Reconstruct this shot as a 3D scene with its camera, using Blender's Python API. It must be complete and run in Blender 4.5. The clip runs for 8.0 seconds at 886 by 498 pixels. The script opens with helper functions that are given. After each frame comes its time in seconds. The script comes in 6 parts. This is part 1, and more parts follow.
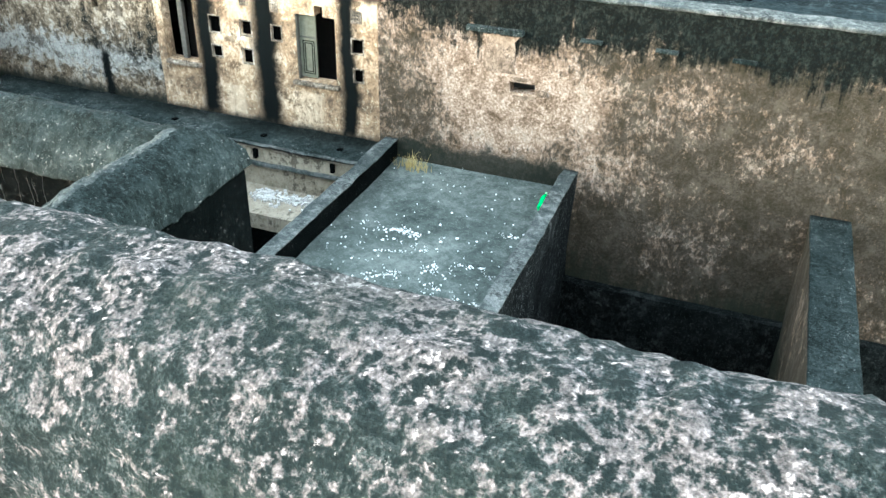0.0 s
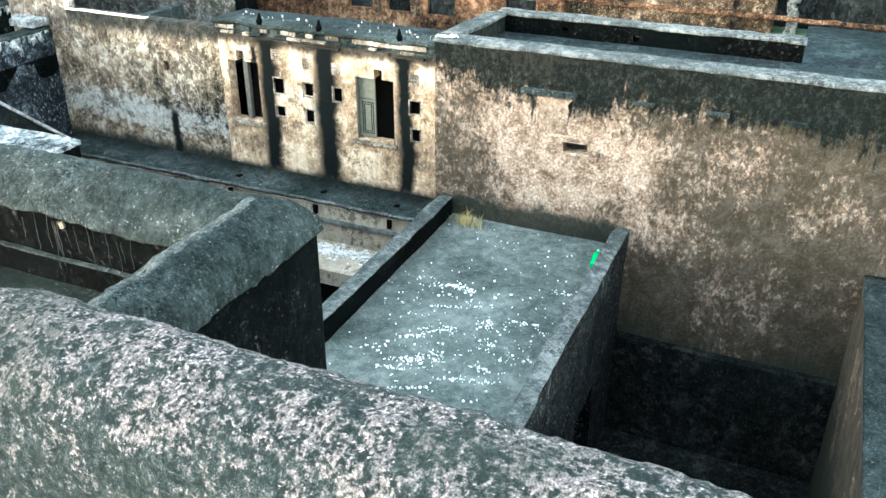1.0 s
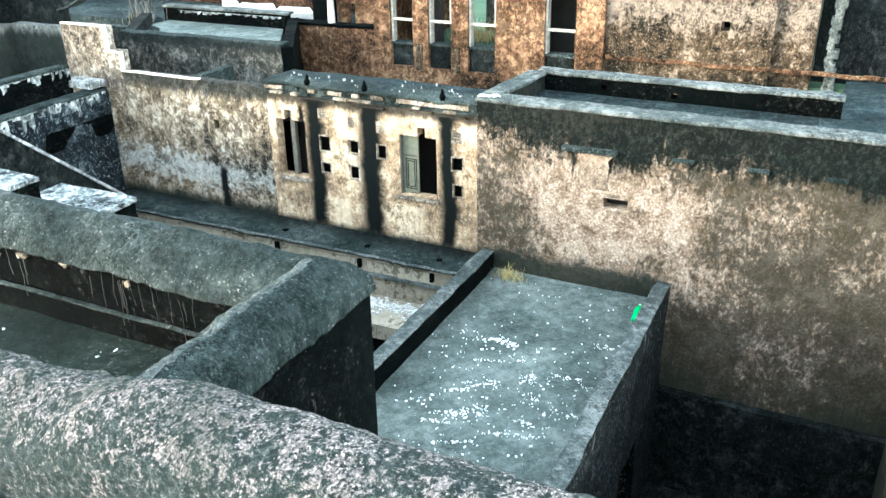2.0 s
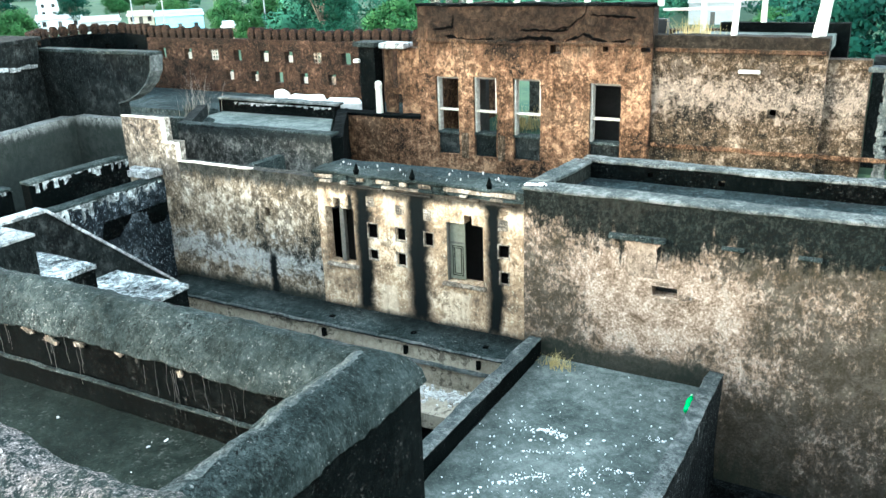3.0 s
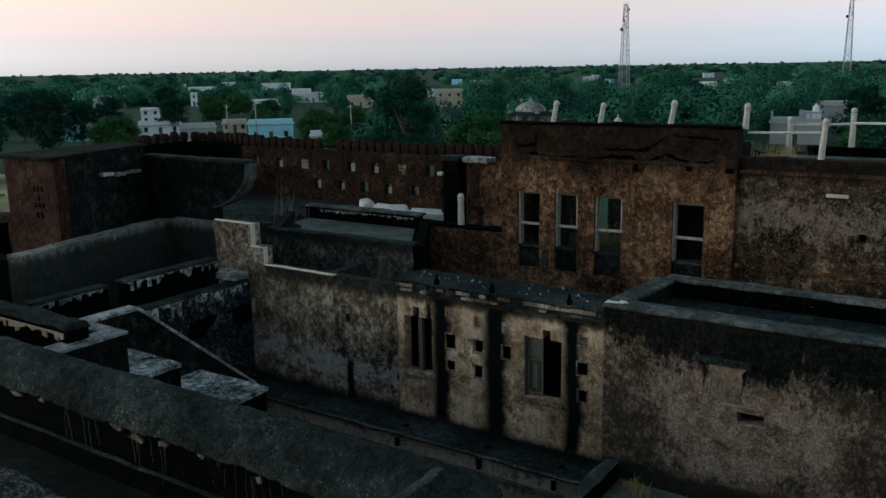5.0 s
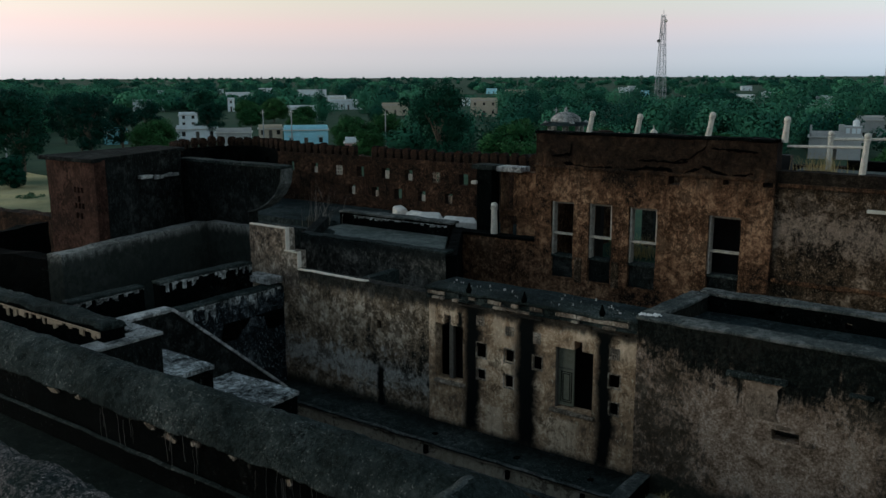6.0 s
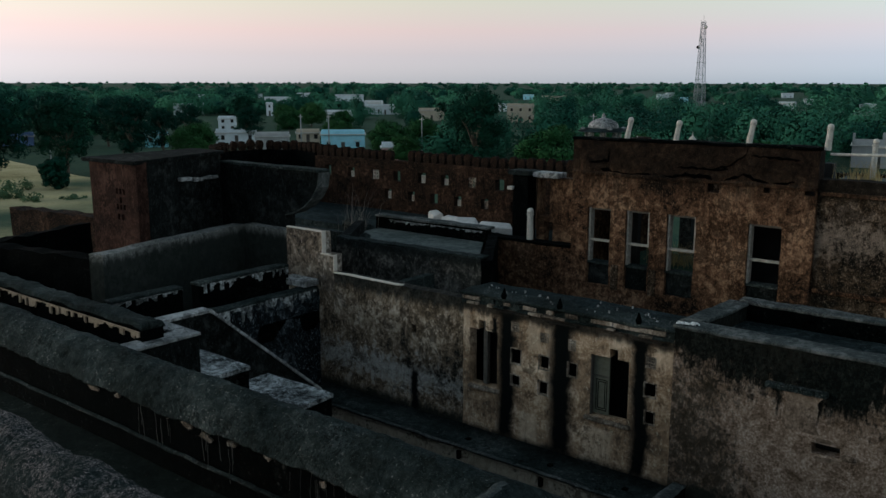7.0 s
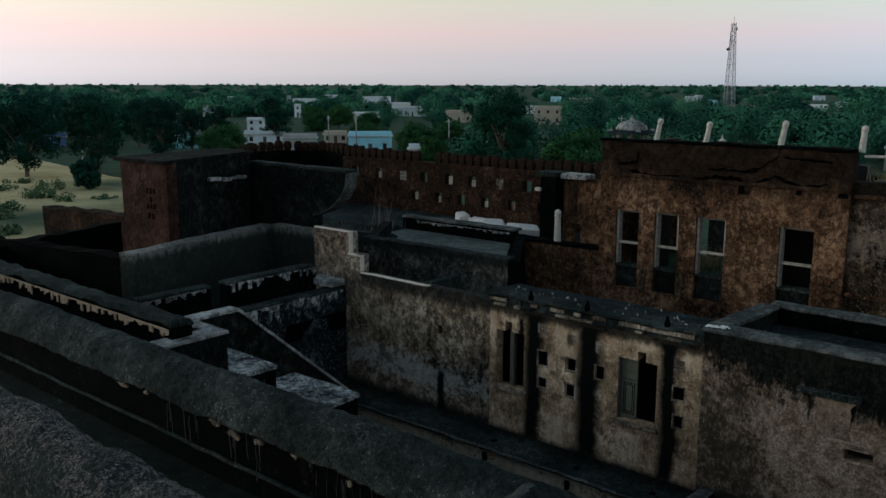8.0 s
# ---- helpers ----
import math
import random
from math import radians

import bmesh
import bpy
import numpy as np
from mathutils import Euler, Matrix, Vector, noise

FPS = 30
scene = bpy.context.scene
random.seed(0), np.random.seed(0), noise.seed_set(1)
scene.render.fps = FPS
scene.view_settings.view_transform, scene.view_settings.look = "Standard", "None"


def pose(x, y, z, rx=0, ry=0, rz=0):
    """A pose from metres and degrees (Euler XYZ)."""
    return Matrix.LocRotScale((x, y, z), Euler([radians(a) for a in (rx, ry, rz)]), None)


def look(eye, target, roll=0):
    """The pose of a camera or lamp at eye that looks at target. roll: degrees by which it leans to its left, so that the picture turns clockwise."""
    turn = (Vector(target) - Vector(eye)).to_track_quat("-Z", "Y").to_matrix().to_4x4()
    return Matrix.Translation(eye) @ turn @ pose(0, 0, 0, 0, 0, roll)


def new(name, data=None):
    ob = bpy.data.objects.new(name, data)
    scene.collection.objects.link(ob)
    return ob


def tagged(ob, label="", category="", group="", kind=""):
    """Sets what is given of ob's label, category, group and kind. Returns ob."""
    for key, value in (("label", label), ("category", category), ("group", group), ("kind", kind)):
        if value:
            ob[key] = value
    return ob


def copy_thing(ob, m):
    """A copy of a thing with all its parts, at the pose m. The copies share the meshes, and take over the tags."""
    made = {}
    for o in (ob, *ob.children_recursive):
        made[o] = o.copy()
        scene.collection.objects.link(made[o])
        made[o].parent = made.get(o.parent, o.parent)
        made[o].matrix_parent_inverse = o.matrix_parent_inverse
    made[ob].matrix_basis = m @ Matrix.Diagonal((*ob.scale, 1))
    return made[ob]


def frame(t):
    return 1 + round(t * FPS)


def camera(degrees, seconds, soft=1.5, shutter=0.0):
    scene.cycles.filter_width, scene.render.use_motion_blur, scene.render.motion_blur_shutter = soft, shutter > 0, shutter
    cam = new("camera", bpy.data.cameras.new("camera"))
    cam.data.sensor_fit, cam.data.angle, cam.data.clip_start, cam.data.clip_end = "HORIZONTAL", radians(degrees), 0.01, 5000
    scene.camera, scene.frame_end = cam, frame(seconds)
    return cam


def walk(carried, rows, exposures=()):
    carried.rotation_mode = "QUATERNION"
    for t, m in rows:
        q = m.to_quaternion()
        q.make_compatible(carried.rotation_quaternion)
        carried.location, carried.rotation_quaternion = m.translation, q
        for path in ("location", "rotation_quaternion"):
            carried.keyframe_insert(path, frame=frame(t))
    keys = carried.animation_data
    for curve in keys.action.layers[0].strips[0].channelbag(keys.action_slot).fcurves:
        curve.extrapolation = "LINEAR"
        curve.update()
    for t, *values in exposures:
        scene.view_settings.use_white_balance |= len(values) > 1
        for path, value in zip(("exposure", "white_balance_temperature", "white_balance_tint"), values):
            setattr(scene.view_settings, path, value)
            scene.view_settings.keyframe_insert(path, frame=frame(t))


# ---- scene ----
cam = camera(54.98, 8.0)
PATH = [
    (0, pose(0.365, 0.757, 12.197, 58.73, -1.29, 20.82)),
    (0.5, pose(0.365, 0.584, 12.391, 60.33, -0.86, 22.24)),
    (1, pose(0.320, 0.435, 12.567, 61.80, -0.14, 23.75)),
    (2.5, pose(0.233, 0.125, 12.895, 67.46, 1.35, 26.99)),
    (3, pose(0.181, 0.152, 12.939, 70.59, 1.85, 28.54)),
    (3.5, pose(0.135, 0.136, 12.986, 73.38, 2.15, 29.94)),
    (4, pose(0.119, 0.085, 13.030, 75.71, 2.07, 31.46)),
    (4.5, pose(0.105, 0.035, 13.044, 77.24, 1.48, 32.73)),
    (5, pose(0.095, 0.021, 13.056, 77.99, 0.99, 33.87)),
    (6.5, pose(0.046, -0.008, 13.038, 78.81, -0.01, 37.37)),
    (7, pose(0.037, -0.009, 13.034, 78.95, -0.06, 38.60)),
    (7.5, pose(0.017, -0.001, 13.023, 79.03, -0.14, 39.61)),
    (8, pose(-0.000, -0.000, 13.000, 79.08, -0.12, 40.40))]
# exposures follow the phone's own metering while it tilts up to the sky
EXPOSURES = [(0, 4.5, 6100, -14), (1, 4.65, 6100, -14), (2.5, 4.7, 5950, -16), (3, 4.5, 5900, -17), (3.5, 3.35, 5900, -19), (4, 2.05, 5850, -19),
             (4.5, 0.95, 5800, -17), (5, 0.75, 5750, -17), (6.5, 0.6, 5750, -15), (8, 0.58, 5800, -13)]
walk(cam, PATH, EXPOSURES)

# ---- world and sun ----
SUN_AZ, SUN_EL = radians(236), radians(9)      # compass bearing from +Y, clockwise
world = bpy.data.worlds.new("dusk_sky")
scene.world = world
world.use_nodes = True
wn = world.node_tree
sky = wn.nodes.new("ShaderNodeTexSky")
sky.sky_type = "NISHITA"
sky.sun_disc = False
sky.sun_elevation, sky.sun_rotation = SUN_EL, SUN_AZ
sky.air_density, sky.dust_density, sky.ozone_density = 1.0, 0.3, 2.0
soft_sky = wn.nodes.new("ShaderNodeHueSaturation")      # thin dusk haze pales the sky
soft_sky.inputs["Saturation"].default_value = 0.45
wn.links.new(sky.outputs[0], soft_sky.inputs["Color"])
blush = wn.nodes.new("ShaderNodeMix")
blush.data_type, blush.blend_type = "RGBA", "MULTIPLY"
blush.inputs[0].default_value = 1.0
wn.links.new(soft_sky.outputs[0], blush.inputs[6])
up = wn.nodes.new("ShaderNodeSeparateXYZ")              # lavender haze low down, cream higher up
wn.links.new(wn.nodes.new("ShaderNodeTexCoord").outputs["Generated"], up.inputs[0])
dusk = wn.nodes.new("ShaderNodeValToRGB")
while len(dusk.color_ramp.elements) < 5:
    dusk.color_ramp.elements.new(0.5)
for el, (at_, tone) in zip(dusk.color_ramp.elements, ((0.0, (0.79, 0.705, 0.95, 1)), (0.028, (0.94, 0.715, 0.93, 1)), (0.058, (1.22, 0.745, 0.83, 1)), (0.095, (1.33, 0.93, 0.80, 1)), (0.4, (1.0, 0.93, 0.97, 1)))):
    el.position, el.color = at_, tone
wn.links.new(up.outputs[2], dusk.inputs[0])
east = wn.nodes.new("ShaderNodeMapRange")               # the side away from the sunset is bluer
east.interpolation_type = "SMOOTHSTEP"
for sock, value in zip(east.inputs[1:5], (-0.85, 0.0, 0.0, 1.0)):
    sock.default_value = value
wn.links.new(up.outputs[0], east.inputs[0])
cool = wn.nodes.new("ShaderNodeMix")
cool.data_type, cool.blend_type = "RGBA", "MULTIPLY"
cool.inputs[7].default_value = (0.80, 0.97, 1.10, 1)
low_down = wn.nodes.new("ShaderNodeMapRange")
for sock, value in zip(low_down.inputs[1:5], (0.09, 0.22, 1.0, 0.0)):
    sock.default_value = value
wn.links.new(up.outputs[2], low_down.inputs[0])
both = wn.nodes.new("ShaderNodeMath")
both.operation = "MULTIPLY"
wn.links.new(east.outputs[0], both.inputs[0])
wn.links.new(low_down.outputs[0], both.inputs[1])
wn.links.new(both.outputs[0], cool.inputs[0])
wn.links.new(dusk.outputs[0], cool.inputs[6])
wn.links.new(cool.outputs[2], blush.inputs[7])
wn.links.new(blush.outputs[2], wn.nodes["Background"].inputs[0])
wn.nodes["Background"].inputs[1].default_value = 0.15
sun_data = bpy.data.lights.new("sun", "SUN")
sun_data.energy, sun_data.angle, sun_data.color = 0.5, radians(20), (1.0, 0.86, 0.76)
sun = new("sun", sun_data)
sun.matrix_world = look((math.sin(SUN_AZ) * 50, math.cos(SUN_AZ) * 50, 50 * math.tan(SUN_EL) + 9), (0, 0, 9))


# ---- materials ----
class Nodes:
    """A small wrapper that adds and links shader nodes."""

    def __init__(self, name, rough=0.9, metal=0.0, spec=0.25):
        self.mat = bpy.data.materials.new(name)
        self.mat.use_nodes = True
        self.t = self.mat.node_tree
        self.b = self.t.nodes["Principled BSDF"]
        self.b.inputs["Roughness"].default_value = rough
        self.b.inputs["Metallic"].default_value = metal
        self.b.inputs["Specular IOR Level"].default_value = spec
        self.co = self.add("ShaderNodeTexCoord").outputs["Object"]

    def add(self, kind, **inputs):
        n = self.t.nodes.new(kind)
        for k, v in inputs.items():
            self.put(n.inputs[k.replace("_", " ")], v)
        return n

    def put(self, sock, v):
        if isinstance(v, bpy.types.NodeSocket):
            self.t.links.new(v, sock)
        elif isinstance(v, (tuple, list)) and len(v) == 3 and sock.type == "RGBA":
            sock.default_value = (*v, 1)
        else:
            sock.default_value = v

    def math(self, op, a, b=0.0, c=0.0, clamp=False):
        n = self.t.nodes.new("ShaderNodeMath")
        n.operation, n.use_clamp = op, clamp
        for s, v in zip(n.inputs, (a, b, c)):
            self.put(s, v)
        return n.outputs[0]

    def noise(self, scale, detail=6, rough=0.6, stretch=None, warp=0.0):
        co = self.co
        if stretch:
            m = self.add("ShaderNodeMapping", Vector=co, Scale=stretch)
            co = m.outputs[0]
        return self.add("ShaderNodeTexNoise", Vector=co, Scale=scale, Detail=detail, Roughness=rough, Distortion=warp).outputs[0]

    def step(self, v, lo, hi):
        n = self.add("ShaderNodeMapRange")
        n.interpolation_type = "SMOOTHSTEP"
        for s, x in zip(n.inputs, (v, lo, hi, 0.0, 1.0)):
            self.put(s, x)
        return n.outputs[0]

    def ramp(self, v, stops):
        n = self.add("ShaderNodeValToRGB", Fac=v)
        e = n.color_ramp.elements
        while len(e) < len(stops):
            e.new(0.5)
        for el, (p, c) in zip(e, stops):
            el.position, el.color = p, (*c, 1)
        return n.outputs[0]

    def mix(self, f, a, b):
        n = self.t.nodes.new("ShaderNodeMix")
        n.data_type = "RGBA"
        self.put(n.inputs[0], f), self.put(n.inputs[6], a), self.put(n.inputs[7], b)
        return n.outputs[2]

    def xyz(self):
        return self.add("ShaderNodeSeparateXYZ", Vector=self.co).outputs

    def done(self, color, bump=None, strength=0.4, distance=0.02):
        self.put(self.b.inputs["Base Color"], color)
        if bump is not None:
            n = self.add("ShaderNodeBump", Height=bump, Strength=strength, Distance=distance)
            self.t.links.new(n.outputs[0], self.b.inputs["Normal"])
        return self.mat


def plaster(name, dark, mid, light, lo=0.35, hi=0.65, scale=1.0, crown=None, foot=None, bands=(), patches=None, washes=(), stain=(0.014, 0.017, 0.017), strength=0.5, grit=0.0, speck=0.8, crust=0.53, spec=0.06):
    """Old lime plaster: blotches, grain and rain streaks. crown: (z, depth) of black algae that has run from the top;
    foot: (z, height) over which the wall darkens downwards; bands: (x, half width, top, bottom) of soot-black runs
    under spouts; patches: (z, half height, colour) of whitewash left over."""
    dark, mid, light = tuple(c * 0.6 for c in dark), tuple(c * 0.75 for c in mid), tuple(c * 0.85 for c in light)
    k = Nodes(name, 0.95, 0.0, spec)
    big = k.noise(0.7 * scale ** 0.3, 8, 0.62)
    mid_n = k.noise(3.6 * scale, 10, 0.72, warp=0.5)
    fine = k.noise(30 * scale, 6, 0.75)
    run = k.noise(1.0, 7, 0.68, stretch=(5.5, 5.5, 0.5))
    v = k.math("ADD", k.math("MULTIPLY", big, 0.36), k.math("MULTIPLY", mid_n, 0.36))
    v = k.math("ADD", v, k.math("ADD", k.math("MULTIPLY", run, 0.10), k.math("MULTIPLY", fine, 0.18)))
    c0 = (lo + hi) / 2
    col = k.ramp(v, [(c0 + (lo - c0) * 0.80, dark), (c0 - 0.01, mid), (c0 + (hi - c0) * 0.72, light)])
    x, y, z = k.xyz()
    if patches:
        pz, ph, pc = patches
        band = k.math("SUBTRACT", 1.0, k.math("DIVIDE", k.math("ABSOLUTE", k.math("SUBTRACT", z, pz)), ph), clamp=True)
        m = k.step(k.math("ADD", k.math("MULTIPLY", band, 0.24), k.math("ADD", k.math("MULTIPLY", mid_n, 0.62), k.math("MULTIPLY", big, 0.38))), 0.60, 0.74)
        col = k.mix(k.math("MULTIPLY", m, 0.75), col, k.mix(k.step(fine, 0.42, 0.60), pc, tuple(c * 0.45 for c in pc)))
    # pale remnants of wash: (x, half width, top, bottom)
    for wx, ww, zt, zb in washes:
        soft = k.math("ADD", k.math("MULTIPLY", k.math("SUBTRACT", mid_n, 0.5), 0.30), k.math("MULTIPLY", k.math("SUBTRACT", fine, 0.5), 0.10))
        m = k.math("SUBTRACT", 1.0, k.step(k.math("ABSOLUTE", k.math("SUBTRACT", k.math("ADD", x, soft), wx)), ww * 0.7, ww * 1.25))
        m = k.math("MULTIPLY", m, k.step(k.math("ADD", z, k.math("MULTIPLY", run, 0.3)), zb, zb + 0.35))
        m = k.math("MULTIPLY", m, k.step(k.math("SUBTRACT", zt, z), -0.02, 0.06))
        col = k.mix(k.math("MULTIPLY", m, 0.38), col, light)
    # pitted crumbs, thicker where the wall is weathered most
    zone = k.math("ADD", k.math("MULTIPLY", k.noise(0.55, 5, 0.62, stretch=(1.0, 1.0, 1.5), warp=0.4), 0.7), k.math("MULTIPLY", k.noise(2.4, 6, 0.6), 0.3))
    rough_zone = k.step(zone, 0.42, 0.60)
    fleck = k.noise(17.0 * scale, 8, 0.78, stretch=(1.0, 1.0, 0.6), warp=0.5)
    col = k.mix(k.math("MULTIPLY", k.math("MULTIPLY", k.step(fleck, 0.525, 0.565), min(1.0, speck * 1.1)), k.math("ADD", k.math("MULTIPLY", rough_zone, 0.85), 0.15)), col, tuple(c * 0.16 for c in mid))
    col = k.mix(k.math("MULTIPLY", k.step(fleck, 0.44, 0.39), 0.42), col, tuple(min(0.8, c * 1.2) for c in light))
    col = k.mix(k.math("MULTIPLY", k.step(fine, 0.58, 0.68), k.math("ADD", k.math("MULTIPLY", rough_zone, 0.4), 0.15)), col, tuple(c * 0.4 for c in mid))
    if grit:
        spots = k.math("ADD", k.math("MULTIPLY", k.noise(15 * scale, 6, 0.7, warp=0.4), 0.74), k.math("MULTIPLY", big, 0.26))
        col = k.mix(k.math("MULTIPLY", k.step(spots, 0.585, 0.62), grit), col, (0.27, 0.265, 0.245))
    if crust:
        cr = k.math("ADD", k.math("MULTIPLY", k.noise(6.0 * scale, 12, 0.8, stretch=(1.0, 1.0, 0.8)), 0.62), k.math("MULTIPLY", big, 0.38))
        col = k.mix(k.math("MULTIPLY", k.step(k.math("ADD", cr, k.math("MULTIPLY", k.math("SUBTRACT", rough_zone, 0.5), 0.07)), crust - 0.01, crust + 0.025), 0.74), col, tuple(c * 0.2 for c in mid))
    # thin rain streaks
    drip = k.noise(1.0, 7, 0.66, stretch=(9.0, 9.0, 1.1))
    col = k.mix(k.math("MULTIPLY", k.step(k.math("ADD", k.math("MULTIPLY", drip, 0.7), k.math("MULTIPLY", big, 0.3)), 0.54, 0.64), 0.3), col, tuple(c * 0.32 for c in mid))
    wob = k.math("ADD", k.math("MULTIPLY", run, 1.3), k.math("MULTIPLY", mid_n, 0.7))
    if crown:
        m = k.step(k.math("ADD", k.math("DIVIDE", k.math("SUBTRACT", z, crown[0] - crown[1]), crown[1]), wob), 1.0, 1.55)
        col = k.mix(k.math("MULTIPLY", m, 0.9), col, k.ramp(k.math("ADD", k.math("MULTIPLY", mid_n, 0.5), k.math("MULTIPLY", fine, 0.5)), [(0.42, tuple(c * 0.3 for c in stain)), (0.53, tuple(c * 0.8 for c in stain)), (0.66, tuple(c * 2.4 for c in stain))]))
    if foot:
        m = k.step(k.math("ADD", k.math("DIVIDE", k.math("SUBTRACT", foot[0] + foot[1], z), foot[1]), wob), 1.0, 1.7)
        col = k.mix(k.math("MULTIPLY", m, 0.94), col, (stain[0] * 0.9, stain[1] * 0.95, stain[2] * 0.8))
    for bx, bw, zt, zb in bands:
        d = k.math("ABSOLUTE", k.math("SUBTRACT", k.math("ADD", x, k.math("ADD", k.math("MULTIPLY", k.math("SUBTRACT", mid_n, 0.5), 0.25), k.math("MULTIPLY", k.math("SUBTRACT", big, 0.5), 0.35))), bx))
        m = k.math("SUBTRACT", 1.0, k.step(d, bw * 0.55, bw * 2.0))
        m = k.math("MULTIPLY", m, k.step(k.math("ADD", z, k.math("MULTIPLY", run, 0.5)), zb, zb + 0.6))
        m = k.math("MULTIPLY", m, k.step(k.math("SUBTRACT", zt, z), -0.1, 0.12))
        col = k.mix(m, col, (0.0035, 0.0045, 0.0045))
    h = k.math("ADD", k.math("MULTIPLY", mid_n, 0.6), k.math("MULTIPLY", fine, 0.4))
    return k.done(col, h, strength, 0.03)


M = {}
BANDS = [(-10.86, 0.19, 7.75, 4.4), (-9.35, 0.24, 7.75, 4.4), (-7.42, 0.15, 7.75, 4.4), (-11.2, 0.06, 7.6, 6.9)]
M["facade"] = plaster("cream_lime_plaster", (0.16, 0.115, 0.08), (0.42, 0.285, 0.178), (0.89, 0.70, 0.515), 0.41, 0.63, bands=BANDS, foot=(4.5, 0.3), crown=(7.8, 0.3), speck=0.5, crust=0.575,
                      washes=[(-11.55, 0.24, 7.72, 7.2), (-10.12, 0.17, 7.72, 6.9), (-9.70, 0.12, 7.7, 7.2), (-8.02, 0.12, 7.72, 7.3), (-6.95, 0.24, 7.72, 7.1), (-12.05, 0.10, 7.7, 6.6), (-10.25, 0.25, 5.4, 4.6), (-8.4, 0.35, 5.5, 4.7)])
M["court"] = plaster("weathered_court_plaster", (0.016, 0.018, 0.016), (0.215, 0.160, 0.106), (0.66, 0.555, 0.44), 0.415, 0.61, scale=1.35, crown=(7.9, 0.5), foot=(4.5, 0.45),
                     patches=(5.55, 1.0, (0.40, 0.395, 0.375)), bands=[(-13.75, 0.09, 5.7, 4.4)])
M["steps"] = plaster("pale_step_plaster", (0.03, 0.026, 0.022), (0.25, 0.198, 0.15), (0.58, 0.51, 0.43), 0.41, 0.62)
M["ochre"] = plaster("rust_ochre_plaster", (0.008, 0.007, 0.006), (0.122, 0.064, 0.035), (0.37, 0.235, 0.142), 0.42, 0.62, crown=(11.5, 1.7), scale=1.5, stain=(0.011, 0.008, 0.006))
M["ochre_pale"] = plaster("patchy_ochre_plaster", (0.010, 0.009, 0.007), (0.075, 0.050, 0.030), (0.37, 0.29, 0.215), 0.43, 0.63, crown=(10.75, 0.7), patches=(9.25, 1.3, (0.225, 0.18, 0.142)), scale=1.5, stain=(0.011, 0.009, 0.007))
M["ochre_dark"] = plaster("sooty_brown_plaster", (0.006, 0.005, 0.004), (0.048, 0.026, 0.017), (0.22, 0.14, 0.09), 0.44, 0.66, scale=1.8)
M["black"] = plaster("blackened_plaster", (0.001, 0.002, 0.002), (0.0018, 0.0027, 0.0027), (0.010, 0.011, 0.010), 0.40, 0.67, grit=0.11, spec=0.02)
M["coping"] = plaster("grey_algae_coping", (0.007, 0.011, 0.010), (0.028, 0.036, 0.034), (0.080, 0.094, 0.088), 0.39, 0.65, scale=1.6, grit=0.55, strength=0.9, speck=0.9, crust=0.57)
M["floor_dark"] = plaster("mossy_black_floor_screed", (0.004, 0.007, 0.006), (0.011, 0.016, 0.013), (0.027, 0.034, 0.028), 0.38, 0.65, grit=0.15, speck=0.3, crust=0.0)
M["roof"] = plaster("grey_roof_screed", (0.044, 0.056, 0.050), (0.098, 0.113, 0.102), (0.195, 0.208, 0.19), 0.37, 0.64, grit=0.2, speck=0.35, crust=0.0)
M["roof_dark"] = plaster("black_grey_roof_screed", (0.006, 0.010, 0.010), (0.020, 0.029, 0.030), (0.060, 0.076, 0.076), 0.38, 0.65, grit=0.25)
M["coping_pale"] = plaster("pale_grey_worn_coping", (0.03, 0.038, 0.038), (0.066, 0.074, 0.070), (0.20, 0.20, 0.188), 0.39, 0.62, scale=1.5, speck=0.5, crust=0.56)
M["pale"] = plaster("lime_washed_plaster", (0.06, 0.062, 0.062), (0.27, 0.27, 0.26), (0.56, 0.55, 0.53), 0.37, 0.60)
M["crusty"] = plaster("flaking_lime_crust", (0.012, 0.014, 0.014), (0.21, 0.22, 0.215), (0.66, 0.67, 0.65), 0.43, 0.585, scale=1.6, speck=0.9, crust=0.52)
M["stair"] = plaster("blue_grey_stained_wall", (0.006, 0.008, 0.010), (0.024, 0.031, 0.036), (0.40, 0.45, 0.48), 0.44, 0.66, crown=(7.4, 0.2))
M["runs"] = plaster("black_wall_with_lime_runs", (0.004, 0.005, 0.005), (0.009, 0.0105, 0.0105), (0.26, 0.27, 0.26), 0.43, 0.70)
M["smear"] = plaster("grey_smeared_plaster", (0.010, 0.012, 0.011), (0.050, 0.050, 0.045), (0.26, 0.24, 0.21), 0.41, 0.64, crown=(8.4, 0.3), foot=(6.6, 0.5))
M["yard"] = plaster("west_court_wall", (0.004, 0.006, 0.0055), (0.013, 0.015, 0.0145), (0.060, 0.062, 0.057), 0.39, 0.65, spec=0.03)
M["band"] = plaster("whitened_wall_band", (0.035, 0.037, 0.035), (0.19, 0.19, 0.175), (0.42, 0.41, 0.38), 0.36, 0.62, foot=(8.1, 0.5), speck=0.5)
M["beige"] = plaster("bare_ledge_plaster", (0.14, 0.115, 0.08), (0.30, 0.25, 0.185), (0.42, 0.36, 0.28), 0.3, 0.6, speck=0.4)
M["brick_red"] = plaster("red_brown_tower_plaster", (0.02, 0.012, 0.010), (0.045, 0.023, 0.017), (0.115, 0.064, 0.047), 0.36, 0.64)


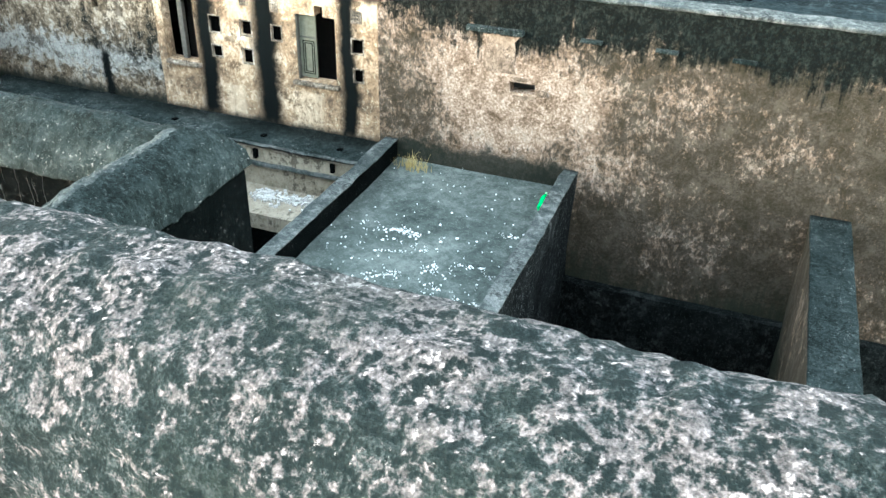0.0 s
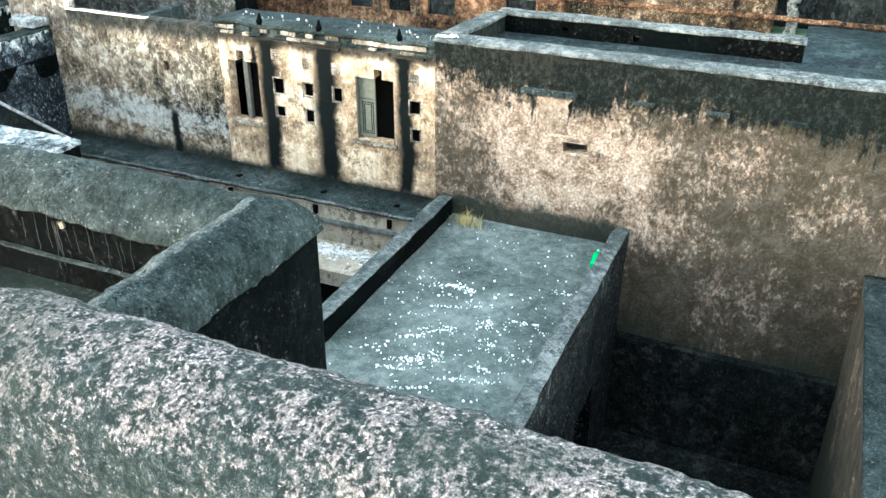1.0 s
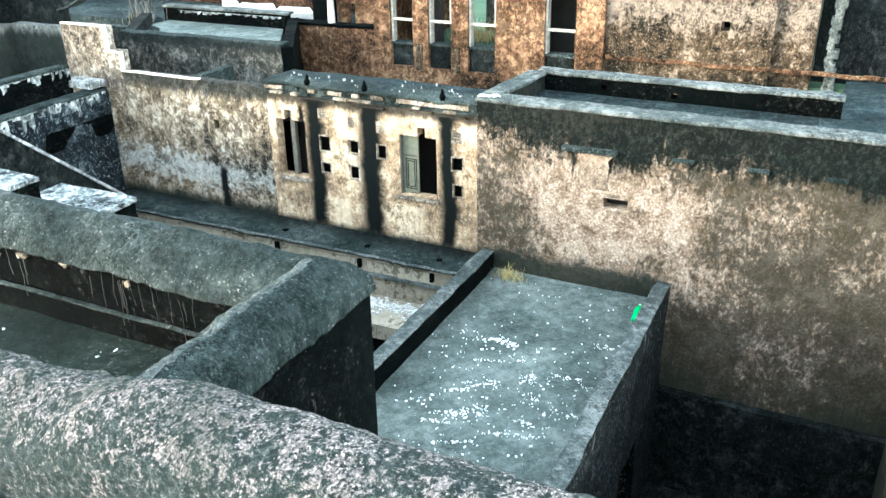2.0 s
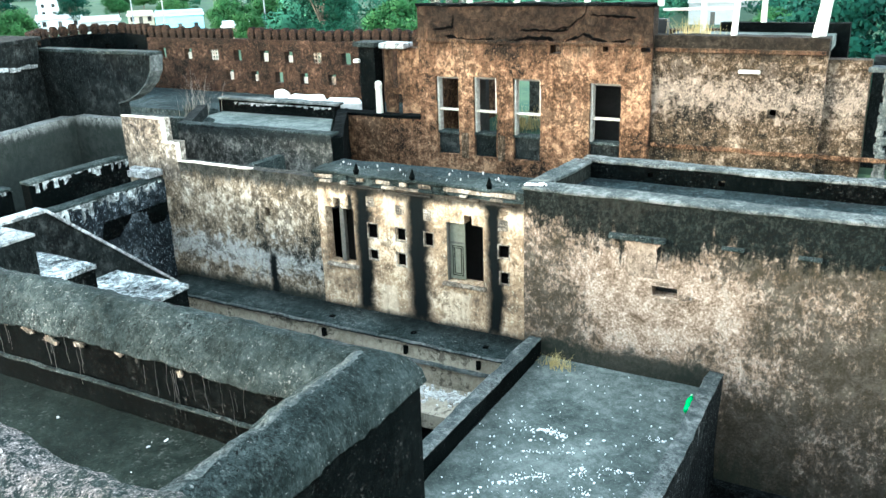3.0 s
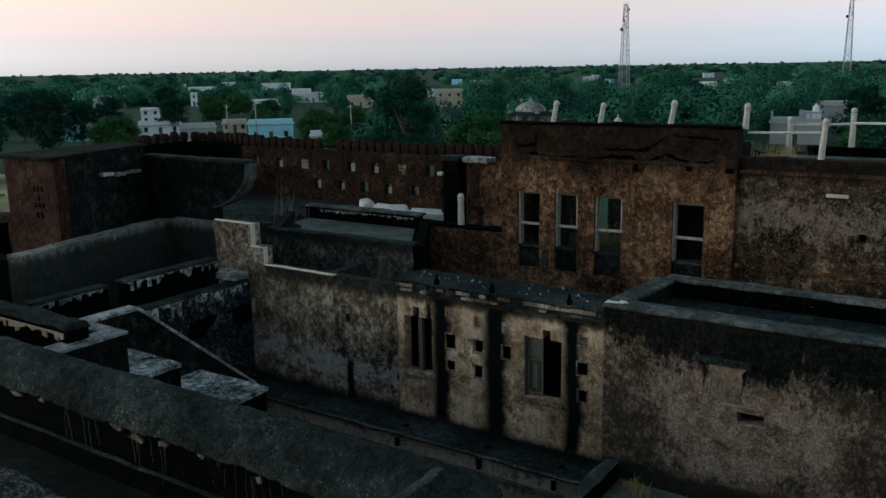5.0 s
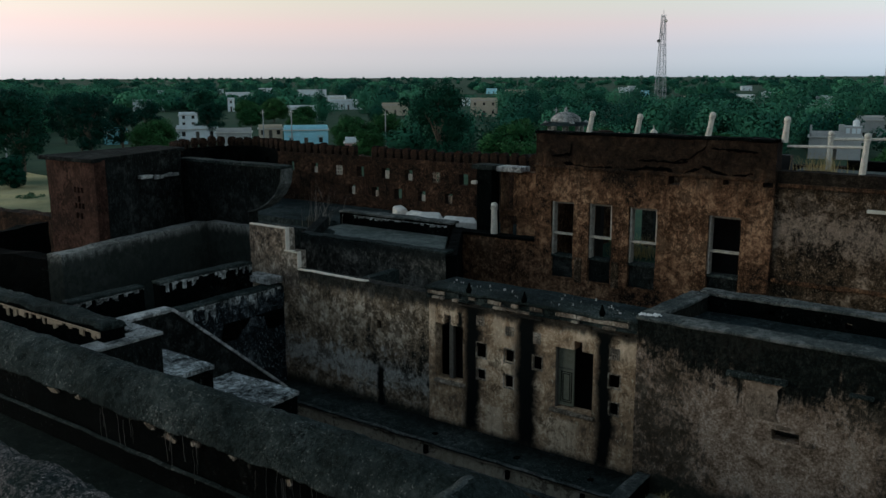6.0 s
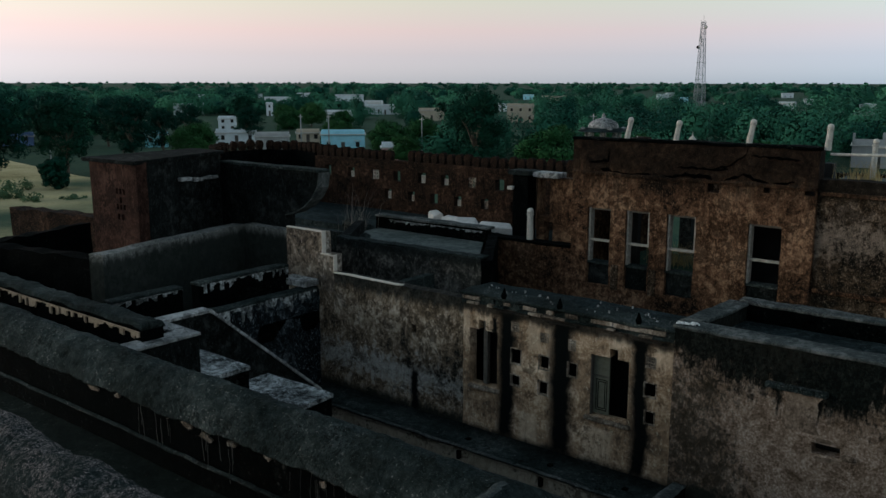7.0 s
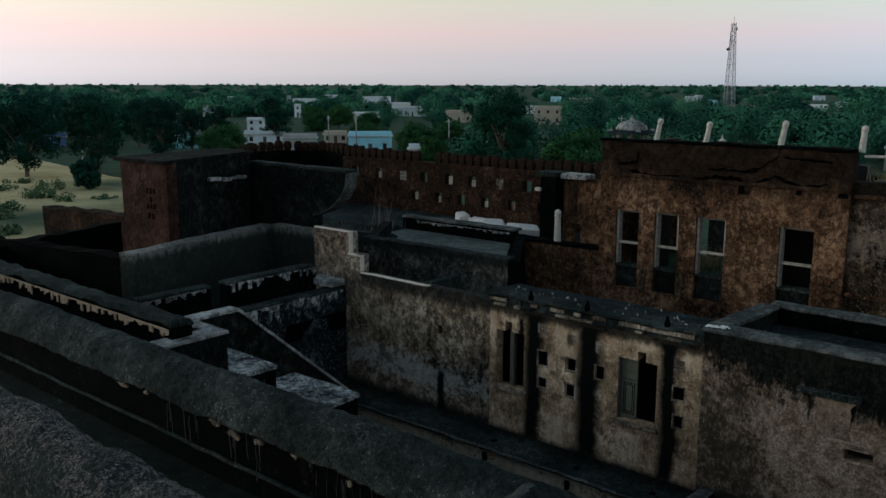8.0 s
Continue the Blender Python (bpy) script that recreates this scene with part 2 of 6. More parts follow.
def algae_wall():
    """Tan plaster with a pink bare zone, black-green algae run down from the top and fine horizontal trowel grain."""
    k = Nodes("algae_stained_tan_plaster", 0.95, 0.0, 0.05)
    big = k.noise(0.55, 6, 0.62)
    mid = k.noise(2.6, 9, 0.7, warp=0.6)
    stroke = k.noise(1.0, 8, 0.72, stretch=(15, 15, 9), warp=0.5)
    blot = k.math("ADD", k.math("MULTIPLY", k.noise(6.0, 12, 0.84, stretch=(1, 1, 0.8), warp=0.3), 0.52), k.math("MULTIPLY", stroke, 0.48))
    run = k.noise(1.0, 6, 0.65, stretch=(6.5, 6.5, 0.5))
    grain = k.noise(24, 7, 0.75)
    x, y, z = k.xyz()
    v = k.math("ADD", k.math("MULTIPLY", mid, 0.45), k.math("MULTIPLY", grain, 0.55))
    col = k.ramp(v, [(0.40, (0.065, 0.043, 0.025)), (0.5, (0.215, 0.153, 0.112)), (0.60, (0.50, 0.395, 0.325))])
    pale = k.math("SUBTRACT", 1.0, k.math("ADD", k.math("POWER", k.math("DIVIDE", k.math("ADD", x, 3.7), 2.1), 2.0), k.math("POWER", k.math("DIVIDE", k.math("SUBTRACT", z, 6.4), 1.2), 2.0)), clamp=True)
    # how far growth has spread: most at the crown, least on the bare pink zone
    grown = k.math("ADD", k.math("MULTIPLY", blot, 0.52), k.math("ADD", k.math("MULTIPLY", big, 0.30), k.math("MULTIPLY", grain, 0.18)))
    thin = k.math("SUBTRACT", grown, k.math("MULTIPLY", pale, 0.075))
    right = k.math("MULTIPLY", k.step(x, -4.5, -1.0), 0.061)
    thin = k.math("ADD", k.math("ADD", thin, right), k.math("MULTIPLY", k.step(x, -5.2, -6.6), 0.05))
    col = k.mix(k.math("MULTIPLY", k.step(thin, 0.490, 0.555), 0.88), col, (0.018, 0.0165, 0.011))
    col = k.mix(k.math("MULTIPLY", k.step(mid, 0.54, 0.64), 0.45), col, (0.07, 0.058, 0.038))
    reach = k.math("ADD", k.math("MULTIPLY", run, 0.9), k.math("ADD", k.math("MULTIPLY", big, 1.1), k.math("ADD", k.math("MULTIPLY", mid, 0.6), k.math("SUBTRACT", k.math("MULTIPLY", blot, 0.9), 0.475))))
    top = k.math("ADD", k.math("MULTIPLY", k.math("SUBTRACT", z, 7.3), 0.50), reach)
    col = k.mix(k.math("MULTIPLY", k.step(top, 1.20, 1.48), 0.97), col, k.ramp(k.math("ADD", k.math("MULTIPLY", blot, 0.7), k.math("MULTIPLY", grain, 0.3)), [(0.42, (0.017, 0.021, 0.018)), (0.50, (0.004, 0.0055, 0.005)), (0.60, (0.001, 0.0015, 0.0015))]))
    # darker olive towards the bottom
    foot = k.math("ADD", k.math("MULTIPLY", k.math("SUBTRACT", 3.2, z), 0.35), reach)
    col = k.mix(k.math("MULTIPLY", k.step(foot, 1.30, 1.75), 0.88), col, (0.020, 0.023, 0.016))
    # darker line where the slab roof meets the wall
    seam = k.math("MULTIPLY", k.step(k.math("ADD", z, k.math("MULTIPLY", mid, -0.9)), 4.72, 4.42), k.step(x, -2.3, -2.6))
    col = k.mix(k.math("MULTIPLY", seam, 0.93), col, (0.012, 0.015, 0.012))
    h = k.math("ADD", k.math("MULTIPLY", blot, 0.5), k.math("MULTIPLY", grain, 0.5))
    return k.done(col, h, 0.4, 0.025)


M["block"] = algae_wall()


def lichen():
    k = Nodes("lichen_covered_mortar", 0.95, 0.0, 0.08)
    big = k.noise(6, 6, 0.65)
    blot = k.noise(48, 8, 0.72, warp=0.4)
    small = k.noise(120, 4, 0.6)
    grain = k.noise(300, 3, 0.6)
    base = k.ramp(k.math("ADD", k.math("MULTIPLY", blot, 0.55), k.math("MULTIPLY", grain, 0.45)),
                  [(0.38, (0.004, 0.006, 0.006)), (0.5, (0.014, 0.019, 0.018)), (0.64, (0.058, 0.066, 0.064))])
    wide = k.noise(15, 7, 0.62, warp=0.5)
    # lichen favours upward faces; this also paints the near side's shade
    crest = k.step(k.add("ShaderNodeSeparateXYZ", Vector=k.add("ShaderNodeNewGeometry").outputs["Normal"]).outputs[2], 0.15, 0.98)
    grow = k.math("ADD", k.math("ADD", k.math("MULTIPLY", blot, 0.40), k.math("MULTIPLY", small, 0.24)), k.math("ADD", k.math("MULTIPLY", wide, 0.24), k.math("MULTIPLY", big, 0.12)))
    m = k.step(k.math("ADD", grow, k.math("MULTIPLY", crest, 0.045)), 0.525, 0.575)
    crust = k.ramp(k.math("ADD", k.math("MULTIPLY", small, 0.6), k.math("MULTIPLY", grain, 0.4)),
                   [(0.40, (0.035, 0.031, 0.030)), (0.52, (0.105, 0.090, 0.087)), (0.64, (0.235, 0.20, 0.193))])
    col = k.mix(k.math("MULTIPLY", m, 0.78), base, crust)
    col = k.mix(k.math("MULTIPLY", k.step(k.math("ADD", k.math("MULTIPLY", small, 0.6), k.math("ADD", k.math("MULTIPLY", wide, 0.3), k.math("MULTIPLY", crest, 0.05))), 0.585, 0.62), 0.8), col, (0.33, 0.30, 0.285))
    moss = k.step(k.noise(3.2, 7, 0.66), 0.52, 0.64)
    col = k.mix(k.math("MULTIPLY", moss, 0.5), col, (0.014, 0.019, 0.016))
    # dark colour in the low spots, painting the shadows of the pits
    pits = k.math("ADD", k.math("MULTIPLY", small, 0.55), k.math("MULTIPLY", blot, 0.45))
    col = k.mix(k.math("MULTIPLY", k.step(pits, 0.475, 0.43), 0.8), col, (0.006, 0.009, 0.009))
    h = k.math("ADD", k.math("MULTIPLY", blot, 0.4), k.math("ADD", k.math("MULTIPLY", small, 0.4), k.math("MULTIPLY", grain, 0.2)))
    return k.done(col, h, 0.8, 0.012)


M["lichen"] = lichen()


def plain(name, a, b, scale=8, rough=0.8, metal=0.0, spec=0.3, bump=0.25):
    k = Nodes(name, rough, metal, spec)
    n = k.noise(scale, 6, 0.65)
    g = k.noise(scale * 7, 4, 0.6)
    v = k.math("ADD", k.math("MULTIPLY", n, 0.65), k.math("MULTIPLY", g, 0.35))
    return k.done(k.ramp(v, [(0.33, a), (0.67, b)]), v, bump, 0.01)


M["white"] = plain("old_white_paint", (0.30, 0.275, 0.235), (0.56, 0.53, 0.47), 6)
M["flake"] = plain("cream_plaster_flake", (0.42, 0.37, 0.30), (0.66, 0.60, 0.52), 5)
M["frame"] = plain("weathered_window_stone", (0.13, 0.115, 0.095), (0.42, 0.385, 0.33), 9)
M["bare"] = plain("bare_orange_plaster", (0.26, 0.175, 0.11), (0.54, 0.41, 0.29), 9)
M["wood"] = plain("grey_weathered_wood", (0.03, 0.028, 0.024), (0.11, 0.10, 0.085), 10)
M["green_wood"] = plain("faded_green_shutter_paint", (0.07, 0.070, 0.050), (0.135, 0.134, 0.100), 10)
M["marble"] = plain("pale_stone_rubble", (0.38, 0.36, 0.33), (0.66, 0.63, 0.59), 5)
M["litter"] = plain("bird_dropping_lime", (0.55, 0.55, 0.53), (0.80, 0.80, 0.78), 9)
M["straw"] = plain("dry_grass_blades", (0.26, 0.19, 0.07), (0.46, 0.36, 0.16), 4)
M["bottle"] = plain("green_bottle_plastic", (0.005, 0.30, 0.06), (0.02, 0.50, 0.14), 3, rough=0.2, spec=0.5, bump=0.05)
M["cap"] = plain("pale_green_cap", (0.25, 0.5, 0.3), (0.4, 0.65, 0.45), 3, rough=0.4)
M["patch"] = plaster("tan_plaster_patch", (0.10, 0.072, 0.050), (0.28, 0.205, 0.150), (0.47, 0.36, 0.28), 0.41, 0.63, speck=0.6, crust=0.565)
M["steel"] = plain("galvanised_tower_steel", (0.22, 0.23, 0.24), (0.34, 0.35, 0.36), 2, rough=0.55, metal=0.6)
M["twig"] = plain("bare_grey_twigs", (0.12, 0.10, 0.08), (0.24, 0.21, 0.18), 4)
# near-black colour that puts the shade of rooms and openings into the surface
M["void"] = plain("shaded_dark_interior", (0.008, 0.008, 0.008), (0.022, 0.02, 0.018), 2)
# flat black that stands in for the shade in cracks and holes, also inlaid lines
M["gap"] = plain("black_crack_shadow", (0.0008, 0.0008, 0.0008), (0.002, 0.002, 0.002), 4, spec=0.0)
M["bark"] = plain("dark_bark", (0.05, 0.04, 0.03), (0.12, 0.095, 0.07), 5)


def foliage(name, dark, light, scale=0.25):
    k = Nodes(name, 0.8, 0, 0.1)
    r = k.add("ShaderNodeNewGeometry").outputs["Random Per Island"]
    o = k.add("ShaderNodeObjectInfo").outputs["Random"]
    n = k.noise(scale, 4, 0.6)
    each = k.add("ShaderNodeAttribute")
    each.attribute_name = "each_tree"
    v = k.math("ADD", k.math("MULTIPLY", r, 0.05), k.math("ADD", k.math("MULTIPLY", n, 0.25), k.math("ADD", k.math("MULTIPLY", o, 0.25), k.math("MULTIPLY", each.outputs["Fac"], 0.75))))
    k.b.inputs["Transmission Weight"].default_value = 0.0
    return k.done(k.ramp(v, [(0.2, dark), (0.95, light)]))


M["leaf"] = foliage("neem_leaves", (0.004, 0.030, 0.020), (0.028, 0.092, 0.043))
M["leaf_bright"] = foliage("fresh_acacia_leaves", (0.022, 0.070, 0.022), (0.085, 0.165, 0.045))
# far leaves lighter and more teal: distance haze is put into their colour
M["leaf_far"] = foliage("haze_paled_tree_leaves", (0.007, 0.044, 0.033), (0.072, 0.200, 0.110), 0.03)
M["leaf_bush"] = foliage("dusty_bush_leaves", (0.06, 0.10, 0.05), (0.16, 0.22, 0.10), 0.6)


def earth(name, lush):
    k = Nodes(name, 0.97, 0.0, 0.05)
    field = k.noise(0.010, 5, 0.6)
    blot = k.noise(0.16, 7, 0.68)
    fine = k.noise(2.2, 5, 0.65)
    v = k.math("ADD", k.math("MULTIPLY", blot, 0.6), k.math("MULTIPLY", fine, 0.4))
    sand = k.ramp(v, [(0.32, (0.20, 0.185, 0.075)), (0.48, (0.46, 0.385, 0.20)), (0.68, (0.58, 0.49, 0.29))])
    grass = k.ramp(v, [(0.35, (0.020, 0.046, 0.032)), (0.65, (0.062, 0.090, 0.052))])
    return k.done(k.mix(k.step(field, lush, lush + 0.1), sand, grass), v, 0.3, 0.1)


M["earth"] = earth("plain_earth_and_fields", 0.24)
M["sand"] = earth("dry_sandy_lot", 0.56)


# ---- builders ----
def mesh_ob(name, verts, faces, material, parent=None, label="", smooth=False):
    me = bpy.data.meshes.new(name)
    me.from_pydata([tuple(v) for v in verts], [], faces)
    me.validate()
    me.update()
    if material:
        me.materials.append(material)
    if smooth:
        me.polygons.foreach_set("use_smooth", [True] * len(me.polygons))
    ob = new(name, me)
    if parent:
        ob.parent = parent
    if label:
        ob["label"] = label
    return ob


def part(name, bm, material, parent=None, label="", smooth=False):
    bmesh.ops.recalc_face_normals(bm, faces=bm.faces)
    me = bpy.data.meshes.new(name)
    bm.to_mesh(me)
    bm.free()
    me.materials.append(material)
    if smooth:
        me.polygons.foreach_set("use_smooth", [True] * len(me.polygons))
    ob = new(name, me)
    if parent:
        ob.parent = parent
    if label:
        ob["label"] = label
    return ob


def wobble(p, size, amount):
    return noise.noise_vector(Vector(p) * size) * amount


def cuts(a, b, marks, step):
    """Coordinates from a to b through all marks, no further apart than step."""
    base = sorted({round(v, 4) for v in (a, b, *marks) if a <= v <= b})
    out = [base[0]]
    for lo, hi in zip(base, base[1:]):
        n = max(1, math.ceil((hi - lo) / step))
        out += [lo + (hi - lo) * i / n for i in range(1, n + 1)]
    return out


def wall(name, p0, p1, z0, z1, thick, material, holes=(), gone=None, step=0.3, rough=0.02, parent=None, label="", wear=0.03):
    """A masonry wall whose face runs from p0 to p1 (plan) and whose body lies to the left of that way, thick metres deep. holes: (u0, u1, z0, z1)
    go right through; gone(u, z) tells where the outline has fallen away."""
    a, b = Vector((*p0, 0)), Vector((*p1, 0))
    length = (b - a).length
    d = (b - a) / length
    n = Vector((-d.y, d.x, 0))
    us = cuts(0, length, [h[0] for h in holes] + [h[1] for h in holes], step)
    zs = cuts(z0, z1, [h[2] for h in holes] + [h[3] for h in holes], step)
    nu, nz = len(us) - 1, len(zs) - 1
    full = np.ones((nu, nz), bool)
    for i in range(nu):
        for j in range(nz):
            cu, cz = (us[i] + us[i + 1]) / 2, (zs[j] + zs[j + 1]) / 2
            if any(h[0] < cu < h[1] and h[2] < cz < h[3] for h in holes) or (gone and gone(cu, cz)):
                full[i, j] = False
    verts, faces, index = [], [], {}

    def vert(i, j, side):
        key = (i, j, side)
        if key not in index:
            p = a + d * us[i] + n * (thick * side) + Vector((0, 0, zs[j]))
            p = p + wobble(p, 1.3, rough) + wobble(p, 6.0, rough * 0.5)
            if j == nz:
                p.z -= abs(noise.noise(p * 3.1)) * wear
            index[key] = len(verts)
            verts.append(p)
        return index[key]

    for i in range(nu):
        for j in range(nz):
            if not full[i, j]:
                continue
            faces.append((vert(i, j, 0), vert(i + 1, j, 0), vert(i + 1, j + 1, 0), vert(i, j + 1, 0)))
            faces.append((vert(i + 1, j, 1), vert(i, j, 1), vert(i, j + 1, 1), vert(i + 1, j + 1, 1)))
            for di, dj, q in ((-1, 0, ((i, j + 1), (i, j))), (1, 0, ((i + 1, j), (i + 1, j + 1))), (0, -1, ((i, j), (i + 1, j))), (0, 1, ((i + 1, j + 1), (i, j + 1)))):
                ii, jj = i + di, j + dj
                if not (0 <= ii < nu and 0 <= jj < nz) or not full[ii, jj]:
                    (e, f), (g, h) = q
                    faces.append((vert(e, f, 1), vert(g, h, 1), vert(g, h, 0), vert(e, f, 0)))
    return mesh_ob(name, verts, faces, material, parent, label)


def sweep(name, profile, p0, p1, material, step=0.25, rough=0.015, parent=None, label="", smooth=True, fine=0.0, then=None):
    """A closed profile of (offset to the left of the way, z), drawn along the line from p0 to p1, and mitred on to a third point where given."""
    way = [Vector((*q, 0)) for q in (p0, p1, then) if q]
    k = len(profile)
    stations = []
    for i, (a, b) in enumerate(zip(way, way[1:])):
        d = (b - a).normalized()
        n = Vector((-d.y, d.x, 0))
        rows = max(2, math.ceil((b - a).length / step) + 1)
        for r in range(rows):
            if i == 0 and len(way) > 2 and r == rows - 1:
                continue
            side = n
            if i == 1 and r == 0:
                e = (a - way[0]).normalized()
                m = Vector((-e.y, e.x, 0))
                side = (n + m) / (1 + n.dot(m))
            stations.append((a + (b - a) * (r / (rows - 1)), side))
    verts, faces = [], []
    for c, n in stations:
        for o, z in profile:
            p = c + n * o + Vector((0, 0, z))
            q = p + wobble(p, 1.7, rough) + wobble(p, 7.0, rough * 0.5)
            if fine:
                q += wobble(p, 28.0, fine) + wobble(p, 75.0, fine * 0.5)
            verts.append(q)
    rows = len(stations)
    for i in range(rows - 1):
        for j in range(k):
            j2 = (j + 1) % k
            faces.append((i * k + j, i * k + j2, (i + 1) * k + j2, (i + 1) * k + j))
    faces.append(tuple(range(k))[::-1])
    faces.append(tuple((rows - 1) * k + j for j in range(k)))
    ob = mesh_ob(name, verts, faces, material, parent, label, smooth)
    bm = bmesh.new()
    bm.from_mesh(ob.data)
    bmesh.ops.recalc_face_normals(bm, faces=bm.faces)
    bm.to_mesh(ob.data)
    bm.free()
    return ob


def round_profile(points, corner=0.06, n=4):
    """Rounds the corners of a closed profile."""
    out = []
    for i, p in enumerate(points):
        p, q, r = Vector(p), Vector(points[i - 1]), Vector(points[(i + 1) % len(points)])
        c = min(corner, (q - p).length * 0.45, (r - p).length * 0.45)
        s, e = p + (q - p).normalized() * c, p + (r - p).normalized() * c
        for k in range(n + 1):
            t = k / n
            out.append(tuple(s * (1 - t) ** 2 + p * 2 * t * (1 - t) + e * t * t))
    return out


def block(bm, x0, x1, y0, y1, z0, z1, bevel=0.02):
    g = bmesh.ops.create_cube(bm, size=1.0, matrix=Matrix.LocRotScale(((x0 + x1) / 2, (y0 + y1) / 2, (z0 + z1) / 2), None, (x1 - x0, y1 - y0, z1 - z0)))
    if bevel:
        es = list({e for v in g["verts"] for e in v.link_edges})
        bmesh.ops.bevel(bm, geom=es, offset=bevel, segments=2, affect="EDGES", profile=0.6)


def slab_top(name, x0, x1, y0, y1, z0, z1, material, step=0.3, rough=0.012, parent=None, label=""):
    """A roof or floor sheet with an uneven top and real sides."""
    xs, ys = cuts(x0, x1, [], step), cuts(y0, y1, [], step)
    verts, faces = [], []
    for z in (z1, z0):
        for x in xs:
            for y in ys:
                p = Vector((x, y, z))
                verts.append(p + Vector((0, 0, wobble(p, 0.9, rough).z)))
    m, n = len(xs), len(ys)
    top = lambda i, j: i * n + j
    bot = lambda i, j: m * n + i * n + j
    for i in range(m - 1):
        for j in range(n - 1):
            faces.append((top(i, j), top(i + 1, j), top(i + 1, j + 1), top(i, j + 1)))
            faces.append((bot(i, j), bot(i, j + 1), bot(i + 1, j + 1), bot(i + 1, j)))
    for i in range(m - 1):
        faces.append((bot(i, 0), bot(i + 1, 0), top(i + 1, 0), top(i, 0)))
        faces.append((bot(i + 1, n - 1), bot(i, n - 1), top(i, n - 1), top(i + 1, n - 1)))
    for j in range(n - 1):
        faces.append((bot(0, j + 1), bot(0, j), top(0, j), top(0, j + 1)))
        faces.append((bot(m - 1, j), bot(m - 1, j + 1), top(m - 1, j + 1), top(m - 1, j)))
    return mesh_ob(name, verts, faces, material, parent, label)


def structure(ob, label, category):
    return tagged(ob, label, category, kind="structure")


def tilted(ob, x, y, z, rx=0, ry=0, rz=0):
    ob.matrix_basis = pose(x, y, z, rx, ry, rz)
    return ob


# ---- ground ----
rings = [0, 25, 60, 120, 250, 500, 1000, 2000, 4600]
gv, gf = [(0, 0, 0)], []
for r in rings[1:]:
    for i in range(64):
        t = i / 64 * math.tau
        h = noise.noise(Vector((r * math.cos(t), r * math.sin(t), 0)) * 0.01) * min(1.0, r / 300) * 0.3 if r < 1500 else 0
        gv.append((r * math.cos(t), r * math.sin(t), h + max(0.0, r - 700) * 0.0024))
for i in range(64):
    gf.append((0, 1 + i, 1 + (i + 1) % 64))
    for k in range(len(rings) - 2):
        a, b = 1 + k * 64, 1 + (k + 1) * 64
        gf.append((a + i, b + i, b + (i + 1) % 64, a + (i + 1) % 64))
structure(mesh_ob("ground", gv, gf, M["earth"], smooth=True), "sandy plain with patches of dry grass and green fields", "ground")

# ---- the camera's own roof and its parapet ----
YP = 1.36
pr = [(0.50, 10.6), (0.46, 11.1), (0.40, 11.28), (0.30, 11.40), (0.275, 11.50), (0.275, 11.62), (0.255, 11.70), (0.20, 11.76), (0.12, 11.79), (0.05, 11.785), (0.0, 11.75), (-0.03, 11.68), (-0.045, 11.55), (-0.045, 10.6)]
fine_pr = []
for (o0, a0), (o1, a1) in zip(pr, pr[1:] + pr[:1]):
    n = 2 if a0 < 11.2 and a1 < 11.2 else max(2, int(math.hypot(o1 - o0, a1 - a0) / 0.014))
    n = min(n, 12)
    fine_pr += [(o0 + (o1 - o0) * i / n, a0 + (a1 - a0) * i / n) for i in range(n)]
parapet = sweep("parapet_near", [(-o, z) for o, z in fine_pr], (-7, 1.859), (6.0, 1.066), M["lichen"], step=0.014, rough=0.012, fine=0.007)
for v in parapet.data.vertices:            # the crest climbs a little along its length
    v.co.z += 0.053 * v.co.x - 0.048
    if v.co.z > 11.3:
        lump = noise.noise(v.co * 3.4) * 0.035 + noise.noise(v.co * 9.0) * 0.014
        v.co.z += lump * min(1.0, max(0.0, (-0.6 - v.co.x) / 0.6)) - 0.11 * math.exp(-((v.co.x + 1.8) / 0.5) ** 2)
structure(parapet, "thick rounded parapet crusted with pinkish lichen", "parapet")
roof_near = structure(slab_top("roof_near", -9, 6, -6, YP - 0.16, 10.45, 10.7, M["roof"]), "grey screed roof behind the rounded parapet", "roof")
roof_near.matrix_basis = pose(0, 0, 0, 0, 0, -3.49)      # it follows the parapet
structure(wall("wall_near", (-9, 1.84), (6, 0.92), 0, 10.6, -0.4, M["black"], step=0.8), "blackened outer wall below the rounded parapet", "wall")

# ---- L-shaped gabled wall round the lower roof passage ----
CORNER, FAR_END = (-4.6, 6.9), (-4.6, 1.35)
gable = [(-0.38, 8.44), (0, 8.80), (0.42, 8.44), (0.42, 3.0), (-0.36, 3.0)]
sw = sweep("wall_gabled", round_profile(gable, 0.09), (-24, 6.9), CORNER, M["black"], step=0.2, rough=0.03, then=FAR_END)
structure(sw, "black-stained wall with a gabled mortar coping, turning a corner", "wall")
cop = round_profile([(-0.48, 8.41), (-0.41, 8.585), (-0.25, 8.79), (-0.05, 8.915), (0.05, 8.915), (0.28, 8.80), (0.42, 8.62), (0.475, 8.43), (0.43, 8.41), (0.38, 8.50), (0.0, 8.78), (-0.36, 8.50), (-0.40, 8.39)], 0.03)
sweep("coping", cop, (-24, 6.9), CORNER, M["coping"], step=0.06, rough=0.045, parent=sw, label="blue-grey gabled coping with worn edges", fine=0.012, then=FAR_END)
ridge = round_profile([(-0.15, 8.85), (-0.07, 8.912), (0.0, 8.925), (0.035, 8.918), (0.0, 8.82)], 0.012)
sweep("ridge_edge", ridge, (-4.6, 6.86), FAR_END, M["coping_pale"], step=0.05, rough=0.05, parent=sw, label="pale worn ridge of the coping", fine=0.014)
rnd = random.Random(17)
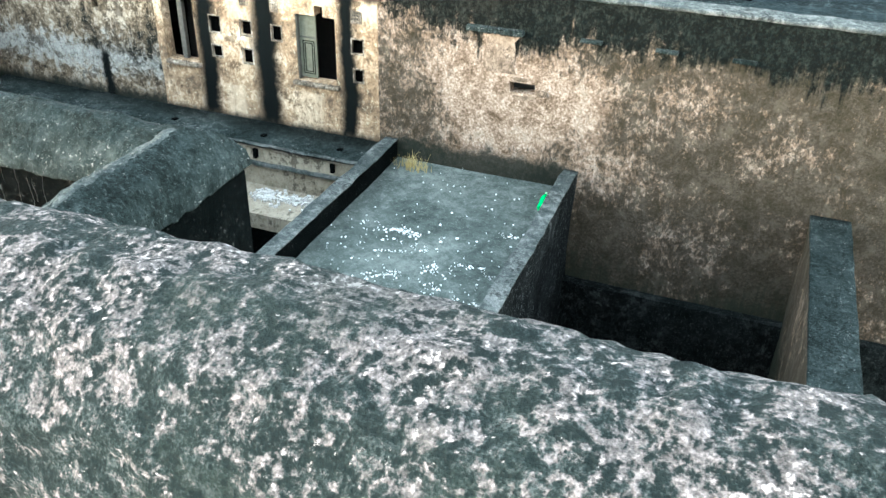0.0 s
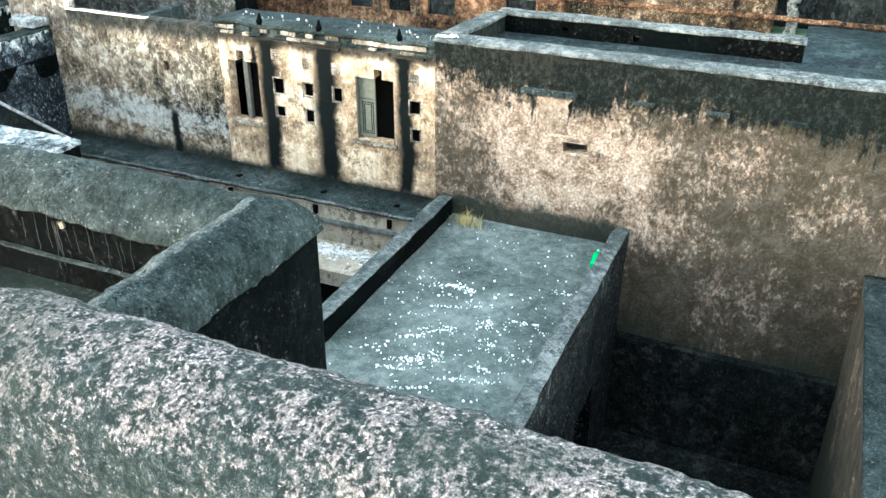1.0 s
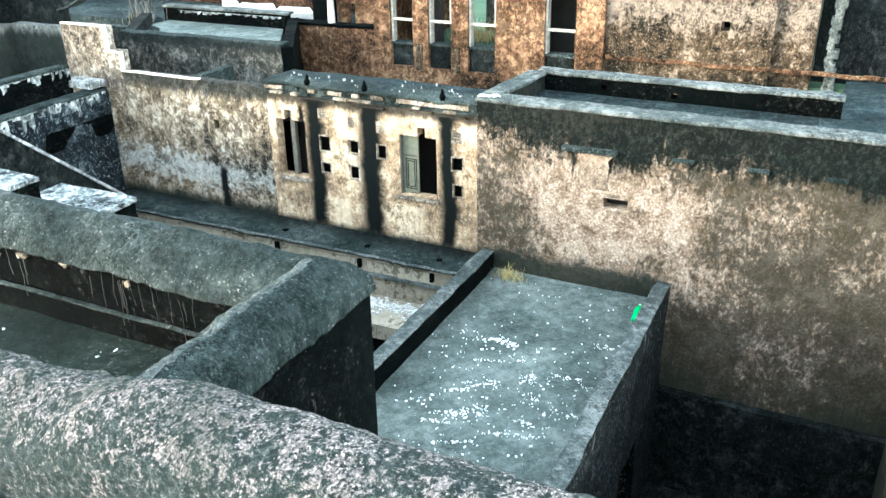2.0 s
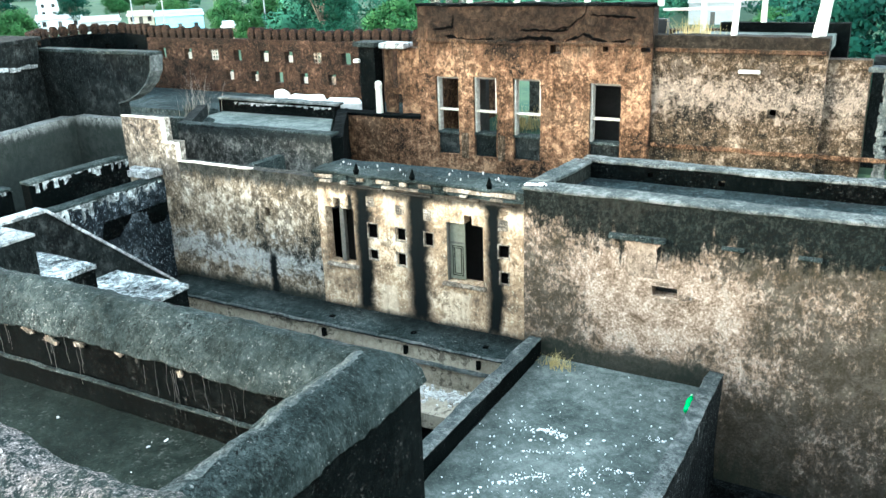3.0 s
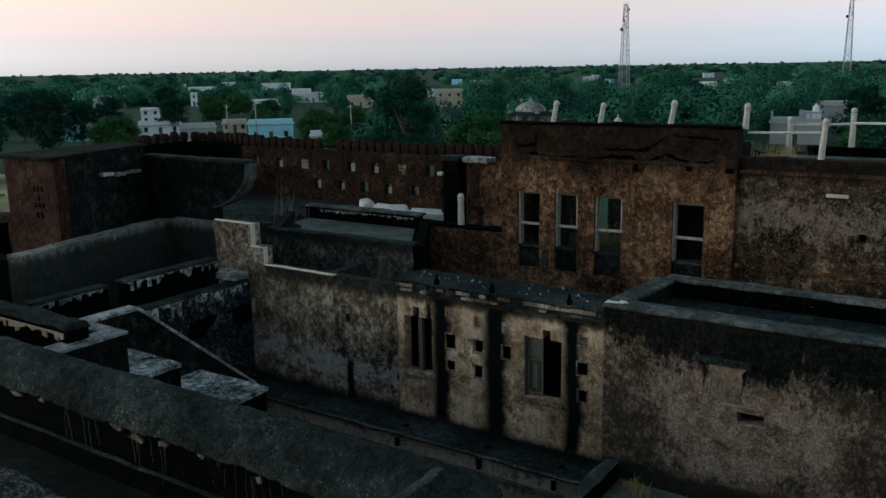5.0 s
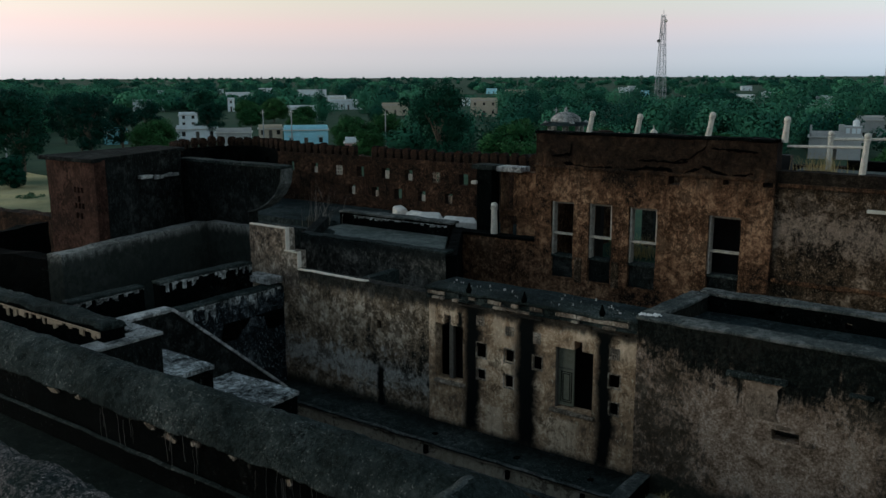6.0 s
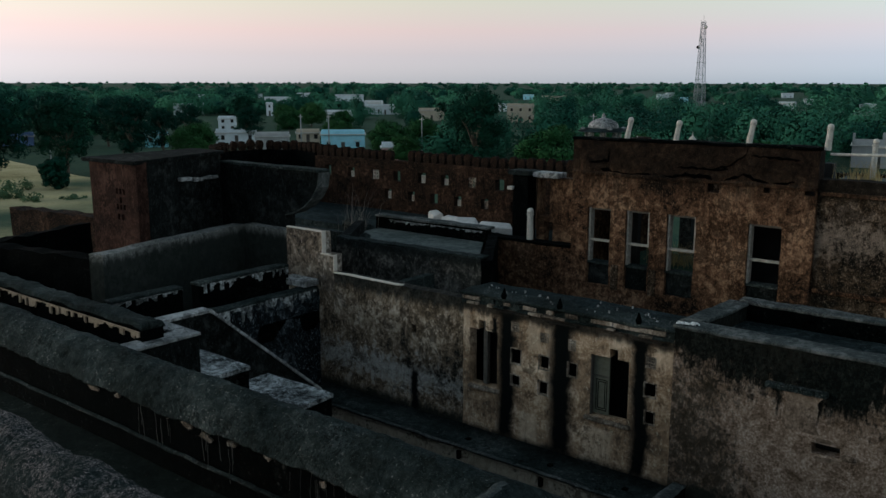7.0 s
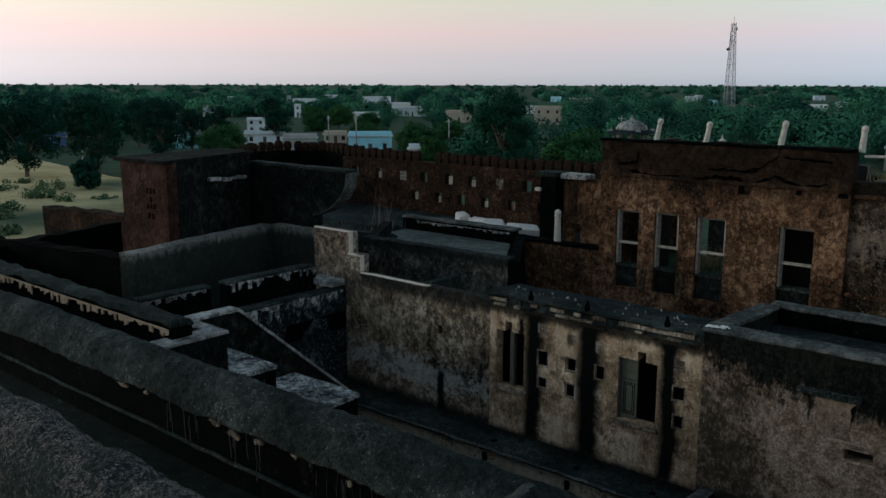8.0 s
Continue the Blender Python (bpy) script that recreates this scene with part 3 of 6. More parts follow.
for cx, cz, cw_, ch in ((-10.2, 8.36, 0.16, 0.07), (-9.7, 8.35, 0.3, 0.12), (-9.3, 8.28, 0.3, 0.13), (-8.75, 8.33, 0.2, 0.11), (-8.0, 8.36, 0.16, 0.10), (-7.0, 8.30, 0.12, 0.10), (-12.2, 8.33, 0.3, 0.11), (-11.5, 8.36, 0.15, 0.08)):
    bm = bmesh.new()
    n = 16
    f = bm.faces.new([bm.verts.new((cx + math.cos(i / n * math.tau) * cw_ * 0.5 * rnd.uniform(0.35, 1.25), 6.495, cz + math.sin(i / n * math.tau) * ch * 0.5 * rnd.uniform(0.35, 1.25))) for i in range(n)])
    g = bmesh.ops.extrude_face_region(bm, geom=[f])
    bmesh.ops.translate(bm, verts=[v for v in g["geom"] if isinstance(v, bmesh.types.BMVert)], vec=(0, 0.06, 0))
    part("chipped_plaster", bm, M["steps"], sw, "bare orange plaster chip")
def roots(x0, x1, y, z, n, seed, drop=0.5):
    """Dead creepers hanging down a wall face: thin three-sided strands."""
    r_ = random.Random(seed)
    verts, faces = [], []
    for i in range(n):
        px, pz, w = r_.uniform(x0, x1), z + r_.uniform(-0.15, 0.02), r_.uniform(0.0015, 0.004)
        length, seg = drop * r_.uniform(0.4, 1.2), 7
        for j in range(seg + 1):
            k = len(verts)
            verts += [(px - w, y - 0.006, pz), (px + w, y - 0.006, pz), (px, y - 0.006 - 1.6 * w, pz)]
            if j:
                for a in range(3):
                    b = (a + 1) % 3
                    faces.append((k - 3 + a, k - 3 + b, k + b, k + a))
            px += r_.uniform(-0.014, 0.014)
            pz -= length / seg
    return mesh_ob("dead_creeper", verts, faces, M["twig"])


for cx0, cx1, n, sd in ((-9.4, -8.6, 8, 1), (-7.6, -6.5, 12, 2), (-11.2, -10.0, 8, 3), (-6.4, -5.3, 6, 4)):
    tagged(roots(cx0, cx1, 6.50, 8.40, n, sd), "thin dead creeper strands on the black wall", "creeper", kind="stuff")
sweep("string_course", round_profile([(0, 7.83), (0.05, 7.85), (0.05, 7.88), (0, 7.90)], 0.015), (-5.1, 6.50), (-24, 6.50), M["coping"], step=0.1, rough=0.02, parent=sw, label="thin grey string course")
structure(slab_top("roof_passage", -24, -5.0, 1.3, 6.56, 7.2, 7.5, M["floor_dark"]), "dark grey screed floor of the lower roof passage", "roof")

# ---- slab roof with low parapets, beside the deep shaft ----
slab = structure(slab_top("roof_slab", -6.3, -2.45, 1.4, 15.7, 4.2, 4.55, M["roof"], step=0.25), "grey screed roof slab strewn with white lime flakes", "roof")
low = round_profile([(0, 4.3), (0, 4.96), (0.26, 4.98), (0.27, 4.3)], 0.04)
low_cap = round_profile([(-0.015, 4.955), (-0.015, 4.985), (0.275, 5.0), (0.275, 4.96)], 0.012)
for xp, ya, body, words in ((-6.14, 10.2, "black", "low parapet along the slab roof, mossy black inside"), (-2.34, 1.4, "runs", "low parapet along the slab roof above a shaft")):
    pl = structure(sweep("parapet_low", low, (xp, ya), (xp, 15.66), M[body], step=0.15, rough=0.03), words, "parapet")
    sweep("coping", low_cap, (xp, ya), (xp, 15.66), M["coping_pale"], step=0.12, rough=0.03, parent=pl, label="worn grey top of the parapet")
structure(wall("wall_slab", (-2.36, 1.4), (-2.36, 15.66), 0, 4.5, 0.35, M["runs"], holes=[(9.0, 10.2, 0.2, 2.4), (11.2, 12.4, 0.2, 2.4)], rough=0.03), "black wall of the shaft with pale runs", "wall")
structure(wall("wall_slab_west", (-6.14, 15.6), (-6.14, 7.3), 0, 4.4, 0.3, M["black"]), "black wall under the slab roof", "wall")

# ---- big block on the far side (plain stained face) ----
YB = 15.69
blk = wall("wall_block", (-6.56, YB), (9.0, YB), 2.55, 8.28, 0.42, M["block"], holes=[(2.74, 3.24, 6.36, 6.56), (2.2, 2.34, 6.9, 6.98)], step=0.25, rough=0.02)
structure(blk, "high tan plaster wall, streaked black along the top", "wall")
# the wall's foot takes a darker material in place of the shaft's shade
structure(wall("wall_block_base", (-6.56, YB - 0.22), (9.0, YB - 0.22), 0, 2.56, 0.7, M["yard"], step=0.4), "foot of the tan wall, darkened for the shade of the shaft", "wall")
cb = round_profile([(-0.03, 8.24), (-0.03, 8.31), (0.46, 8.33), (0.46, 8.24)], 0.03)
sweep("coping", cb, (-6.6, YB), (9.0, YB), M["coping_pale"], step=0.15, rough=0.02, parent=blk, label="pale grey coping slab")
structure(wall("wall_block_side", (-6.20, YB + 0.42), (-6.0, 18.5), 4.0, 8.29, 0.36, M["block"]), "side wall of the tan block", "wall")
back = wall("parapet_block", (-6.2, 18.25), (0.15, 18.25), 4.0, 8.32, 0.36, M["black"], holes=[(1.5, 1.62, 8.05, 8.15), (3.0, 3.14, 8.0, 8.12)], step=0.25)
structure(back, "grey-black rear parapet of the block roof", "parapet")
sweep("coping", round_profile([(-0.04, 8.28), (-0.04, 8.35), (0.40, 8.35), (0.40, 8.28)], 0.03), (-6.2, 18.25), (0.17, 18.25), M["coping_pale"], step=0.15, rough=0.03, parent=back, label="pale worn coping")
structure(sweep("coping_side", round_profile([(-0.03, 8.25), (-0.03, 8.335), (0.40, 8.335), (0.40, 8.25)], 0.03), (-6.19, YB + 0.46), (-6.0, 18.22), M["coping_pale"], step=0.15, rough=0.03), "pale worn coping on the side of the block", "coping")
structure(slab_top("roof_block", -6.1, 9, YB + 0.4, 18.3, 7.5, 7.92, M["roof_dark"]), "grey block roof with white lime streaks", "roof")
structure(slab_top("roof_rear", 0.1, 9, 18.3, 21.9, 7.3, 7.85, M["roof_dark"]), "flat grey roof behind the block", "roof")
bm = bmesh.new()
block(bm, -4.70, -3.60, YB - 0.13, YB + 0.05, 7.47, 7.57, 0.02)
part("shelf", bm, M["coping"], blk, "projecting grey stone shelf")
bm = bmesh.new()
n = 26
rnd = random.Random(4)
f = bm.faces.new([bm.verts.new((-4.05 + max(-0.32, min(0.32, math.cos(i / n * math.tau) * 0.42)) + rnd.uniform(-0.06, 0.06), YB - 0.018, 7.08 + max(-0.36, min(0.36, math.sin(i / n * math.tau) * 0.5)) + rnd.uniform(-0.03, 0.03))) for i in range(n)])
g = bmesh.ops.extrude_face_region(bm, geom=[f])
bmesh.ops.translate(bm, verts=[v for v in g["geom"] if isinstance(v, bmesh.types.BMVert)], vec=(0, 0.05, 0))
part("patch", bm, M["patch"], blk, "pale squarish plaster patch")
for fx, fz, fw, fh in ((-3.20, 6.42, 0.26, 0.14), (-3.55, 6.28, 0.5, 0.10), (-3.6, 6.63, 0.4, 0.08)):
    bm = bmesh.new()
    n = 14
    f = bm.faces.new([bm.verts.new((fx + math.cos(i / n * math.tau) * fw * 0.5 * rnd.uniform(0.7, 1.1), YB - 0.035, fz + math.sin(i / n * math.tau) * fh * 0.5 * rnd.uniform(0.7, 1.1))) for i in range(n)])
    g = bmesh.ops.extrude_face_region(bm, geom=[f])
    bmesh.ops.translate(bm, verts=[v for v in g["geom"] if isinstance(v, bmesh.types.BMVert)], vec=(0, 0.05, 0))
    part("chipped_plaster", bm, M["patch"], blk, "pale chipped plaster round the hole")
for sx in (-2.35, -1.02, 0.28):
    bm = bmesh.new()
    block(bm, sx - 0.2, sx + 0.2, YB - 0.09, YB + 0.05, 7.50, 7.57, 0.025)
    part("bracket", bm, M["coping"], blk, "short grey stone stub")
# dark panel: the shade inside the hole is put into its colour
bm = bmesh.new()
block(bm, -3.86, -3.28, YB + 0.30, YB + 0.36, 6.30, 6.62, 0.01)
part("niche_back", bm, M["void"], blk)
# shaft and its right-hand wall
# floor colour carries the deep shade of the shaft
structure(slab_top("floor_shaft", -2.4, 9, 1.4, 15.7, -0.05, 0.12, M["yard"], step=1.0), "floor of the shaft, darkened for deep shade", "floor")
rw = wall("wall_shaft", (2.58, 1.4), (2.58, 15.65), 0, 4.93, 0.62, M["block"], step=0.35, rough=0.03)
structure(rw, "thick wall across the shaft with a grey top", "wall")
sweep("coping", round_profile([(-0.03, 4.90), (-0.03, 4.98), (0.66, 4.98), (0.66, 4.90)], 0.03), (2.58, 1.4), (2.58, 15.6), M["coping"], parent=rw, label="blue-grey flat coping")

# ---- decorated facade ----
YF = 16.08
WIN_R, WIN_L = (-8.62, -7.70, 5.76, 7.17), (-11.95, -11.13, 5.77, 7.17)
FX0 = -12.15
rel = lambda x0, x1, z0, z1: (x0 - FX0, x1 - FX0, z0, z1)
SQUARES = [(-10.73, -10.47, 6.53, 6.88), (-10.73, -10.48, 5.98, 6.24), (-9.95, -9.70, 6.56, 6.86), (-9.96, -9.72, 5.94, 6.24),
           (-9.20, -8.96, 6.53, 6.86), (-7.32, -7.08, 6.51, 6.80), (-7.30, -7.08, 5.89, 6.18)]
holes = [rel(*WIN_R), rel(*WIN_L), rel(-8.16, -7.97, 7.17, 7.38), rel(-11.70, -11.49, 7.17, 7.41)] + [rel(*q) for q in SQUARES]
fac = wall("wall_facade", (FX0, YF), (-6.5, YF), 2.0, 7.80, 0.28, M["facade"], holes=holes, step=0.22, rough=0.012)
structure(fac, "cream plaster facade with black soot runs and square holes", "wall")
cor = round_profile([(-0.10, 8.02), (-0.10, 8.08), (0.5, 8.1), (0.5, 7.78), (0.0, 7.78), (-0.02, 7.98)], 0.012)
sweep("cornice", cor, (FX0 - 0.06, YF), (-6.55, YF), M["coping"], step=0.08, rough=0.04, parent=fac, label="blackened roof edge over the cornice")
rnd = random.Random(91)
for zc, hc, out_, share in ((7.80, 0.055, 0.075, 0.86), (7.885, 0.10, 0.045, 0.66)):
    ux = FX0
    while ux < -6.7:
        wide_ = rnd.uniform(0.12, 0.42)
        if rnd.random() < share:
            bm = bmesh.new()
            block(bm, ux, min(ux + wide_ - 0.008, -6.57), YF - out_ - rnd.uniform(0, 0.02), YF + 0.02, zc + rnd.uniform(-0.012, 0.012), zc + hc * rnd.uniform(0.75, 1.1), 0.012)
            part("cornice_stone", bm, M["steps"] if rnd.random() < 0.7 else M["coping"], fac)
        ux += wide_
structure(slab_top("roof_facade", FX0, -6.4, YF + 0.05, 17.25, 7.6, 8.07, M["roof_dark"], step=0.2, rough=0.03), "narrow facade roof with grey screed and rubble", "roof")
# room surfaces behind the windows, their shade painted in as near-black
structure(wall("wall_rooms", (FX0, 17.2), (-6.4, 17.2), 3.0, 7.7, 0.3, M["void"], step=0.6), "rear wall of the facade rooms, coloured dark for shade", "wall")
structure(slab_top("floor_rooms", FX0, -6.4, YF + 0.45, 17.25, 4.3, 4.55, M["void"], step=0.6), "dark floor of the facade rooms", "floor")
# left half of the court wall, with the stepped end
SX0 = -18.6
def steps_gone(u, z):
    x = SX0 + u
    return z > (8.96 if x < -17.13 else 8.34 if x < -16.69 else 7.88)
cw = wall("wall_court", (SX0, YF + 0.03), (FX0, YF + 0.03), 2.0, 8.96, 0.32, M["court"], gone=lambda u, z: z > 7.88 or (SX0 + u < -16.69 and z > 7.3), holes=[(4.72, 4.88, 6.65, 6.9)], step=0.14, rough=0.02)
st = wall("wall_steps", (SX0, YF + 0.03), (-16.69, YF + 0.03), 7.3, 8.96, 0.32, M["steps"], gone=steps_gone, step=0.09, rough=0.015)
structure(st, "pale plaster wall end stepping down to the court wall", "wall")
structure(cw, "mottled court wall with whitewash remains and a stepped end", "wall")
for sx0, sx1, sz in ((-18.6, -17.13, 8.96), (-17.2, -16.69, 8.34), (-16.69, -14.2, 7.87)):
    sweep("coping", round_profile([(-0.015, sz - 0.012), (-0.015, sz + 0.02), (0.10, sz + 0.02), (0.10, sz - 0.012)], 0.008), (sx0, YF + 0.03), (sx1, YF + 0.03), M["flake"], parent=cw, label="bright lime-white coping edge", step=0.1)
for sx1, sz0, sz1 in ((-17.13, 8.36, 8.98), (-16.69, 7.90, 8.36)):
    bm = bmesh.new()
    block(bm, sx1 - 0.008, sx1 + 0.014, YF + 0.01, YF + 0.16, sz0, sz1, 0.01)
    part("coping", bm, M["flake"], cw, "bright lime-white step edge")
# ledge and gutter under the facade
ledge = sweep("ledge", round_profile([(0, 4.10), (0, 4.44), (-0.06, 4.46), (-0.06, 4.54), (1.0, 4.60), (1.0, 2.0), (0.1, 2.0), (0.1, 4.0)], 0.02), (-17.0, 15.1), (-6.4, 15.1), M["beige"], step=0.15, rough=0.02)
structure(ledge, "beige projecting ledge with a dark walkway on top", "ledge")
sweep("walkway", [(-0.10, 4.53), (-0.10, 4.58), (0.98, 4.63), (0.98, 4.55)], (-17.0, 15.1), (-6.4, 15.1), M["coping"], step=0.15, rough=0.02, parent=ledge, label="dark grey screed on the ledge")
sweep("lip", [(-0.108, 4.55), (-0.108, 4.588), (-0.03, 4.592), (-0.03, 4.55)], (-17.0, 15.1), (-6.4, 15.1), M["coping_pale"], step=0.06, rough=0.03, parent=ledge, label="pale crumbling lip")
sweep("lower_lip", round_profile([(-0.05, 4.06), (-0.05, 4.14), (0.05, 4.16), (0.12, 4.06)], 0.012), (-17.0, 15.1), (-6.4, 15.1), M["coping_pale"], step=0.08, rough=0.03, parent=ledge, label="pale worn lower edge")
structure(slab_top("floor_court", -24, -4, 7.2, 17.3, 0.0, 0.2, M["black"], step=0.8), "black floor of the sunken court", "floor")
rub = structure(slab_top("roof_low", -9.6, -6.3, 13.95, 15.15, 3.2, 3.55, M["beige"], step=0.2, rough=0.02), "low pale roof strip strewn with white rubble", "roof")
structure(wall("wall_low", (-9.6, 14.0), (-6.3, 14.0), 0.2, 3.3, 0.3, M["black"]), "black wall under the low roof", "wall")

# ---- ochre upper range behind ----
YC = 22.0
CX0, CX1 = -12.62, -5.75
relc = lambda x0, x1, z0, z1: (x0 - CX0, x1 - CX0, z0, z1)
CWIN = [(-12.08, -11.33, 7.84, 9.46), (-10.86, -10.13, 7.86, 9.48), (-9.62, -8.79, 7.86, 9.48), (-7.38, -6.52, 7.84, 9.45)]
och = wall("wall_ochre", (CX0, YC), (CX1, YC), 3.0, 11.45, 0.45, M["ochre"], holes=[relc(w[0], w[1], 7.18, w[3]) for w in CWIN] + [relc(-8.52, -8.20, 10.18, 10.42), relc(-7.05, -6.9, 10.28, 10.45), relc(-6.05, -5.8, 10.3, 10.5)], step=0.25, rough=0.025)
structure(och, "tall rust-ochre wall with four window openings", "wall")
structure(wall("wall_ochre_pale", (CX1, YC + 0.12), (-1.65, YC + 0.12), 3.0, 10.72, 0.45, M["ochre_pale"], holes=[(2.87, 3.08, 8.77, 9.0)], step=0.25), "lower ochre wall with pale worn plaster", "wall")
structure(wall("wall_ochre_end", (-1.65, YC + 0.3), (-0.72, YC + 0.3), 3.0, 10.2, 0.45, M["ochre_pale"], step=0.2), "stained ochre wall end with a black crown", "wall")
structure(wall("wall_ochre_gap", (-0.72, YC + 1.1), (9, YC + 1.1), 3.0, 10.2, 0.4, M["yard"], step=0.4), "blackened wall set back beyond the ochre wall", "wall")
rnd = random.Random(52)
bm = bmesh.new()
zz = 6.2
while zz < 9.95:
    hh = rnd.uniform(0.10, 0.26)
    cx, cw_ = -0.33 + rnd.uniform(-0.05, 0.05), 0.13 * rnd.uniform(0.65, 1.15)
    block(bm, cx - cw_, cx + cw_, YC + 0.32, YC + 0.62, zz, zz + hh, 0.03)
    zz += hh - 0.01
pilaster = structure(part("broken_pilaster", bm, M["coping_pale"]), "crumbling whitewashed pilaster at the wall end", "pilaster")
bm = bmesh.new()
block(bm, -0.78, -0.14, YC + 0.2, YC + 0.66, 9.94, 10.06, 0.03)
part("cap", bm, M["coping_pale"], pilaster, "pale projecting cap stone")
structure(wall("wall_ochre_low", (-15.95, YC), (CX0, YC), 3.0, 8.16, 0.4, M["ochre"], step=0.25), "low ochre wall beside the tall range", "wall")
structure(wall("wall_ochre_rear", (CX0, 26.2), (-1.6, 26.2), 3.0, 10.5, 0.4, M["ochre"], holes=[(0.0, 0.55, 7.4, 9.3), (1.05, 2.3, 7.4, 9.5), (4.0, 4.5, 7.6, 9.3)], step=0.3), "rear ochre wall with openings to the trees", "wall")
structure(wall("wall_ochre_west", (CX0, 26.4), (CX0, YC + 0.4), 3.0, 11.3, 0.4, M["ochre"], step=0.4), "west end wall of the ochre range", "wall")
structure(slab_top("floor_ochre", CX0, 9, YC + 0.4, 26.3, 7.0, 7.5, M["earth"], step=0.6), "earth floor of the ochre rooms", "floor")
structure(slab_top("floor_gap", -16, 9, 17.4, YC + 0.05, 5.5, 6.2, M["black"], step=0.6), "dark passage between facade and ochre range", "floor")
# near-black inner walls: the unlit depth of the rooms is in their colour
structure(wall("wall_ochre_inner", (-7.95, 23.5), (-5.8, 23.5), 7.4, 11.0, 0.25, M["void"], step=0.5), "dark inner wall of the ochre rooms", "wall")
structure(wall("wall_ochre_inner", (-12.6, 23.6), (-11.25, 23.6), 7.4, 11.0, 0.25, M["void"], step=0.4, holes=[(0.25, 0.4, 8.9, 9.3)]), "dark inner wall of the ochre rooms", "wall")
structure(wall("wall_ochre_cross", (-8.05, YC + 0.45), (-8.05, 26.2), 7.4, 11.2, 0.25, M["ochre"], step=0.5), "cross wall of the ochre rooms", "wall")
lot = [(-52, 14), (-62, 40), (-86, 58), (-112, 60), (-150, 66), (-190, 60), (-205, 30), (-150, 5), (-90, 0)]
bm = bmesh.new()
f = bm.faces.new([bm.verts.new((x, y, 0.45)) for x, y in lot])
g = bmesh.ops.extrude_face_region(bm, geom=[f])
bmesh.ops.translate(bm, verts=[v for v in g["geom"] if isinstance(v, bmesh.types.BMVert)], vec=(0, 0, -2))
structure(part("ground_lot", bm, M["sand"]), "bare sandy lot with dry tufts", "ground")


# ---- west side: stair flank, walls of the small court ----
def prism(name, outline, lo, hi, axis, material, parent=None, label="", bevel=0.02):
    """An upright slab: an outline of (along, z) pushed through from lo to hi across. axis: the one it runs along."""
    bm = bmesh.new()
    at = (lambda u, w, z: (w, u, z)) if axis == "y" else (lambda u, w, z: (u, w, z))
    vs = [bm.verts.new(at(u, lo, z)) for u, z in outline]
    f = bm.faces.new(vs)
    g = bmesh.ops.extrude_face_region(bm, geom=[f])
    bmesh.ops.translate(bm, verts=[v for v in g["geom"] if isinstance(v, bmesh.types.BMVert)], vec=Vector(at(0, hi - lo, 0)))
    bmesh.ops.bevel(bm, geom=list(bm.edges), offset=bevel, segments=2, affect="EDGES", profile=0.6)
    return part(name, bm, material, parent, label)


def drip_strip(parent, p0, p1, z, material, seed, depth=0.16, label="whitened broken edge", off=0.012):
    """The ragged band of lime that shows along a wall's top edge."""
    rnd = random.Random(seed)
    a, b = Vector((*p0, 0)), Vector((*p1, 0))
    d = (b - a).normalized()
    n = Vector((d.y, -d.x, 0))
    length = (b - a).length
    verts, faces, u = [], [], 0.0
    while u < length:
        w = rnd.uniform(0.05, 0.14)
        h = depth * rnd.choice((0.25, 0.5, 0.8, 1.2, 0.1))
        q = a + d * u + n * off
        r = a + d * min(u + w, length) + n * off
        k = len(verts)
        verts += [q + Vector((0, 0, z)), r + Vector((0, 0, z)), r + Vector((0, 0, z - h * rnd.uniform(0.6, 1.2))), q + Vector((0, 0, z - h))]
        verts += [v - n * 0.03 for v in verts[k:k + 4]]
        faces += [(k + 3, k + 2, k + 1, k), (k, k + 1, k + 5, k + 4), (k + 2, k + 3, k + 7, k + 6), (k + 1, k + 2, k + 6, k + 5), (k + 3, k, k + 4, k + 7)]
        u += w
    return mesh_ob("lime_edge", verts, faces, material, parent, label)


fl = prism("wall_stair_flank", [(8.4, 0.2), (8.4, 7.82), (11.63, 7.78), (15.0, 4.88), (15.0, 0.2)], -16.5, -16.2, "y", M["yard"])
structure(fl, "dark stair flank wall with a sloping top", "wall")
prism("coping", [(8.4, 7.80), (8.4, 7.87), (11.65, 7.84), (15.06, 4.92), (15.04, 4.84), (11.62, 7.77)], -16.54, -16.15, "y", M["pale"], fl, "pale worn coping along the slope", 0.015)
ps = wall("wall_stair", (-17.3, 8.4), (-17.3, 16.1), 0.2, 7.35, 0.35, M["stair"], step=0.25, rough=0.03)
structure(ps, "blue-grey stained wall with whitish drips", "wall")
drip_strip(ps, (-17.3, 8.6), (-17.3, 16.0), 7.36, M["crusty"], 3, 0.42)
sweep("coping", round_profile([(-0.02, 7.33), (-0.02, 7.40), (0.38, 7.40), (0.38, 7.33)], 0.02), (-17.3, 8.4), (-17.3, 16.05), M["coping"], parent=ps, label="grey coping")
for y0, y1 in ((12.6, 15.6), (10.2, 12.13)):
    w2 = wall("wall_inner", (-18.0, y0), (-18.0, y1), 0.2, 7.98, 0.3, M["black"], step=0.25, rough=0.02)
    structure(w2, "black inner wall with a white dripping edge", "wall")
    drip_strip(w2, (-18.0, y0), (-18.0, y1), 7.96, M["crusty"], int(y0), 0.2)
    sweep("coping", round_profile([(-0.03, 7.95), (-0.03, 8.02), (0.33, 8.02), (0.33, 7.95)], 0.02), (-18.0, y0), (-18.0, y1), M["coping"], parent=w2, label="grey coping")
bm = bmesh.new()
block(bm, -18.3, -17.25, 15.52, 16.06, 7.45, 7.62)
structure(part("ledge_corner", bm, M["pale"]), "pale mortar ledge in the court corner", "ledge")
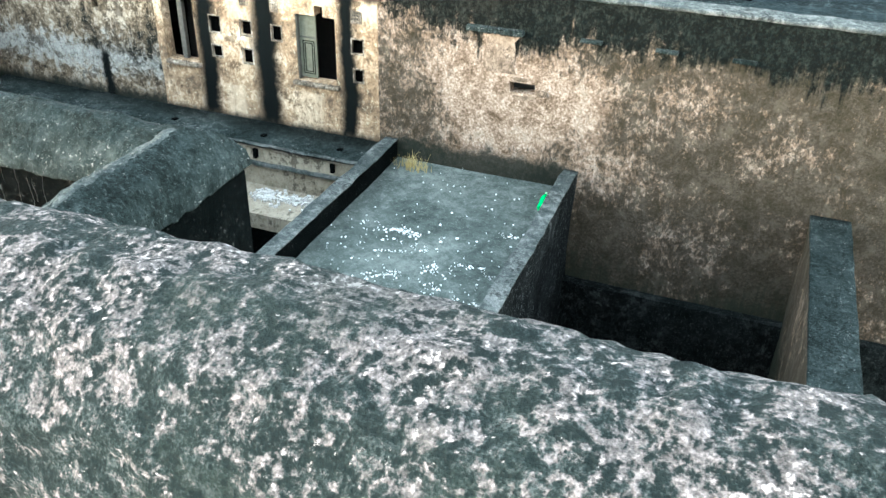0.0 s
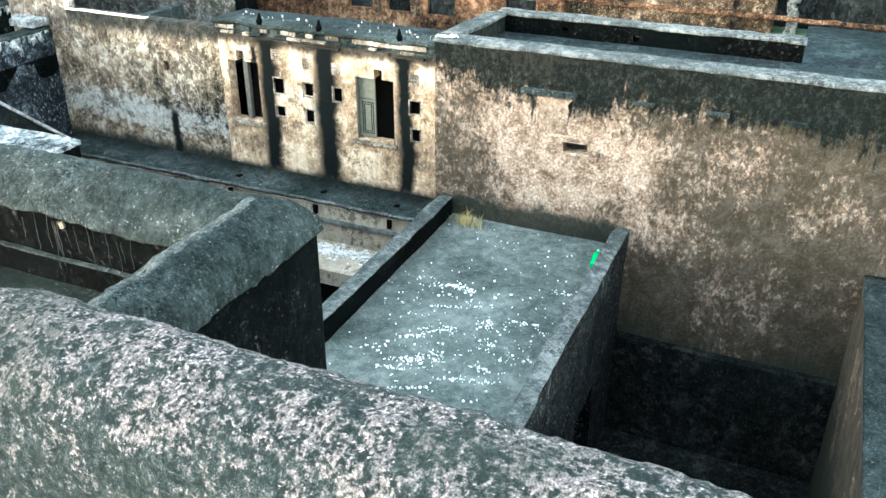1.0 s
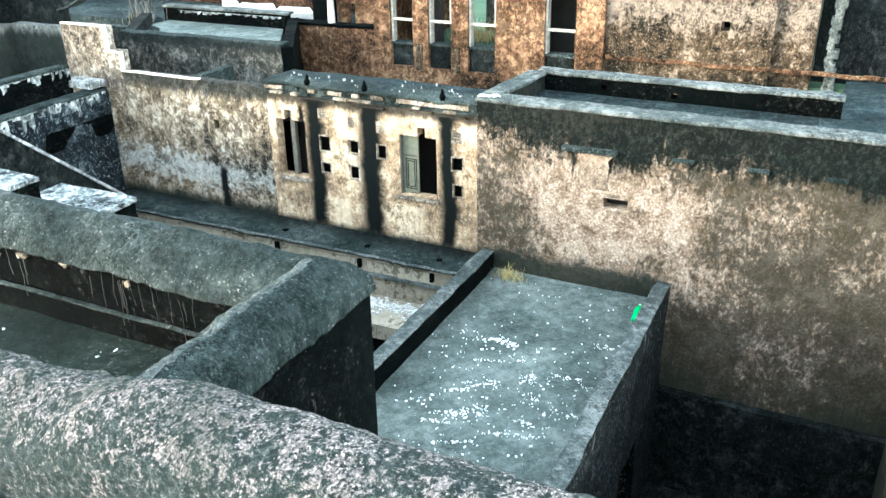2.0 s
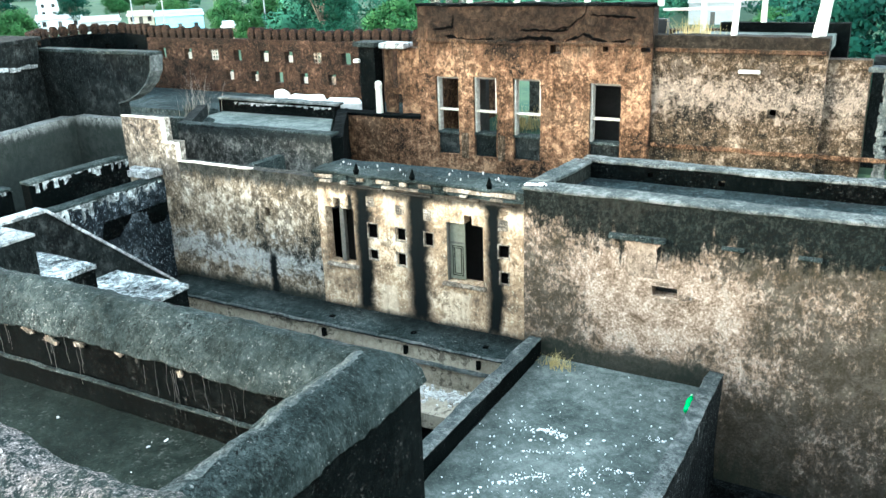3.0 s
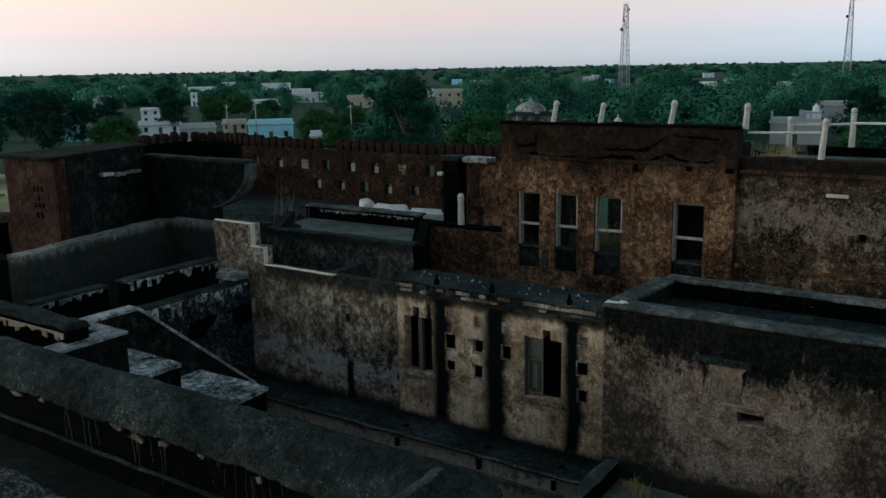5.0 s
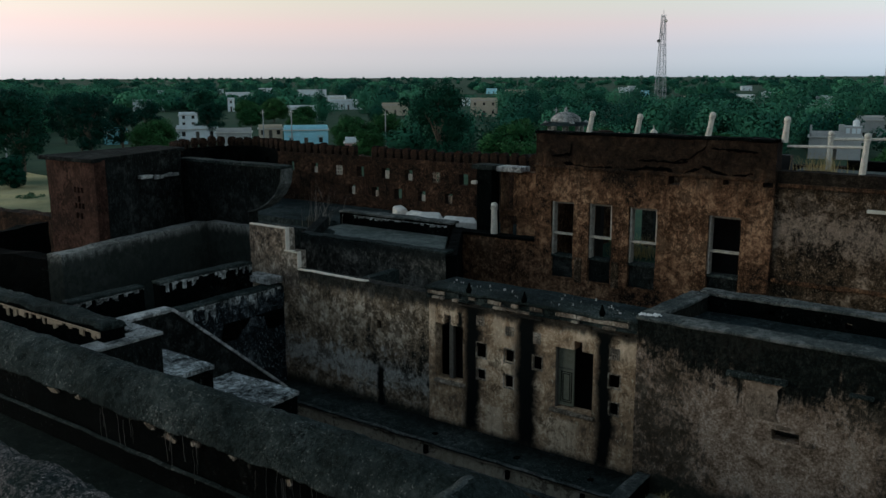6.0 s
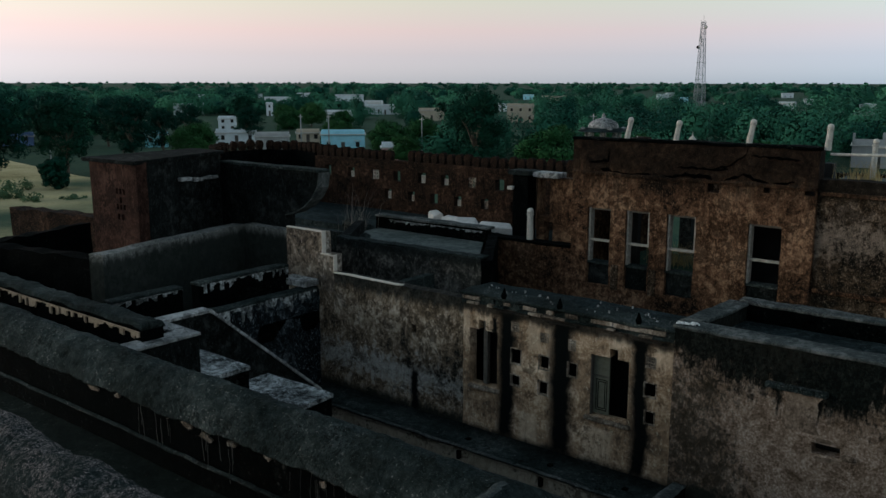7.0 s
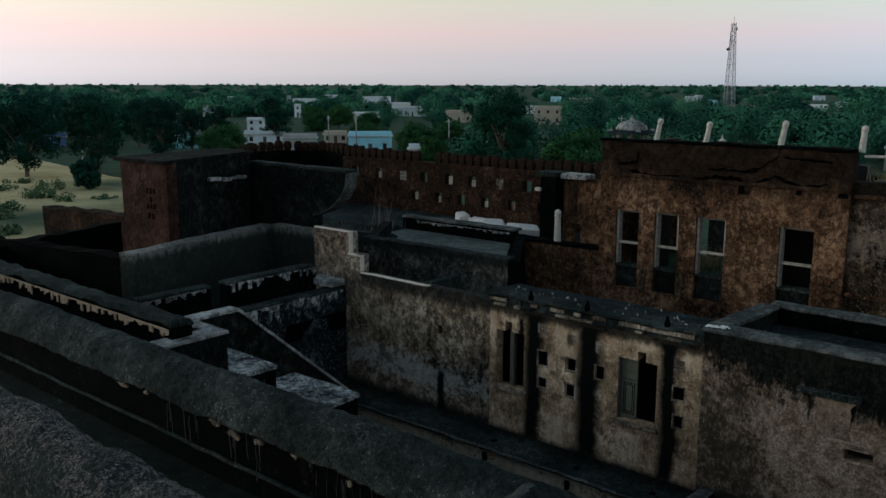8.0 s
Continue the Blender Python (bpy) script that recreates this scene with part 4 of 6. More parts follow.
structure(slab_top("floor_gallery", -18.0, -17.3, 8.4, 16.1, 6.2, 6.7, M["black"], step=0.5), "black gallery floor between two walls", "floor")
# wall with the broken plaster strip, behind the gabled one
n2 = wall("wall_strip", (-26, 8.12), (-13.3, 8.12), 0.2, 8.72, 0.4, M["black"], step=0.25, rough=0.03)
structure(n2, "black wall with a strip of bare orange plaster", "wall")
sweep("coping", round_profile([(-0.06, 8.70), (0.0, 8.80), (0.36, 8.80), (0.44, 8.68)], 0.03), (-26, 8.12), (-13.3, 8.12), M["coping"], parent=n2, label="dark ragged coping", step=0.1, rough=0.05)
drip_strip(n2, (-22, 8.12), (-13.4, 8.12), 8.63, M["bare"], 8, 0.16, "bare orange plaster strip", 0.04)
bm = bmesh.new()
block(bm, -13.50, -13.08, 7.7, 9.12, 0.2, 8.40)
block(bm, -14.25, -13.50, 8.88, 9.14, 0.2, 8.39)
wco = structure(part("wall_corner", bm, M["yard"]), "pale-topped dark corner wall", "wall")
bm = bmesh.new()
block(bm, -13.54, -13.05, 7.68, 9.15, 8.40, 8.46)
block(bm, -14.28, -13.54, 8.85, 9.17, 8.40, 8.455)
part("coping", bm, M["pale"], wco, "pale flaking coping")
for x0, x1, y0, y1, z in ((-16.1, -13.75, 9.55, 10.75, 7.2), (-14.45, -12.36, 10.9, 11.78, 6.6)):
    bx = structure(slab_top("roof_step", x0, x1, y0, y1, 0.2, z, M["black"], step=0.3, rough=0.04), "small dark roof block", "roof")
    slab_top("roof_crust", x0 + 0.02, x1 + 0.03, y0 - 0.03, y1 + 0.03, z - 0.06, z + 0.03, M["crusty"], step=0.12, rough=0.03, parent=bx, label="flaking whitish roof crust")
# west court
wc = wall("wall_west", (-20.75, 11.6), (-21.9, 17.2), 0.2, 8.55, 0.5, M["band"], step=0.3, rough=0.02)
structure(wc, "dark west court wall with a whitened top band", "wall")
wc2 = wall("wall_west_return", (-21.9, 17.2), (-18.4, 17.28), 0.2, 8.56, 0.35, M["band"], step=0.3, rough=0.02)
structure(wc2, "court wall with a whitened top band", "wall")
structure(slab_top("floor_west", -22, -18.2, 8.4, 17.3, 4.6, 5.0, M["black"], step=0.6), "dark floor of the west court", "floor")

# ---- tower house and curved wall ----
tw = wall("tower_front", (-24.3, 13.4), (-21.98, 13.5), 0, 10.8, 0.35, M["brick_red"], step=0.3, rough=0.02,
          holes=[(1.28 + 0.17 * i, 1.38 + 0.17 * i, zz, zz + 0.16) for i in range(3) for zz in (9.82, 9.36)] + [(1.45, 1.55, 9.56, 9.74)] + [(1.3 + 0.2 * i, 1.42 + 0.2 * i, 9.06, 9.24) for i in range(2)])
structure(tw, "red-brown tower front with small square vents", "wall")
structure(wall("tower_side", (-22.06, 13.84), (-23.4, 17.5), 0, 10.78, 0.35, M["yard"], step=0.3, rough=0.02), "dark tower side wall", "wall")
structure(wall("tower_rear", (-24.9, 17.5), (-23.4, 17.5), 0, 10.7, -0.3, M["yard"], step=0.5), "tower rear wall", "wall")
structure(wall("tower_west", (-24.9, 17.5), (-24.3, 13.4), 0, 10.75, 0.3, M["yard"], step=0.5), "tower west wall", "wall")
roof_v = [(-24.5, 13.25, 10.72), (-21.85, 13.36, 10.72), (-23.3, 17.6, 10.72), (-25.0, 17.6, 10.72)]
bm = bmesh.new()
f = bm.faces.new([bm.verts.new(v) for v in roof_v])
g = bmesh.ops.extrude_face_region(bm, geom=[f])
bmesh.ops.translate(bm, verts=[v for v in g["geom"] if isinstance(v, bmesh.types.BMVert)], vec=(0, 0, 0.11))
bmesh.ops.bevel(bm, geom=list(bm.edges), offset=0.02, segments=2, affect="EDGES")
structure(part("tower_roof", bm, M["yard"]), "flat dark roof slab of the tower", "roof")
curve = [(-20.35, 8.98), (-19.95, 9.08), (-19.5, 9.28), (-19.1, 9.6), (-18.85, 9.95), (-18.78, 10.38)]
cu = prism("wall_curved", [(-23.7, 4.0)] + [(-20.35, 4.0)] + curve + [(-23.7, 10.42)], 17.6, 18.0, "x", M["yard"])
structure(cu, "dark wall ending in a concave curve", "wall")
bm = bmesh.new()
for (xa, za), (xb, zb) in zip(curve, curve[1:]):
    vs = [(xa, za), (xb, zb), (xb + 0.035, zb - 0.015), (xa + 0.02, za - 0.04)]
    v0 = [bm.verts.new((x, 17.57, z)) for x, z in vs]
    v1 = [bm.verts.new((x, 18.03, z)) for x, z in vs]
    bm.faces.new(v0), bm.faces.new(v1[::-1])
    for i in range(4):
        bm.faces.new((v0[i], v1[i], v1[(i + 1) % 4], v0[(i + 1) % 4]))
part("rim", bm, M["coping_pale"], cu, "pale worn rim along the curve")
sweep("coping", round_profile([(-0.03, 10.38), (-0.03, 10.47), (0.43, 10.47), (0.43, 10.38)], 0.02), (-23.6, 17.6), (-18.76, 17.6), M["coping"], parent=cu, label="grey coping")
bm = bmesh.new()
block(bm, -22.64, -22.42, 15.3, 15.7, 10.05, 10.16)
structure(part("stone_stub", bm, M["pale"]), "pale stone stub on the tower side", "ledge")
# broken pale ledge and lime patch along the tower side
side_a, side_b = Vector((-22.06, 13.84, 0)), Vector((-23.4, 17.5, 0))
along = (side_b - side_a).normalized()
face = Vector((along.y, -along.x, 0))
bm = bmesh.new()
rnd = random.Random(8)
for i in range(9):
    q = side_a + along * (2.35 + 0.14 * i) + face * 0.03
    block(bm, q.x - 0.09, q.x + 0.09, q.y - 0.08, q.y + 0.08, 9.98 + rnd.uniform(-0.03, 0.02), 10.06 + rnd.uniform(-0.02, 0.03), 0.015)
structure(part("broken_ledge", bm, M["pale"]), "broken pale lime ledge on the tower side", "ledge")
# outer bastion walls beyond
structure(wall("wall_outer", (-36.0, 16.2), (-29.5, 16.9), 0, 8.0, 0.6, M["ochre_dark"], step=0.5, rough=0.05, wear=0.25), "ruined red-brown outer wall", "wall")
structure(wall("wall_outer_low", (-27.5, 9.0), (-30.0, 16.4), 0, 7.9, 0.5, M["black"], step=0.5, rough=0.05, wear=0.2), "black outer wall", "wall")
structure(wall("wall_outer_mid", (-29.6, 11.2), (-22.0, 12.6), 0, 8.05, 0.5, M["black"], step=0.4, rough=0.05, wear=0.15), "black broken wall before the tower", "wall")

# ---- roofs north-west, behind the court wall ----
nb = wall("wall_roofs", (-18.5, 18.0), (-13.15, 18.15), 2.0, 8.38, 0.3, M["smear"], step=0.25, rough=0.03)
structure(nb, "grey smeared wall of the sunken roof", "wall")
sweep("coping", round_profile([(-0.02, 8.37), (-0.02, 8.43), (0.33, 8.43), (0.33, 8.37)], 0.02), (-18.5, 18.0), (-13.1, 18.15), M["coping"], parent=nb, label="pale grey coping", step=0.15, rough=0.03)
structure(wall("wall_roofs_west", (-20.4, 20.8), (-18.5, 18.0), 2.0, 8.38, 0.3, M["yard"], step=0.3), "grey side wall of the sunken roof", "wall")
nk = wall("wall_roofs_rear", (-20.4, 21.8), (-15.7, 21.9), 2.0, 8.42, 0.35, M["black"], step=0.25, rough=0.03)
structure(nk, "black rear wall of the sunken roof with white patches", "wall")
sweep("coping", round_profile([(-0.04, 8.40), (-0.04, 8.48), (0.4, 8.48), (0.4, 8.40)], 0.03), (-20.4, 21.8), (-15.6, 21.9), M["coping_pale"], parent=nk, label="pale grey coping", step=0.15, rough=0.03)
structure(wall("wall_roofs_east", (-15.55, 21.9), (-13.15, 18.15), 2.0, 8.36, 0.3, M["black"], step=0.3, rough=0.04, wear=0.12), "broken black wall end", "wall")
bm = bmesh.new()
f = bm.faces.new([bm.verts.new((x, y, 8.0)) for x, y in ((-18.4, 18.2), (-13.45, 18.3), (-15.75, 21.85), (-20.25, 21.85), (-20.2, 20.8))])
g = bmesh.ops.extrude_face_region(bm, geom=[f])
bmesh.ops.translate(bm, verts=[v for v in g["geom"] if isinstance(v, bmesh.types.BMVert)], vec=(0, 0, -0.4))
structure(part("roof_sunken", bm, M["roof"]), "grey sunken roof", "roof")
drip_strip(nk, (-19.8, 21.8), (-15.8, 21.88), 8.34, M["crusty"], 44, 0.08, "white flaking patches")
structure(wall("wall_stub", (-14.8, 17.9), (-14.8, 16.35), 2.0, 7.82, 0.25, M["coping"], step=0.3), "low grey cross wall", "wall")
structure(slab_top("roof_court", -18.5, -12.1, 16.4, 18.1, 6.4, 6.9, M["black"], step=0.4), "dark roof behind the court wall", "roof")
structure(slab_top("roof_terrace", -34, -12.6, 22.5, 26.5, 7.2, 7.75, M["roof_dark"], step=0.6), "dark earth-covered terrace before the battlements", "roof")
structure(wall("wall_terrace", (-24.5, 19.6), (-20.2, 19.9), 2.0, 8.1, 0.3, M["coping"], step=0.3, rough=0.03), "low grey terrace wall", "wall")

# ---- battlemented wall with loopholes ----
YK = 26.4
KX0, KX1 = -28.4, -14.7
LOOP = [(x, 9.22, 0.40, 0.42) for x in (-27.6, -26.15, -24.7, -23.5, -22.15, -20.95, -19.6, -18.3)] + [(x, 8.44, 0.36, 0.40) for x in (-24.0, -22.7, -21.5, -20.3, -19.0, -17.6)]
kw = wall("wall_battlement", (KX0, YK), (KX1, YK), 4.0, 9.86, 0.3, M["ochre_dark"], step=0.3, rough=0.03, holes=[(x - w / 2 - KX0, x + w / 2 - KX0, z - h / 2, z + h / 2) for x, z, w, h in LOOP])
structure(kw, "red-brown battlemented wall with two rows of loopholes", "wall")
arc = [(-28.4, 26.4), (-30.2, 26.9), (-31.8, 26.3), (-32.2, 24.6), (-31.2, 23.0), (-29.6, 22.2)]
for (xa, ya), (xb, yb) in zip(arc[1:], arc):
    w = wall("wall_bastion", (xa, ya), (xb, yb), 0, 9.95, 0.5, M["black"], step=0.35, rough=0.03, holes=[(0.7, 0.95, 9.1, 9.5)])
    structure(w, "blackened curved bastion wall with loopholes", "wall")


def merlon_mesh():
    bm = bmesh.new()
    out = [(-0.11, 0.0), (0.11, 0.0), (0.165, 0.08), (0.185, 0.20), (0.165, 0.30), (0.11, 0.375), (0.04, 0.405), (-0.04, 0.405), (-0.11, 0.375), (-0.165, 0.30), (-0.185, 0.20), (-0.165, 0.08)]
    vs = [bm.verts.new((x, 0, z)) for x, z in out]
    f = bm.faces.new(vs)
    g = bmesh.ops.extrude_face_region(bm, geom=[f])
    bmesh.ops.translate(bm, verts=[v for v in g["geom"] if isinstance(v, bmesh.types.BMVert)], vec=(0, 0.26, 0))
    bmesh.ops.recalc_face_normals(bm, faces=bm.faces)
    me = bpy.data.meshes.new("merlon")
    bm.to_mesh(me)
    bm.free()
    me.materials.append(M["ochre_dark"])
    return me


mer = merlon_mesh()
rnd = random.Random(5)


def merlons(p0, p1, z, parent, skip=()):
    a, b = Vector((*p0, 0)), Vector((*p1, 0))
    d = b - a
    n = int(d.length / 0.41)
    for i in range(n):
        q = a + d * ((i + 0.5) / n)
        if any(lo < q.x < hi for lo, hi in skip):
            continue
        o = new("merlon", mer)
        o.parent = parent
        o.matrix_basis = pose(q.x, q.y + 0.05, z - 0.02, 0, rnd.uniform(-4, 4), math.degrees(math.atan2(d.y, d.x))) @ Matrix.Diagonal((rnd.uniform(0.78, 0.95), 1, rnd.uniform(0.95, 1.25), 1))


merlons((KX0, YK), (KX1, YK), 9.86, kw, skip=((-23.9, -23.0),))
for (xa, ya), (xb, yb) in zip(arc[1:], arc):
    merlons((xa, ya), (xb, yb), 9.95, kw)
for i, (x, z, w, h) in enumerate(LOOP):
    if i % 7 in (0, 3):
        continue
    bm = bmesh.new()
    if i % 4 == 2:
        for j in range(3):
            block(bm, x - w / 2 + w * (j + 0.2) / 3, x - w / 2 + w * (j + 0.55) / 3, YK + 0.03, YK + 0.08, z - h / 2, z + h / 2, 0.005)
            block(bm, x - w / 2, x + w / 2, YK + 0.03, YK + 0.07, z - h / 2 + h * (j + 0.2) / 3, z - h / 2 + h * (j + 0.5) / 3, 0.005)
    else:
        block(bm, x - w / 2 + w * 0.22, x + w / 2 + 0.01, YK + 0.12, YK + 0.18, z - h / 2, z + h * (0.12 if i % 2 else 0.28), 0.01)
    part("loophole_screen", bm, M["frame"] if i % 3 else M["steps"], kw, "pale stone screen set in a loophole")
# ---- pier, doorway and white pillar near the battlements ----
bm = bmesh.new()
block(bm, -15.75, -15.15, 23.5, 24.0, 7.7, 10.05, 0.02)
pier = structure(part("pier", bm, M["black"]), "blackened square pier with a cap", "pier")
bm = bmesh.new()
block(bm, -15.9, -15.05, 23.4, 24.1, 10.05, 10.2, 0.02)
part("cap", bm, M["coping"], pier, "grey stone cap")
bm = bmesh.new()
block(bm, -15.9, -15.7, 23.38, 23.6, 9.55, 9.66, 0.02)
part("bracket", bm, M["white"], pier, "white stone bracket")
dw = wall("wall_doorway", (-15.1, 24.0), (-12.7, 24.0), 7.0, 10.0, 0.3, M["ochre"], step=0.25, holes=[(0.12, 0.5, 8.7, 9.9), (0.3, 0.62, 7.5, 8.5), (1.5, 1.85, 7.5, 8.9)])
structure(dw, "rust-orange wall with a narrow doorway", "wall")
bm = bmesh.new()
block(bm, -15.05, -14.1, 23.6, 24.2, 10.0, 10.17, 0.03)
part("lintel", bm, M["pale"], dw, "pale turquoise-grey lintel slab")


# ---- facade details ----
def frame_bm(x0, x1, z0, z1, y0, y1, w):
    bm = bmesh.new()
    for a in ((x0, x0 + w, z0, z1), (x1 - w, x1, z0, z1), (x0 + w, x1 - w, z1 - w, z1), (x0 + w, x1 - w, z0, z0 + w)):
        block(bm, a[0], a[1], y0, y1, a[2], a[3], 0.006)
    return bm


def lattice(parent, x, z, w, h):
    """A pierced stone panel set in the plaster."""
    bm = bmesh.new()
    for a in ((-w / 2 - 0.03, -w / 2, -h / 2 - 0.03, h / 2 + 0.03), (w / 2, w / 2 + 0.03, -h / 2 - 0.03, h / 2 + 0.03), (-w / 2, w / 2, h / 2, h / 2 + 0.03), (-w / 2, w / 2, -h / 2 - 0.03, -h / 2)):
        block(bm, x + a[0], x + a[1], YF - 0.012, YF + 0.03, z + a[2], z + a[3], 0.004)
    for i in range(3):
        t = (i + 0.5) / 3 - 0.5
        block(bm, x + t * w - 0.012, x + t * w + 0.012, YF - 0.006, YF + 0.02, z - h / 2, z + h / 2, 0)
        block(bm, x - w / 2, x + w / 2, YF - 0.004, YF + 0.02, z + t * h - 0.012, z + t * h + 0.012, 0)
    part("lattice", bm, M["steps"], parent, "pierced cream stone lattice")
    # dark sheet painted as the shade behind the lattice
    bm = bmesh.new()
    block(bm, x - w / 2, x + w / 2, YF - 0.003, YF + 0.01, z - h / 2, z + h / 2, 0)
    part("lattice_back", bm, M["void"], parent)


for lx, lz, lw, lh in ((-10.63, 7.42, 0.16, 0.18), (-9.82, 7.31, 0.17, 0.17), (-9.10, 7.27, 0.13, 0.2), (-7.21, 7.26, 0.17, 0.2)):
    lattice(fac, lx, lz, lw, lh)
# frames round the lower pierced squares
for x0, x1, z0, z1 in (SQUARES[1], SQUARES[6], SQUARES[4]):
    part("hole_frame", frame_bm(x0 - 0.02, x1 + 0.02, z0 - 0.02, z1 + 0.02, YF - 0.012, YF + 0.06, 0.03), M["steps"], fac, "raised cream stone frame")
for x0, x1, z0, z1 in (SQUARES[1], SQUARES[6]):
    bm = bmesh.new()
    for sx, sz, rot in ((x0, z0, 45), (x1, z0, -45), (x0, z1, -45), (x1, z1, 45)):
        bmesh.ops.create_cube(bm, size=1, matrix=pose(sx, YF + 0.03, sz, 0, rot, 0) @ Matrix.Diagonal((0.13, 0.05, 0.06, 1)))
    part("corner_bit", bm, M["steps"], fac)
bm = bmesh.new()
block(bm, -9.21, -8.97, YF + 0.03, YF + 0.08, 5.93, 6.26, 0.01)
part("blind_panel", bm, M["green_wood"], fac, "olive blind panel")
# black sheets added close behind the holes, painting in their shaded depth
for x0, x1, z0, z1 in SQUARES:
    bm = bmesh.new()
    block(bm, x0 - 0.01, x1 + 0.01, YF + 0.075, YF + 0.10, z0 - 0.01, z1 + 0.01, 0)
    part("hole_back", bm, M["gap"], fac, "added black sheet painted as the shade in a square hole")
for x0, x1, z0, z1 in (SQUARES[0], SQUARES[2], SQUARES[3], SQUARES[5]):
    part("hole_frame", frame_bm(x0 - 0.03, x1 + 0.03, z0 - 0.03, z1 + 0.03, YF - 0.010, YF + 0.05, 0.03), M["steps"], fac, "thin cream stone frame")
# right window: shutter leaf with dark inlaid lines, sill
bm = bmesh.new()
block(bm, -8.63, -8.59, YF + 0.02, YF + 0.27, 5.76, 7.16, 0.01)
part("window_jamb", bm, M["wood"], fac, "grey weathered timber jamb")
sh = part("shutter", frame_bm(-8.585, -8.20, 5.80, 7.15, YF + 0.10, YF + 0.14, 0.04), M["green_wood"], fac, "faded olive-green wooden shutter leaf")
bm = bmesh.new()
block(bm, -8.55, -8.235, YF + 0.112, YF + 0.13, 5.835, 7.115, 0)
part("shutter_panel", bm, M["green_wood"], sh, "faded olive-green panel")
for inset in (0.0, 0.045):
    part("shutter_moulding", frame_bm(-8.53 + inset, -8.255 - inset, 5.88 + inset, 6.60 - inset, YF + 0.104, YF + 0.116, 0.018), M["gap"], sh, "black inlaid line")
bm = bmesh.new()
block(bm, -8.58, -8.21, YF + 0.095, YF + 0.118, 6.66, 6.69, 0)
part("transom", bm, M["wood"], sh)
for x0, x1, z in ((-8.72, -7.62, 5.72), (-11.95, -11.05, 5.73)):
    bm = bmesh.new()
    block(bm, x0, x1, YF - 0.10, YF + 0.3, z - 0.06, z + 0.03, 0.025)
    part("window_sill", bm, M["steps"], fac, "worn cream sill")
# left window: timber posts
bm = bmesh.new()
block(bm, -11.61, -11.49, YF + 0.10, YF + 0.22, 5.78, 7.38, 0.012)
part("window_post", bm, M["wood"], fac, "grey weathered timber post")
# hood mouldings and spout stones along the cornice
for hx0, hx1, hz in ((-11.25, -10.2, 7.73), (-9.85, -8.95, 7.70), (-8.3, -7.75, 7.74), (-7.65, -6.95, 7.70)):
    bm = bmesh.new()
    block(bm, hx0, hx1, YF - 0.09, YF + 0.02, hz, hz + 0.045, 0.012)
    part("hood_moulding", bm, M["facade"], fac, "broken cream moulding")


def spout_stone(x, z):
    bm = bmesh.new()
    for r0, r1, a, b in ((0.05, 0.075, 0, 0.08), (0.075, 0.05, 0.08, 0.13), (0.05, 0.015, 0.13, 0.25)):
        bmesh.ops.create_cone(bm, cap_ends=True, segments=8, radius1=r0, radius2=r1, depth=b - a, matrix=Matrix.Translation((0, 0, (a + b) / 2)))
    o = part("spout_stone", bm, M["black"])
    return tagged(tilted(o, x, YF - 0.06, z, 0, random.uniform(-6, 6), 0), "small blackened stone finial on the cornice", "finial", "finials on the cornice")


for sx in (-10.93, -9.42, -7.5):
    spout_stone(sx, 8.07)
# drain holes in the ledge
for dx in (-11.5, -9.21, -7.36):
    bm = bmesh.new()
    block(bm, dx - 0.04, dx + 0.045, 15.0, 15.2, 4.24, 4.46, 0.02)
    block(bm, dx - 0.06, dx + 0.06, 15.38, 15.5, 4.56, 4.63, 0.02)
    part("drain_stone", bm, M["black"], ledge, "blackened drain stone")


# ---- ochre range details ----
for x0, x1, z0, z1 in CWIN:
    bm = bmesh.new()
    block(bm, x0, x1, YC + 0.10, YC + 0.2, 8.46, 8.53, 0.01)
    part("window_bar", bm, M["frame"], och, "white cross bar")
    # pale strip that paints the lit window reveal
    bm = bmesh.new()
    block(bm, x0, x0 + 0.065, YC + 0.08, YC + 0.30, z0, z1, 0.012)
    part("window_jamb", bm, M["frame"], och, "white jamb coloured as a lit reveal")
    bm = bmesh.new()
    block(bm, x0 + 0.09, x1, YC + 0.06, YC + 0.16, z1 - 0.06, z1, 0.01)
    part("window_head", bm, M["wood"], och)
    bm = bmesh.new()
    block(bm, x0 + 0.005, x1 - 0.005, YC + 0.04, YC + 0.43, z0 - 0.05, z0 + 0.02, 0.015)
    part("window_sill", bm, M["coping"], och, "grey stone sill")
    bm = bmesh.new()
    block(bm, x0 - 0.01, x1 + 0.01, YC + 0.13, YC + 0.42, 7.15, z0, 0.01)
    part("apron", bm, M["yard"], och, "dark recessed apron under the window")
# right-hand jambs, in the same pale lit-reveal colour
for x0, x1 in ((-10.19, -10.13), (-8.84, -8.79)):
    bm = bmesh.new()
    block(bm, x0, x1, YC + 0.05, YC + 0.26, 8.5, 9.46, 0.01)
    part("window_jamb", bm, M["frame"], och, "white jamb coloured as a lit reveal")
for px_ in (-11.15, -9.98):
    bm = bmesh.new()
    block(bm, px_ - 0.11, px_ + 0.11, YC - 0.05, YC + 0.05, 7.1, 7.85, 0.03)
    part("pilaster_foot", bm, M["ochre_pale"], och, "pale worn plaster below the windows")
sweep("cornice", round_profile([(-0.05, 10.42), (-0.07, 10.50), (0.0, 10.54), (0.05, 10.42)], 0.015), (CX0, YC), (CX1, YC), M["ochre"], step=0.12, rough=0.03, parent=och, label="broken dark cornice")
sweep("coping", round_profile([(-0.05, 11.42), (-0.05, 11.50), (0.5, 11.50), (0.5, 11.42)], 0.025), (CX0 - 0.03, YC), (CX1 + 0.03, YC), M["black"], step=0.12, rough=0.03, parent=och, label="blackened coping")


